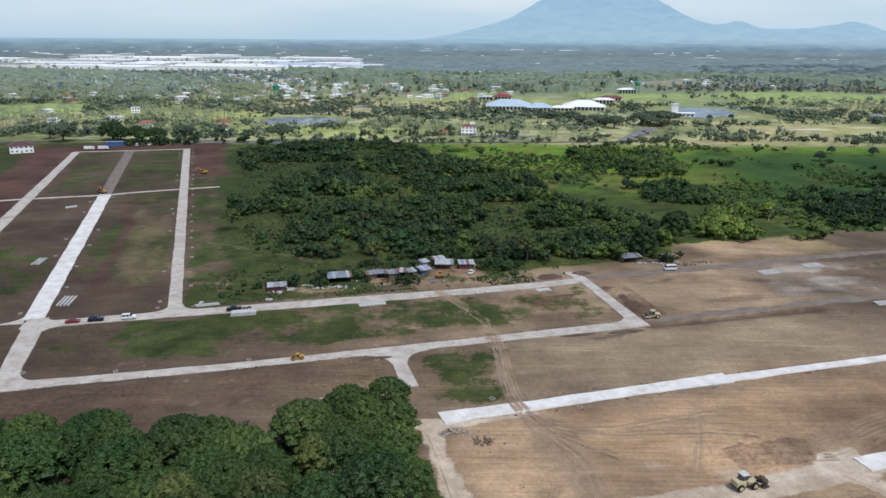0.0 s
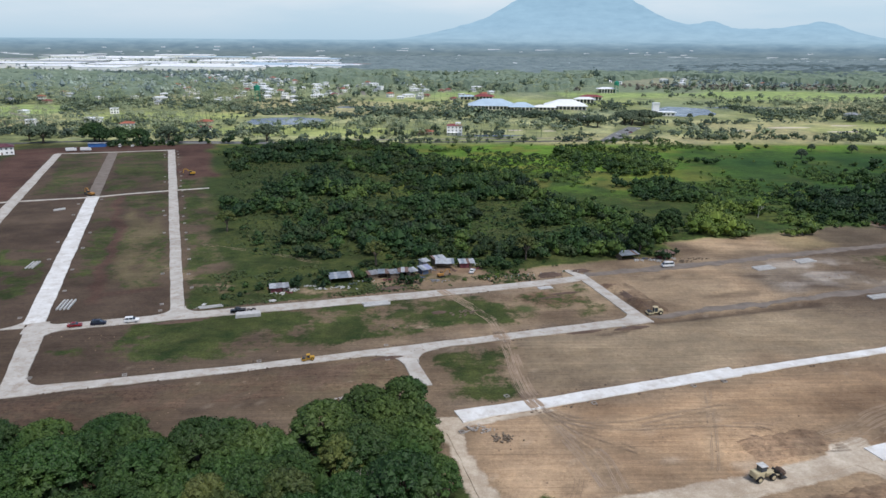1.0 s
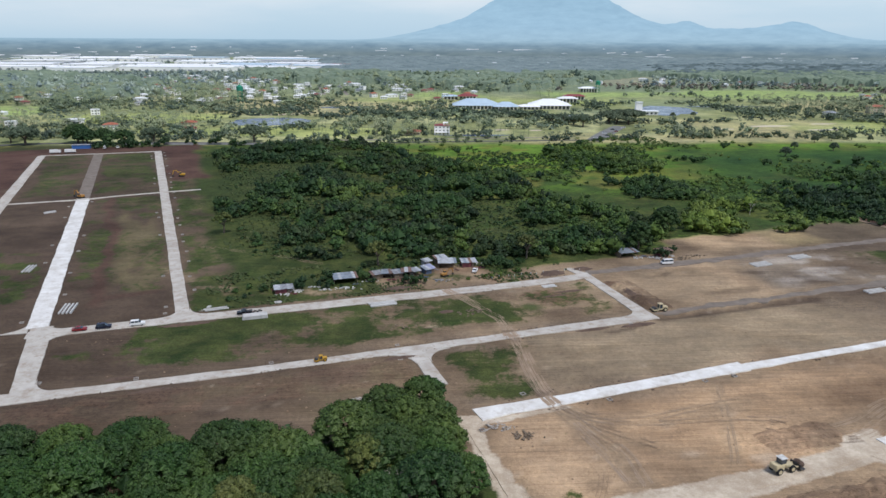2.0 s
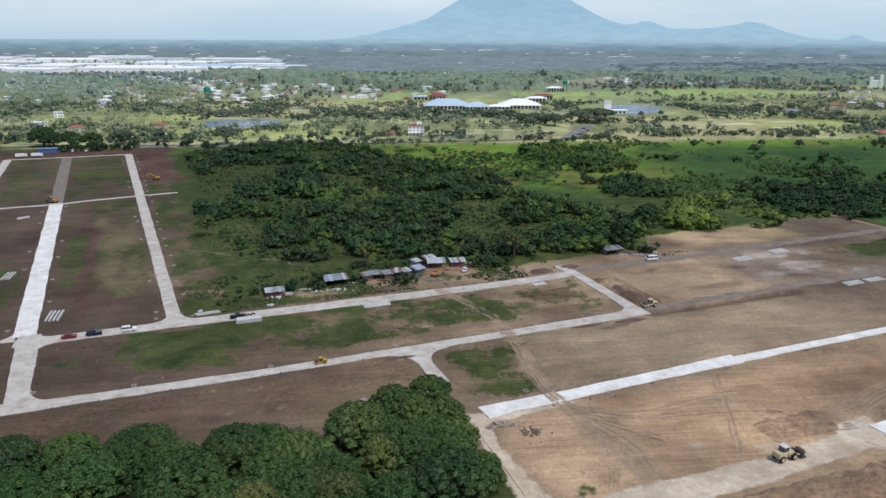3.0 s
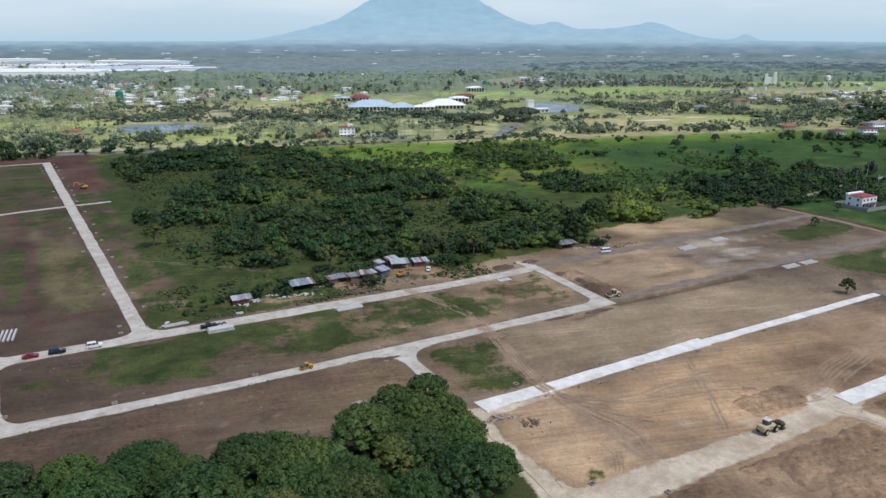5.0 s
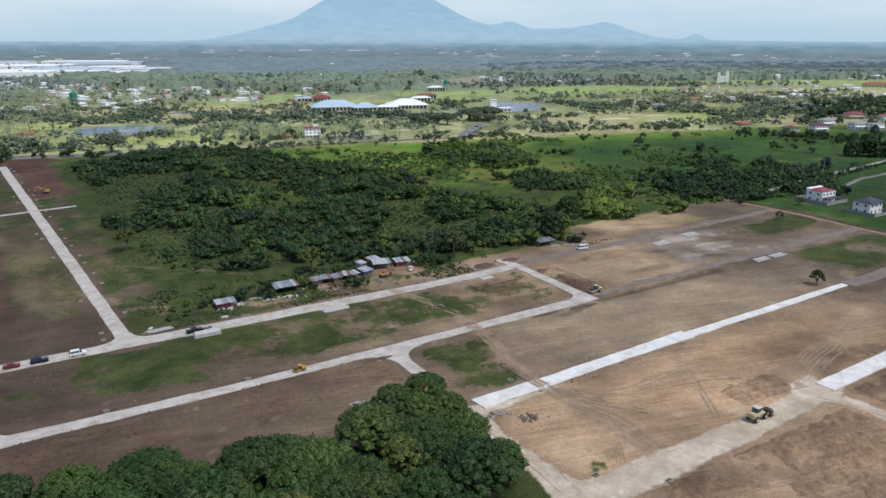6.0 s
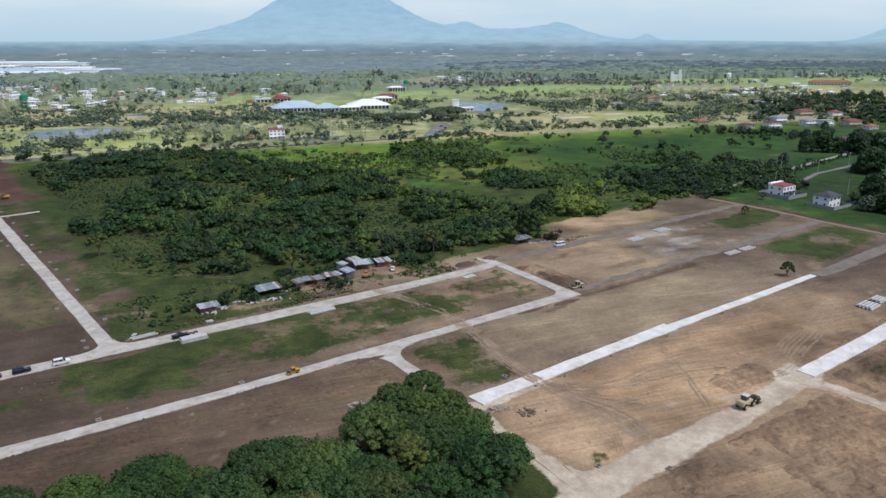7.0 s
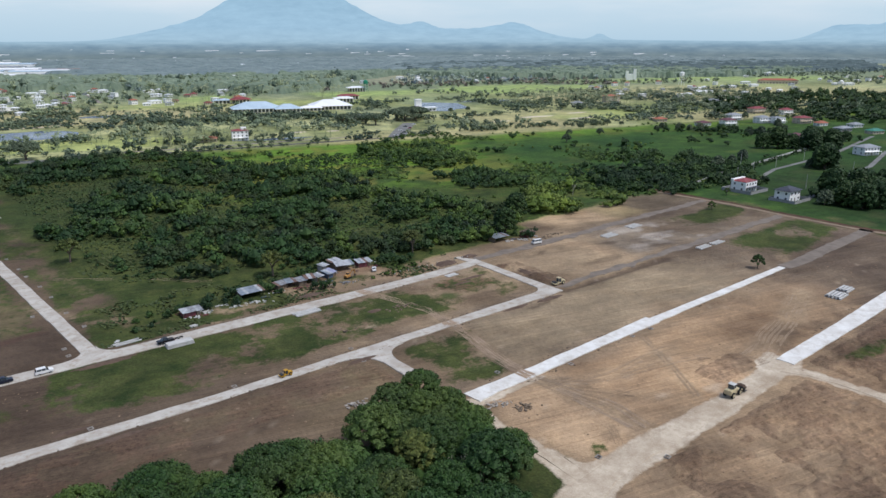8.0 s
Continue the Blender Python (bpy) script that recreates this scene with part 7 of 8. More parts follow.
for x, y in VILLAGE[VILLAGE[:, 1] >= 1700]:
    w, d, h = r.uniform(9, 18), r.uniform(7, 10), r.uniform(3.4, 6.6)
    m = pose(x, y, 0, 0, 0, r.uniform(-40, 40))
    bmesh.ops.transform(walls, matrix=m, verts=add_box(walls, -w / 2, w / 2, -d / 2, d / 2, -0.3, h))
    n = len(roofs.verts)
    add_hip(roofs, -w / 2, w / 2, -d / 2, d / 2, h, 1.6, 0.7)
    roofs.verts.ensure_lookup_table()
    bmesh.ops.transform(roofs, matrix=m, verts=roofs.verts[n:])
tagged(part("far_village", walls, wall_white), "white walls of a far village", "village", kind="stuff")
tagged(part("far_village", roofs, roof_white), "pale sheet roofs of a far village", "village", kind="stuff")


# factories with great white roofs
def factory(x, y, turn, w, d, h, roof, label):
    ob = empty("factory", pose(x, y, 0, 0, 0, turn), label, "factory", "factory park")
    part("wall", box(-w / 2, w / 2, -d / 2, d / 2, -0.3, h), wall_white, ob)
    n = max(1, int(d / 40))
    bm = bmesh.new()
    for k in range(n):
        y0, y1 = -d / 2 + k * d / n, -d / 2 + (k + 1) * d / n
        add_prism(bm, [(y0 - 0.5, h), (y1 + 0.5, h), (y1 + 0.5, h + 0.4), ((y0 + y1) / 2, h + 2.6), (y0 - 0.5, h + 0.4)], -w / 2 - 0.8, w / 2 + 0.8)
    part("roof", bm, roof, ob)
    for k in range(int(w / 24)):
        u = -w / 2 + (k + 0.5) * 24
        part("loading_door", box(u - 3, u + 3, -d / 2 - 0.1, -d / 2 + 0.05, 0, 4.5), roof_grey, ob)
    return ob


r = np.random.RandomState(55)
for y in (2080, 2210, 2350, 2500, 2660, 2840, 3040, 3260, 3500):
    x = -0.66 * y
    while x < -0.115 * y - 40:
        w, d = r.uniform(110, 330), r.uniform(80, 130)
        if r.rand() < (0.52 if y > 2150 else 0.42) and not (y < 2300 and x + w > -0.27 * y):
            factory(x + w / 2, y + r.uniform(-20, 20), r.uniform(-8, 2), w, d, r.uniform(8, 13), [roof_white, roof_white, roof_white, roof_blue, roof_grey][r.randint(5)], "far factory hall under a pale metal roof")
        x += w + r.uniform(15, 90)
factory(-640, 2190, -6, 330, 150, 11, roof_white, "broad factory hall with a long white roof")
for x, y, w, d, h in ((90, 3300, 180, 60, 9), (420, 2700, 260, 40, 8), (1650, 3050, 160, 60, 10), (1900, 2900, 70, 40, 9), (2300, 3000, 90, 40, 8)):
    factory(x, y, 4, w, d, h, roof_white, "far long hall in the wooded plain")
for x, y, w, d, h, rf in ((-330, 2120, 90, 60, 9, roof_white), (-262, 2330, 130, 70, 11, roof_white), (-420, 2210, 150, 80, 10, roof_white), (-360, 2480, 160, 80, 12, roof_white), (-205, 2480, 60, 40, 8, roof_rust), (-150, 2420, 40, 30, 7, roof_white), (-500, 2400, 170, 90, 12, roof_blue)):
    factory(x, y, -4, w, d, h, rf, "factory hall at the edge of the industrial park")
KF = simple_house(34, 20, 7, wall_white, roof_red, 3, "far school block with a red roof")
KF.matrix_basis = pose(-30, 2260, 0, 0, 0, -5)
for x, y in ((-70, 2300), (20, 2280), (-140, 2330)):
    copy_thing(KF, pose(x, y, 0, 0, 0, -5))


# ---- squatters' sheds by the wood ----
def shed(a, b, turn, w, d, h, slope, roof, wall, label, open_front=True, name="shed"):
    """A shack: posts, sheet walls, and a roof of overlapping iron sheets that slopes to the front."""
    x, y, _ = W(a, b)
    ob = empty(name, pose(x, y, 0, 0, 0, 13.5 + turn), label, "shed", "sheds by the wood")
    for px in (-w / 2 + 0.1, w / 2 - 0.1):
        for py in (-d / 2 + 0.1, d / 2 - 0.1):
            part("post", box(px - 0.07, px + 0.07, py - 0.07, py + 0.07, -0.3, h + (slope if py > 0 else 0) - 0.05), plank, ob)
    part("back_wall", box(-w / 2, w / 2, d / 2 - 0.06, d / 2 - 0.01, 0, h + slope - 0.2), wall, ob)
    part("side_wall", box(-w / 2, -w / 2 + 0.05, -d / 2 + 0.2, d / 2 - 0.2, 0, h - 0.1), wall, ob)
    if not open_front:
        part("front_wall", box(-w / 2 + 0.25, w / 2 * 0.3, -d / 2, -d / 2 + 0.05, 0, h - 0.1), wall, ob)
        part("door", box(w / 2 * 0.4, w / 2 * 0.4 + 0.9, -d / 2 - 0.03, -d / 2 + 0.03, 0, 1.9), plank, ob)
    r = np.random.RandomState(int(abs(a * 7 + b)))
    n = max(3, int(w / 0.95))
    for k in range(n):
        u0, u1 = -w / 2 - 0.3 + k * (w + 0.6) / n, -w / 2 - 0.3 + (k + 1) * (w + 0.6) / n + 0.08
        lift = 0.03 * (k % 2) + r.uniform(0, 0.06)
        bm = bmesh.new()
        y0, y1 = -d / 2 - 0.5 - r.uniform(0, 0.3), d / 2 + 0.3
        zf, zb = h + lift, h + slope + lift
        add_prism(bm, [(y0, zf), (y1, zb), (y1, zb + 0.04), (y0, zf + 0.04)], u0, u1)
        part("roof_sheet", bm, roof if r.rand() < 0.5 else [tin, tin_pale, tin_blue, tin_rust, tin_pale][r.randint(5)], ob)
    return ob


def at_ab(x, y):
    return ab(x, y)


for x, y, tr, w, d, h, sl, rf, wl, lab, op in (
        (-62.5, 250.5, 0, 7.0, 4.5, 2.2, 0.7, tin, cloth_maroon, "shack with maroon sheeting under rusty iron", False),
        (-40.5, 261.5, 0, 9.5, 6.0, 2.5, 1.1, tin_blue, plank, "open shed with a bluish iron roof", True),
        (-28.6, 265.2, 5, 4.2, 4.2, 2.3, 0.8, tin, plank, "low shack under grey iron sheets", False),
        (-24.4, 266.2, -5, 3.8, 4.8, 2.5, 0.6, tin_blue, tin_rust, "lean-to with bluish patched roof", True),
        (-20.4, 266.4, 4, 3.6, 4.2, 2.3, 0.9, tin, plank, "low shack with patched iron roof", False),
        (-16.6, 267.8, -7, 3.8, 5.0, 2.6, 0.7, tin_rust, plank, "shack with patched rusty roof", True),
        (-13.0, 268.4, 9, 3.4, 4.0, 2.4, 0.8, tin, wall_grey, "small shack with a pale sheet roof", True),
        (-7.8, 271.0, 10, 4.6, 4.4, 2.4, 1.2, tin_lilac, cloth_blue, "shack under a blue-grey iron roof", False),
        (-8.0, 279.0, 12, 3.4, 3.4, 3.0, 0.8, tin, wall_grey, "small tall shack with a pale roof", False),
        (0.5, 278.0, -8, 7.6, 5.4, 2.8, 1.3, tin_pale, plank, "larger hut with whitish iron roof", True),
        (-2.0, 283.5, 6, 5.4, 4.2, 2.8, 1.0, tin_pale, plank, "hut behind with pale roof", False),
        (9.6, 279.5, -5, 6.4, 5.0, 2.4, 0.9, tin_rust, cloth_maroon, "red-brown roofed hut beside a parked car", False),
        (80.5, 290.0, 0, 9.0, 5.5, 2.6, 0.9, tin_blue, plank, "dark shed with bluish iron roof under trees", True),
        (97.5, 291.5, 5, 7.0, 5.0, 2.4, 0.8, tin_rust, cloth_maroon, "brown-roofed hut by the gravel street", False)):
    a, b = at_ab(x, y)
    shed(a, b, tr * 1.6, w * 0.94, d * 0.9, h - 0.35, sl * 0.5, rf, wl, lab, op)


def heap(x, y, rx, ry, n, mat, seed, label, name="scrap_pile", size=(0.3, 1.2)):
    """Loose boards, sheets and blocks thrown together: one pile of pieces."""
    r = np.random.RandomState(seed)
    ob = empty(name, pose(x, y, 0), label, "pile")
    for _ in range(n):
        px, py = r.normal(0, rx / 2), r.normal(0, ry / 2)
        l, w, h = r.uniform(*size), r.uniform(size[0] * 0.5, size[1] * 0.5), r.uniform(0.05, 0.35)
        piece = part("piece", box(-l / 2, l / 2, -w / 2, w / 2, -0.03, h), mat, ob)
        piece.matrix_basis = pose(px, py, max(0, 0.5 - math.hypot(px / rx, py / ry) * 0.5) * r.rand() - 0.04, r.uniform(-15, 15), r.uniform(-15, 15), r.uniform(0, 180))
    return ob


for i, (x, y, rx, ry, n, mat, lab) in enumerate(((-57.5, 251, 3, 2, 26, scrap_pale, "pale household scrap beside a shack"), (-62, 247, 3, 1.2, 16, scrap_pale, "pale rubbish scattered on grass"), (-40, 253.5, 5, 1.5, 30, scrap_pale, "drying washing and pale scrap"),
        (-47, 252, 2, 1, 10, scrap_pale, "pale sacks on the grass"), (-13, 259.5, 4, 1.5, 26, plank, "heap of old grey timber"), (-4, 261, 4, 1.5, 26, tin, "scrap iron by the yard"), (-24, 271, 5, 2, 24, tin_rust, "rusty scrap iron behind sheds"),
        (6, 279, 2, 2, 16, plank, "timber scraps beside a hut"), (92, 286, 5, 2, 30, scrap_pale, "pale scrap under the trees"), (103, 285, 5, 2, 26, plank, "heap of cut brushwood"), (112, 288, 6, 2, 30, plank, "long heap of dry brush"),
        (-20, 213, 6, 3, 10, plank, "dry weeds and sticks"), (6, 227, 5, 3, 34, plank, "grey brushwood in the grass"), (4, 150.5, 4, 2, 30, dead_wood, "pile of bleached branches"), (9.5, 146.5, 4, 2, 34, plank, "heap of cut logs"),
        (-29, 166, 4, 1.5, 30, dead_wood, "bleached brushwood by the grove"), (-86, 236, 1, 1, 6, scrap_pale, "pale rubble at the verge"),
        (-30, 262.5, 3, 1.2, 16, plank, "planks leaning by a shack"), (-18, 264, 5, 0.8, 20, tin_rust, "scrap and tools before the sheds"), (-33, 269, 3, 1.5, 14, tin, "loose iron sheets on the ground"), (-11, 265, 2.5, 1, 12, cloth_blue, "faded tarpaulins and drums"), (14, 276, 2, 1.5, 10, cloth_maroon, "reddish sheeting beside the hut"),
        (-52, 255, 3, 1, 10, scrap_pale, "washing and white sacks by the shed"), (-8, 275.5, 2, 1, 12, plank, "firewood stack by the hut"), (-66, 253, 1.5, 1, 8, cloth_maroon, "maroon cloth beside the shack"))):
    heap(x, y, rx, ry, n, mat, 800 + i, lab)


for i, (x, y, rx, ry, n, mat, lab) in enumerate(((-31, 260.5, 2.5, 1, 14, scrap_pale, "white sacks and basins before a shack"), (-21, 262, 4, 0.8, 16, cloth_maroon, "faded washing hung before the sheds"), (-14.5, 263.5, 2, 0.8, 12, scrap_pale, "pale drums and buckets"), (-4.5, 274, 2, 1, 14, tin, "bent iron sheets by the hut"),
        (4, 273.5, 2, 1, 12, tin_rust, "rusty machine parts in the yard"), (13, 283, 3, 1.5, 16, scrap_pale, "pale household things behind the hut"), (-36, 258, 2, 1, 10, cloth_blue, "blue drums beside the open shed"), (-58, 248.2, 1.5, 0.8, 10, cloth_maroon, "red cloth drying on the grass"),
        (84, 286.5, 3, 1.2, 18, scrap_pale, "pale rubbish before the dark shed"), (88, 289, 2, 1, 12, cloth_blue, "blue sheeting under the trees"), (101, 289, 2, 1, 12, scrap_pale, "white scrap beside the hut"))):
    heap(x, y, rx, ry, n, mat, 870 + i, lab, size=(0.3, 1.0))
near_huts = np.array([(-33, 263.5), (-35, 267), (-45, 266), (-47, 262), (-46, 257), (-20, 272), (-24, 273), (-14, 274), (-17, 258.5), (-14, 257.5), (-11, 258), (15, 284), (18, 282), (20, 279), (23, 281), (17, 277), (6, 285), (-3, 288), (-9, 284), (-13, 281), (-66, 256), (-56, 255), (-70, 252), (86, 293), (92, 294), (76, 292), (103, 294), (95, 287), (27, 277), (31, 279), (24, 275)], float)
bushes("yard_shrubs", near_huts, 1.2, 3.0, 6, 40, 0.36, leaf_wood, "dark bananas and bushes crowding round the sheds", "shrubs", 890, 1.1, 0.7, 0.2, 0.9)


def soil_heap(x, y, rx, ry, h, seed, label="heap of dug reddish soil", mat=None):
    n = 26
    u, v = np.meshgrid(np.linspace(-1, 1, n), np.linspace(-1, 1, n))
    d = np.hypot(u, v) * (0.72 + 0.75 * field(np.arctan2(v, u) * 3 + 20, u * 0 + seed, 1.1, seed + 40, 3))
    z = h * np.clip(1 - d ** 1.6, -0.15, 1) * (0.55 + 0.9 * field(u * 6 + seed, v * 6, 2.2, seed, 4)) - 0.05
    k = np.arange(n * n).reshape(n, n)
    q = np.stack([k[:-1, :-1], k[:-1, 1:], k[1:, 1:], k[1:, :-1]], -1).reshape(-1, 4)
    keep = (d < 1.05).ravel()
    q = q[keep[q].all(1)]
    ob = mesh_object("earth_mound", np.stack([u * rx, v * ry, z], -1).reshape(-1, 3), q, mat or dirt_heap, True)
    ob.matrix_world = pose(x, y, 0, 0, 0, 13.5)
    return tagged(ob, label, "mound")


for i, (a, b, rx, ry, h) in enumerate(((-36, 235.2, 9, 1.6, 0.7), (26, 190.3, 6, 1.3, 0.6), (121.5, 219, 3, 10, 1.5), (122, 208, 3.4, 5, 1.4), (108, 192.6, 8, 1.4, 0.7), (91, 193.4, 7, 1.0, 0.5),
        (-43, 189.5, 6, 1.4, 0.5), (-52, 199.5, 5, 1.0, 0.5), (104, 250, 6, 3.5, 1.1), (118, 252, 5, 2.5, 0.9),
        (40, 250, 6, 2.5, 0.7), (101, 229, 7, 1.0, 0.35), (93, 226, 5, 0.9, 0.35), (50, 222, 3, 1.5, 0.5))):
    x, y, _ = W(a, b)
    soil_heap(x, y, rx, ry, h, 850 + i)


# ---- precast concrete ----
def beam_stack(a, b, turn, count, length, label, gap=1.25, tall=0.5, two=False):
    """Precast beams laid side by side on the ground."""
    x, y, _ = W(a, b)
    ob = empty("concrete_beam_stack", pose(x, y, 0, 0, 0, 13.5 + turn), label, "concrete beams", "precast concrete")
    r = np.random.RandomState(int(abs(a * 3 + b)))
    for k in range(count):
        u, s = (k - (count - 1) / 2) * gap, r.uniform(-0.4, 0.4)
        bm = box(-length / 2 + s, length / 2 + s, u - 0.3, u + 0.3, -0.05, tall + r.uniform(-0.06, 0.06), 0.04)
        part("beam", bm, concrete_block, ob)
    if two:
        for k in range(count - 1):
            u = (k - (count - 2) / 2) * gap
            part("beam", box(-length / 2 + 0.5, length / 2 - 0.5, u - gap * 0.36, u + gap * 0.36, tall + 0.07, tall * 2, 0.04), concrete_block, ob)
    return ob


beam_stack(-75.6, 261.5, 86, 4, 9.5, "four white precast beams laid side by side")
beam_stack(-99.2, 314.5, 84, 3, 9.0, "three white precast beams on the soil")
beam_stack(-112, 420, 30, 3, 6.0, "loose white precast beams on soil")
beam_stack(194.5, 236.2, 3, 4, 9.0, "white precast beams on grey gravel")
beam_stack(218.5, 240.3, 3, 4, 9.0, "white precast beams on gravel")
beam_stack(213, 196.3, 2, 3, 9.0, "pale precast beams in a row")
beam_stack(224.5, 196.6, 2, 3, 9.0, "pale precast beams end to end")
beam_stack(194, 128.8, 4, 5, 8.0, "stacked white precast beams", two=True)
beam_stack(203.5, 129.8, 4, 4, 7.0, "stacked white precast beams, shorter pile", two=True)
beam_stack(-26.5, 246.8, 4, 2, 8.0, "white timber-like beams beside the street", 1.3, 0.4)
beam_stack(-5, 247.3, 8, 2, 2.4, "short white beams on the verge", 0.8, 0.4)
beam_stack(30.5, 235.4, 2, 5, 9.5, "flat concrete slabs piled on the verge", 0.8, 0.35)
beam_stack(96, 236.3, 2, 4, 5.5, "thin concrete slabs on the verge", 0.7, 0.2)
SL = empty("concrete_wall_panel", pose(*W(-13.8, 235.2), 0, 0, 0), "grey precast wall panels stacked by the street", "concrete panel", "precast concrete")
SL.matrix_world = pose(*W(-13.8, 235.2)[:2], 0, 0, 0, 13.5)
for k in range(3):
    part("panel", box(-4.2 + 0.15 * k, 4.2 - 0.1 * k, -1.6, 1.6, -0.05 + k * 0.4, 0.33 + k * 0.4, 0.04), concrete_block, SL)


inlet_grey = surface("weathered_inlet_concrete", (0.36, 0.34, 0.31), (0.24, 0.22, 0.195), 0.8, 4.0, 0.9)


def inlet_model():
    ob = empty("drain_inlet", Matrix.Identity(4), "square concrete drain inlet box at the verge", "drain inlet", "drain inlets")
    bm = bmesh.new()
    for x0, x1, y0, y1 in ((-0.65, 0.65, -0.65, -0.5), (-0.65, 0.65, 0.5, 0.65), (-0.65, -0.5, -0.49, 0.49), (0.5, 0.65, -0.49, 0.49)):
        add_box(bm, x0, x1, y0, y1, -0.4, 0.35)
    part("rim", bm, inlet_grey, ob)
    part("pit", box(-0.5, 0.5, -0.5, 0.5, -0.4, 0.05), dirt_heap, ob)
    return ob


INLET = inlet_model()
SPOTS = [(-47.5, 198.2), (-11.5, 197.8), (26.8, 199.6), (25.8, 189.6), (64, 193.5), (106, 193.6), (72.5, 150.2), (104, 152), (114, 152.2), (52, 159.5), (34.8, 145.4), (41.5, 113.2), (54, 103.5), (117, 232), (-32, 246.8), (-43, 247.5), (-87.5, 252), (-72.5, 202.5)]
SPOTS += [(west(-37.7, b) + s, b + 2 * s) for b in range(262, 630, 17) for s in ((-4.2, 4.4) if b % 3 else (4.2,))] + [(west(-82.6, b) + s, b + s) for b in range(275, 450, 27) for s in (-5.2, 5.2)]
r = np.random.RandomState(81)
SPOTS = [(a + r.uniform(-0.5, 0.5), b + r.uniform(-3, 3) * (b > 262)) for a, b in SPOTS if b < 262 or r.rand() < 0.62]
for i, (a, b) in enumerate(SPOTS):
    m = pose(*W(a, b)[:2], r.uniform(-0.22, 0.0), 0, 0, 13.5 + r.uniform(-12, 12))
    if i == 0:
        INLET.matrix_basis = m
    else:
        copy_thing(INLET, m)
POST = part("marker_post", box(-0.1, 0.1, -0.1, 0.1, -0.2, 0.9, 0.02), scrap_pale)
tagged(POST, "short white marker post on the verge", "post", "marker posts")
for i in range(13):
    m = pose(*W(78 + i * 3.2 + (i % 3) * 0.5, 250.5 + (i * 5) % 3 * 0.8)[:2], 0)
    if i == 0:
        POST.matrix_basis = m
    else:
        copy_thing(POST, m)


# ---- utility poles along the lanes by the houses ----
def utility_pole():
    ob = empty("utility_pole", Matrix.Identity(4), "pale concrete utility pole with a crossarm", "pole", "utility poles")
    bm = bmesh.new()
    add_tube(bm, (0, 0, -0.3), (0, 0, 9.5), 0.17, 0.11, 8)
    part("pole", bm, concrete_block, ob)
    part("crossarm", box(-0.9, 0.9, -0.06, 0.06, 8.7, 8.85), plank, ob)
    for u in (-0.75, 0.0, 0.75):
        bm = bmesh.new()
        add_tube(bm, (u, 0, 8.85), (u, 0, 9.05), 0.05, 0.04, 6)
        part("insulator", bm, wall_white, ob)
    return ob


POLE = utility_pole()
for i, (x, y) in enumerate(((297, 352), (327, 366), (357, 373), (413, 395), (318, 315), (390, 336), (352, 401))):
    m = pose(x, y, 0, 0, 0, 25 + i * 3)
    if i == 0:
        POLE.matrix_basis = m
    else:
        copy_thing(POLE, m)

# ---- vehicles and machines: modelled along +y, front at +y ----
def wheel(parent, x, y, r, w, rim=chrome, name="wheel"):
    ob = empty(name, Matrix.Identity(4), "", "")
    ob.parent = parent
    bm = bmesh.new()
    add_tube(bm, (x - w / 2, y, r), (x + w / 2, y, r), r, r, 16)
    bmesh.ops.bevel(bm, geom=[e for e in bm.edges if len(e.link_faces) == 2 and e.calc_face_angle(0) > 1.2], offset=r * 0.15, segments=2, affect="EDGES")
    part("tyre", bm, rubber, ob)
    bm = bmesh.new()
    add_tube(bm, (x - w / 2 - 0.02, y, r), (x + w / 2 + 0.02, y, r), r * 0.55, r * 0.55, 12)
    part("rim", bm, rim, ob)
    return ob


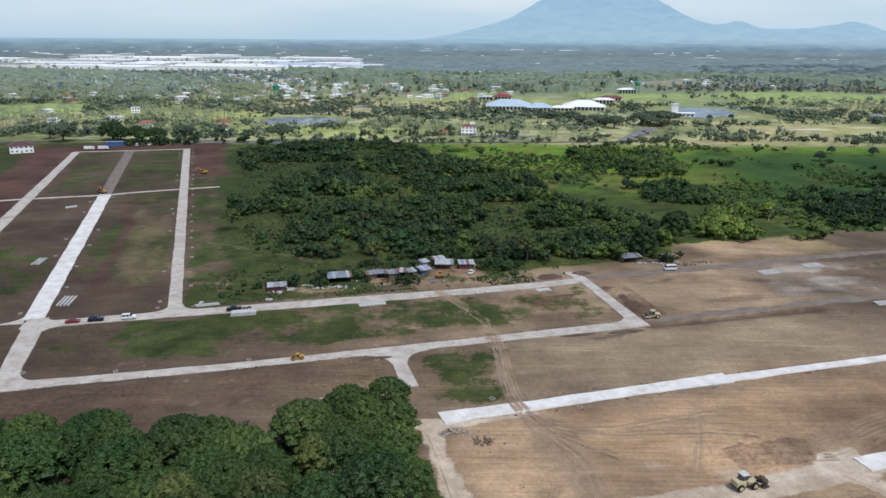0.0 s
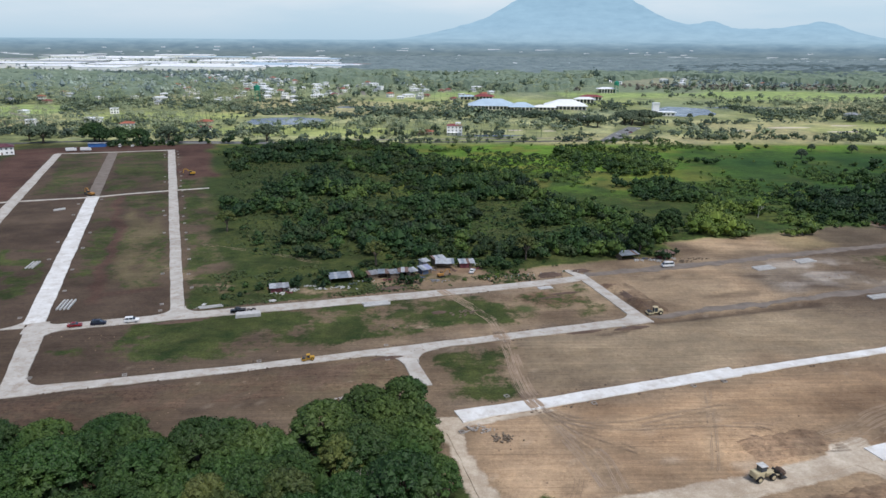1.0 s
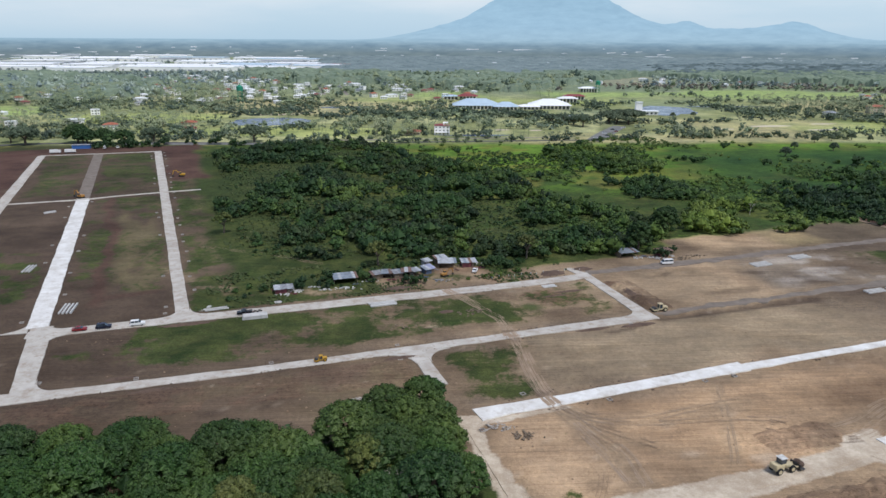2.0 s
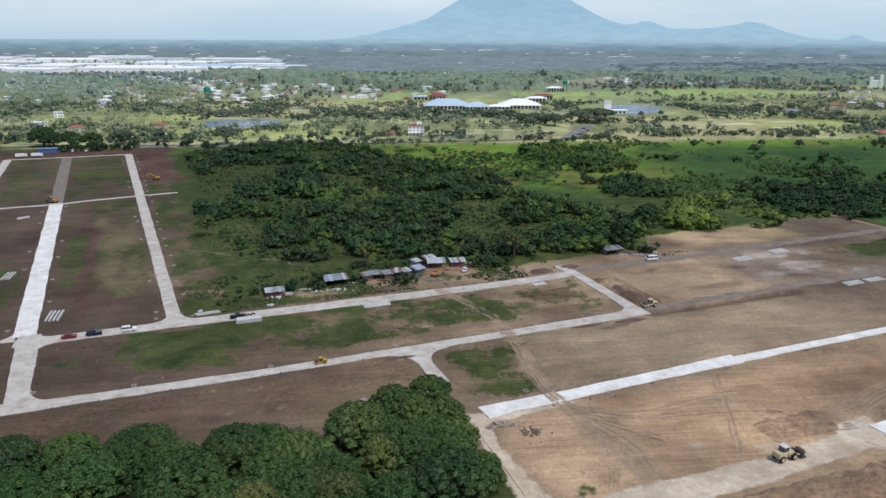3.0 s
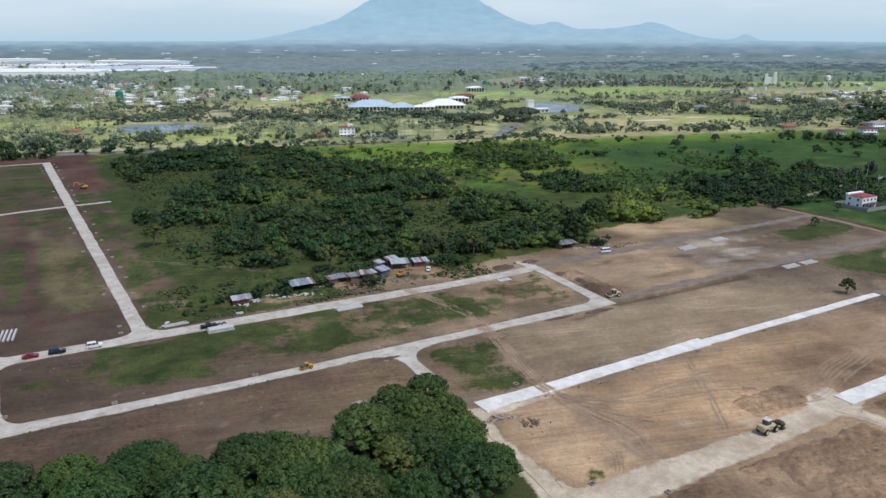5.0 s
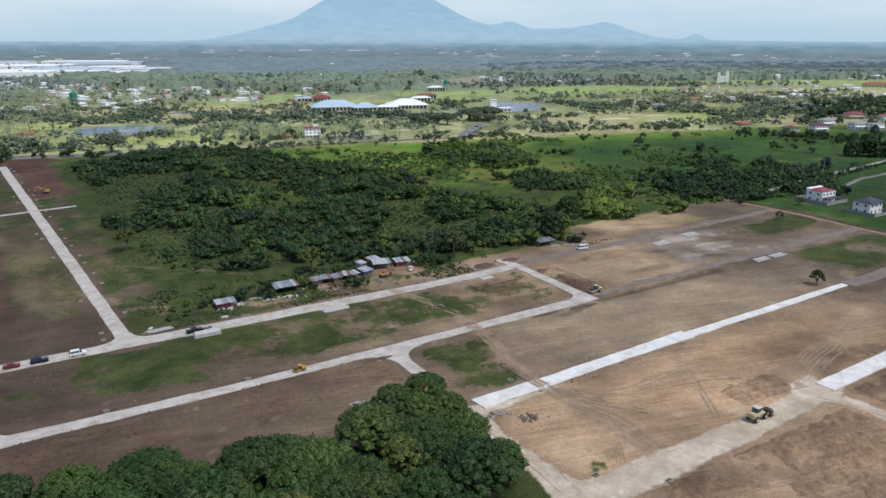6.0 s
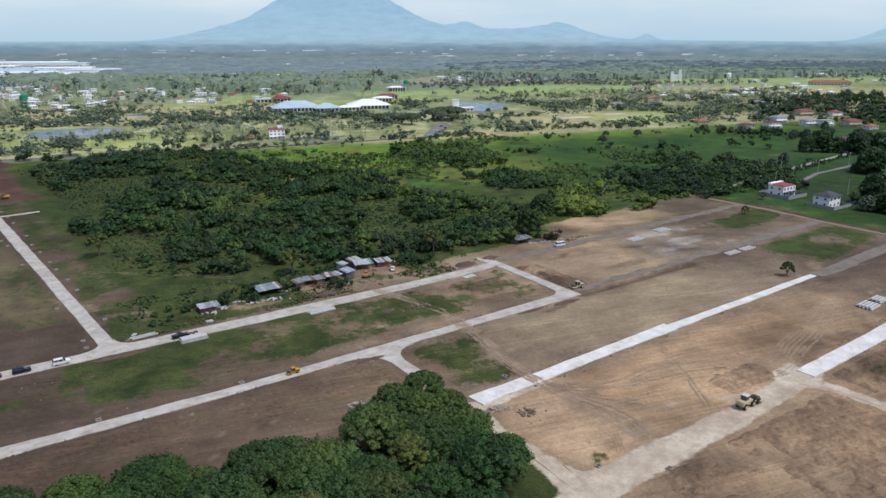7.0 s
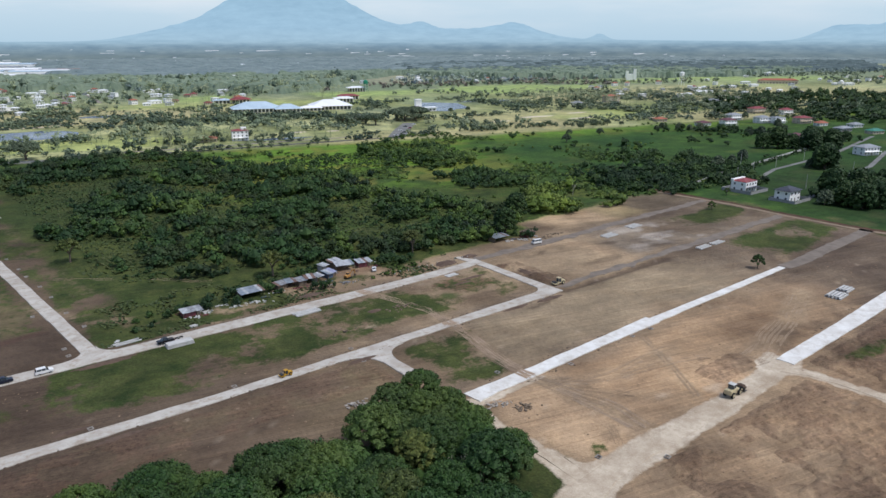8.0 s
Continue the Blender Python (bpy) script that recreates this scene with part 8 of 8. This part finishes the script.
def car(x, y, turn, paint, kind, label):
    """suv, sedan, pickup or van: body with arches, glazed cabin, lamps, wheels."""
    ob = empty("car", pose(x, y, 0.15, 0, 0, turn), label, "van" if kind == "van" else "car")
    L, w = {"suv": (4.8, 1.86), "sedan": (4.5, 1.74), "pickup": (5.2, 1.86), "van": (5.2, 1.9)}[kind]
    h, f, b = L / 2, L / 2, -L / 2
    low = 0.32
    if kind == "suv":
        hull = [(b, low), (f - 0.1, low), (f, 0.62), (f - 0.05, 0.98), (f - 1.15, 1.12), (b + 0.1, 1.14), (b, 0.8)]
        cab = [(f - 1.2, 1.10), (f - 1.95, 1.72), (b + 0.5, 1.76), (b + 0.1, 1.12)]
    elif kind == "sedan":
        hull = [(b, low), (f - 0.1, low), (f, 0.55), (f - 0.08, 0.82), (f - 1.25, 0.98), (b + 0.9, 1.0), (b + 0.05, 0.95), (b, 0.7)]
        cab = [(f - 1.25, 0.96), (f - 2.0, 1.44), (b + 1.3, 1.46), (b + 0.7, 0.98)]
    elif kind == "pickup":
        hull = [(b, low + 0.1), (f - 0.1, low + 0.1), (f, 0.7), (f - 0.05, 1.05), (f - 1.2, 1.16), (b + 1.75, 1.18), (b + 1.74, 1.16), (b, 1.14)]
        cab = [(f - 1.25, 1.15), (f - 1.95, 1.76), (b + 2.1, 1.78), (b + 1.78, 1.17)]
    else:
        hull = [(b, low), (f - 0.1, low), (f, 0.7), (f - 0.15, 1.12), (f - 0.25, 1.18), (b, 1.2)]
        cab = [(f - 0.28, 1.17), (f - 0.95, 1.98), (b + 0.15, 2.02), (b + 0.02, 1.19)]
    bm = bmesh.new()
    add_prism(bm, hull, -w / 2, w / 2)
    bmesh.ops.bevel(bm, geom=list(bm.edges), offset=0.06, segments=2, affect="EDGES")
    part("body", bm, paint, ob)
    bm = bmesh.new()
    v = add_prism(bm, cab, -w / 2 + 0.1, w / 2 - 0.1)
    top = max(p[1] for p in cab)
    for q in v:
        if q.co.z > top - 0.1:
            q.co.x *= 0.86
    part("glazing", bm, window_glass, ob)
    ys = [p[0] for p in cab if p[1] > top - 0.1]
    part("roof", box(-w / 2 * 0.84, w / 2 * 0.84, min(ys) - 0.05, max(ys) + 0.05, top - 0.02, top + 0.05, 0.02), paint, ob)
    for u in np.linspace(min(ys), max(ys), 3 if kind != "sedan" else 2):
        for s in (-1, 1):
            bm = bmesh.new()
            add_prism(bm, [(u - 0.06, cab[0][1] - 0.02), (u + 0.06, cab[0][1] - 0.02), (u + 0.05, top), (u - 0.05, top)], s * (w / 2 - 0.11) - 0.02, s * (w / 2 - 0.11) + 0.02)
            part("pillar", bm, paint, ob)
    r = 0.36 if kind != "sedan" else 0.31
    for yy in (f - 0.95, b + 0.95):
        for s in (-1, 1):
            wl = wheel(ob, s * (w / 2 - 0.08), yy, r, 0.24)
            wl.location.z = -0.15
    for s in (-1, 1):
        part("headlamp", box(s * (w / 2 - 0.35) - 0.2, s * (w / 2 - 0.35) + 0.2, f - 0.1, f + 0.01, 0.66, 0.82, 0.02), lamp_clear, ob)
        part("tail_lamp", box(s * (w / 2 - 0.16) - 0.12, s * (w / 2 - 0.16) + 0.12, b - 0.02, b + 0.06, 0.8, 1.02, 0.02), lamp_red, ob)
    if kind == "pickup":
        part("load_bed", box(-w / 2 + 0.12, w / 2 - 0.12, b + 0.1, b + 1.65, 1.1, 1.2), steel, ob)
    return ob


ALONG = 13.5 - 90
car(-105.4, 220.2, ALONG, paint_white, "suv", "white sport utility car parked on the concrete street")
car(-115.3, 218.0, ALONG, paint_navy, "suv", "dark blue sport utility car parked on the street")
car(-122.2, 216.4, ALONG, paint_red, "sedan", "dark red saloon car parked on the street")
car(-72.3, 228.3, ALONG + 180, paint_black, "pickup", "black pickup truck parked beside wall panels")
car(94.0, 277.4, ALONG + 174, paint_white, "van", "white passenger van on grey gravel")
car(-268, 616, 15, paint_white, "van", "white site van parked at the far end")
car(-258, 618, 190, paint_white, "pickup", "white pickup parked at the far end")
for i, (x, y) in enumerate(((172, 672), (180, 690), (190, 706), (199, 722), (208, 738), (216, 752))):
    car(x + (i % 2) * 8, y, 62 + (i * 37) % 20, (paint_white, paint_navy, paint_white, paint_red, paint_black, paint_white)[i], "sedan", "small car parked on the grey drive")
car(11.5, 270.8, ALONG + 60, paint_white, "sedan", "white saloon car parked by a hut")


def motorcycle(x, y, turn, label):
    ob = empty("motorcycle", pose(x, y, 0.16, 0, 0, turn), label, "motorcycle")
    for yy in (-0.62, 0.62):
        w = wheel(ob, 0, yy, 0.29, 0.12, steel)
    part("frame", box(-0.12, 0.12, -0.45, 0.4, 0.35, 0.75, 0.05), paint_black, ob)
    part("seat", box(-0.14, 0.14, -0.65, 0.1, 0.75, 0.85, 0.03), rubber, ob)
    part("handlebar", box(-0.35, 0.35, 0.42, 0.5, 0.98, 1.04), steel, ob)
    return ob


motorcycle(-68.9, 229.6, ALONG, "black motorcycle standing on the street")
motorcycle(-67.6, 230.2, ALONG + 20, "dark motorcycle beside another on the street")


def truck(x, y, turn, label, paint):
    ob = empty("truck", pose(x, y, 0, 0, 0, turn), label, "truck")
    part("cab", box(-1.1, 1.1, 2.2, 4.0, 0.8, 2.9, 0.12), paint, ob)
    part("windscreen", box(-0.95, 0.95, 3.96, 4.03, 1.8, 2.6), window_glass, ob)
    part("cargo_box", box(-1.2, 1.2, -4.2, 2.0, 1.0, 3.2, 0.05), paint, ob)
    part("chassis", box(-0.5, 0.5, -4.0, 3.8, 0.6, 0.98), steel, ob)
    for yy in (3.1, -2.0, -3.1):
        for s in (-1, 1):
            wheel(ob, s * 1.0, yy, 0.5, 0.3)
    return ob


truck(-297, 590, ALONG + 5, "white box truck at the estate's far end", paint_white)
truck(-286, 592, ALONG, "second white truck parked end to end", paint_white)


def roller(x, y, turn, paint, label, big=1.0):
    """A single-drum road roller: smooth drum in a yoke, engine hood, roofed seat, two tyres."""
    ob = empty("road_roller", pose(x, y, 0.14, 0, 0, turn) @ Matrix.Scale(big, 4), label, "road roller")
    bm = bmesh.new()
    add_tube(bm, (-1.05, 2.0, 0.75), (1.05, 2.0, 0.75), 0.75, 0.75, 24)
    part("drum", bm, steel, ob)
    bm = bmesh.new()
    for s in (-1, 1):
        add_box(bm, s * 1.18 - 0.08, s * 1.18 + 0.08, 0.9, 2.8, 0.55, 1.0)
    add_box(bm, -1.1, 1.1, 0.9, 1.15, 0.6, 1.05)
    add_box(bm, -1.1, 1.1, 2.82, 3.0, 0.6, 1.0)
    part("yoke", bm, paint, ob)
    part("hood", box(-0.85, 0.85, -2.6, -0.7, 0.8, 1.75, 0.12), paint, ob)
    part("platform", box(-0.9, 0.9, -0.68, 0.88, 0.7, 1.1, 0.05), paint, ob)
    cab = part("cab", box(-0.75, 0.75, -0.6, 0.6, 1.12, 2.6, 0.06), window_glass, ob)
    part("cab_roof", box(-0.9, 0.9, -0.8, 0.8, 2.62, 2.75, 0.04), paint, cab)
    for sx in (-0.75, 0.75):
        for sy in (-0.6, 0.6):
            part("pillar", box(sx - 0.06, sx + 0.06, sy - 0.06, sy + 0.06, 1.1, 2.62), paint, cab)
    for s in (-1, 1):
        wheel(ob, s * 0.85, -1.6, 0.75, 0.5, paint)
    return ob


roller(*W(3, 194.6)[:2], ALONG + 180, plant_yellow, "yellow road roller working on the concrete street", 0.68)
roller(71.6, 224.4, ALONG + 172, plant_cream, "dusty pale yellow roller at the street's end")


def loader(x, y, turn, paint, label):
    """A wheel loader: rear engine, cab, lift arms, bucket full of soil, four big tyres."""
    ob = empty("wheel_loader", pose(x, y, 0.1, 0, 0, turn), label, "wheel loader")
    part("rear_body", box(-1.1, 1.1, -3.4, -0.9, 1.0, 2.3, 0.15), paint, ob)
    part("front_body", box(-0.7, 0.7, -0.2, 1.8, 0.9, 1.7, 0.1), paint, ob)
    part("hinge", box(-0.3, 0.3, -0.92, -0.18, 0.9, 1.4), steel, ob)
    cab = part("cab", box(-0.8, 0.8, -1.9, -0.4, 2.32, 3.5, 0.06), window_glass, ob)
    part("cab_roof", box(-0.95, 0.95, -2.05, -0.25, 3.52, 3.66, 0.05), scrap_pale, cab)
    for s in (-1, 1):
        bm = bmesh.new()
        add_prism(bm, [(0.2, 1.5), (0.4, 1.8), (3.2, 1.0), (3.2, 0.7)], s * 0.85 - 0.1, s * 0.85 + 0.1)
        part("lift_arm", bm, paint, ob)
        for yy in (-2.3, 1.2):
            wheel(ob, s * 1.05, yy, 0.85, 0.6, paint)
    bk = bmesh.new()
    add_prism(bk, [(3.0, 0.3), (4.6, 0.25), (4.65, 0.33), (3.35, 0.45), (3.25, 1.4), (3.1, 1.45), (2.95, 0.8)], -1.5, 1.5)
    bucket = part("bucket", bk, steel, ob)
    bm = bmesh.new()
    bmesh.ops.create_icosphere(bm, subdivisions=3, radius=1.0)
    for v in bm.verts:
        v.co = Vector((v.co.x * 1.5, v.co.y * 0.85, v.co.z * 0.9)) * (0.9 + 0.25 * noise.noise(v.co * 2.2)) + Vector((0, 3.9, 1.15))
    part("load", bm, dirt_heap, bucket, "heaped brown soil")
    return ob


loader(64.8, 129.2, ALONG + 2, plant_cream, "dusty cream wheel loader carrying brown soil on the haul road")


def excavator(x, y, turn, paint, label, big=1.0):
    """A tracked excavator: two tracks, slewing house with cab, boom, stick and bucket."""
    ob = empty("excavator", pose(x, y, 0, 0, 0, turn) @ Matrix.Scale(big, 4), label, "excavator")
    for s in (-1, 1):
        bm = bmesh.new()
        add_prism(bm, [(-1.9, 0.25), (-1.6, 0.0), (1.6, 0.0), (1.9, 0.25), (1.9, 0.65), (1.6, 0.9), (-1.6, 0.9), (-1.9, 0.65)], s * 1.15 - 0.3, s * 1.15 + 0.3)
        part("track", bm, rubber, ob)
    part("house", box(-1.25, 1.25, -2.4, 1.0, 1.0, 2.1, 0.12), paint, ob)
    cab = part("cab", box(-1.2, -0.2, -0.2, 1.4, 2.12, 3.1, 0.06), window_glass, ob)
    part("cab_roof", box(-1.25, -0.15, -0.25, 1.45, 3.11, 3.2), paint, cab)
    bm = bmesh.new()
    add_prism(bm, [(0.6, 1.7), (0.9, 1.5), (3.2, 4.0), (5.0, 3.7), (5.1, 4.0), (3.1, 4.5)], 0.1, 0.5)
    part("boom", bm, paint, ob)
    bm = bmesh.new()
    add_prism(bm, [(4.7, 4.3), (5.2, 4.2), (5.7, 1.3), (5.45, 1.3)], 0.13, 0.47)
    part("stick", bm, paint, ob)
    bm = bmesh.new()
    add_prism(bm, [(5.3, 1.4), (5.8, 1.4), (5.9, 0.6), (5.3, 0.3), (4.8, 0.7), (5.0, 0.8), (5.4, 0.6)], -0.25, 0.85)
    part("bucket", bm, steel, ob)
    return ob


excavator(-167, 486, 100, plant_yellow, "yellow tracked excavator on red soil")
excavator(-206, 418.5, 60, plant_orange, "orange tracked excavator at the gravel street")
excavator(-1.2, 265.8, -60, plant_orange, "small orange excavator in the yard of the sheds", 0.7)

# ---- far distance: hazy plain, volcano and hills, sky band ----
AZ0 = -38.0     # the hills stand round the middle of the camera's way


def hump(az, at, wide, high, sharp=2.0):
    return high * np.exp(-np.abs((az - at) / wide) ** sharp)


az = np.radians(np.linspace(-75, 95, 700))
deg = np.degrees(az)
rings = np.concatenate([np.linspace(3650, 4150, 10), np.linspace(4200, 4720, 26)])
top = hump(deg, 12.1, 5.4, 2.8, 2.7) + hump(deg, 10.0, 9.0, 1.35, 4.0) + hump(deg, 22.1, 1.1, 0.5, 2.1) + hump(deg, 29.4, 3.0, 1.23, 1.6) + hump(deg, 22.1, 5.6, 0.9, 2.5) \
    + hump(deg, 35.9, 0.7, 0.42) + hump(deg, 37.5, 5.0, 0.08) + hump(deg, 52.0, 1.7, 0.75) + hump(deg, 56.6, 3.8, 1.4) + hump(deg, -60, 9, 0.8)
top += ((field(deg * 10, deg * 0, 14, 300) - 0.5) * 0.16 + (field(deg * 10, deg * 0, 3.5, 305, 4) - 0.5) * 0.16) * np.clip(top, 0.1, 1)
R, D = np.meshgrid(rings, az, indexing="ij")
apron = ramp(R, 3650, 4300) * 88
rise = ramp(R, 4230, 4700) ** 0.8
gully = 1 + (field(np.degrees(D) * 6, R / 60, 5, 310) - 0.5) * 0.35 * (1 - rise) * 2
Z = apron * ramp(R, 3600, 4200) - 2 + np.tan(np.radians(top))[None, :] * 4700 * rise * gully
X, Y = AZ0 + np.sin(D) * R, np.cos(D) * R
n, m = R.shape
idx = np.arange(n * m).reshape(n, m)
quads = np.stack([idx[:-1, :-1], idx[:-1, 1:], idx[1:, 1:], idx[1:, :-1]], -1).reshape(-1, 4)
# haze is put into the glow colour, stop by stop with height
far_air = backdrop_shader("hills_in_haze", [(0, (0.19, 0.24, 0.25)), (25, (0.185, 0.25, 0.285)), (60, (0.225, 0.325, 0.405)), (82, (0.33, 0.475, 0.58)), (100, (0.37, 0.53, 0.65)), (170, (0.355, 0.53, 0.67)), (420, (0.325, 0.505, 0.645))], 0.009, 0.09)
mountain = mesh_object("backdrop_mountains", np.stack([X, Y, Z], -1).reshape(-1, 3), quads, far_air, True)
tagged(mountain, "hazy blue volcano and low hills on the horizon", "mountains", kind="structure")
# sky band with soft cloud behind the hills
arc = np.radians(np.linspace(-90, 110, 120))
hts = np.array([-60.0, 150, 420, 900])
V = np.array([(AZ0 + math.sin(q) * 4780, math.cos(q) * 4780, h) for h in hts for q in arc])
k = len(arc)
f = np.array([(j * k + i, j * k + i + 1, (j + 1) * k + i + 1, (j + 1) * k + i) for j in range(3) for i in range(k - 1)])
sky_air = bpy.data.materials.new("bright_cloudy_air")
sky_air.use_nodes = True
nt = sky_air.node_tree
nt.nodes.clear()
out, em = nt.nodes.new("ShaderNodeOutputMaterial"), nt.nodes.new("ShaderNodeEmission")
geo, sep, mp = nt.nodes.new("ShaderNodeNewGeometry"), nt.nodes.new("ShaderNodeSeparateXYZ"), nt.nodes.new("ShaderNodeMapping")
nt.links.new(geo.outputs["Position"], sep.inputs["Vector"])
nt.links.new(geo.outputs["Position"], mp.inputs["Vector"])
mp.inputs["Scale"].default_value = (0.0006, 0.0006, 0.0035)
cl = nt.nodes.new("ShaderNodeTexNoise")
cl.inputs["Scale"].default_value, cl.inputs["Detail"].default_value, cl.inputs["Roughness"].default_value = 1.0, 6.0, 0.55
nt.links.new(mp.outputs["Vector"], cl.inputs["Vector"])
c = blend(nt, span(nt, cl.outputs["Fac"], 0.42, 0.66, 0.0, 0.85), (0.585, 0.71, 0.79), (0.76, 0.81, 0.845))
c = blend(nt, span(nt, sep.outputs["Z"], 70, 330), (0.455, 0.61, 0.72), c)
nt.links.new(c, em.inputs["Color"])
nt.links.new(em.outputs["Emission"], out.inputs["Surface"])
band = mesh_object("backdrop_sky", V, f, sky_air, True)
tagged(band, "pale bright tropical sky with thin cloud", "sky", kind="structure")

# towns on the far apron of the hills: pale roofs, a few metres to a side
r = np.random.RandomState(991)
V, F = [], []
for k in range(110):
    q, R0 = math.radians(r.uniform(-34, 46)), r.uniform(3690, 4050)
    x, y = AZ0 + math.sin(q) * R0, math.cos(q) * R0
    z = float(88 * ramp(R0, 3650, 4300) * ramp(R0, 3600, 4200)) - 4
    w, d, h = r.uniform(8, 40) * (4 if r.rand() < 0.2 else 1), 10.0, r.uniform(1.0, 3.0)
    b = len(V)
    V += [(x + i * w - w / 2, y + j * d, z + l * (h + 3)) for l in (0, 1) for j in (0, 1) for i in (0, 1)]
    F += [(b, b + 1, b + 5, b + 4), (b + 1, b + 3, b + 7, b + 5), (b + 3, b + 2, b + 6, b + 7), (b + 2, b, b + 4, b + 6), (b + 4, b + 5, b + 7, b + 6)]
tagged(mesh_object("far_town", V, F, roof_white), "pale roofs of towns below the hills", "town", kind="stuff")
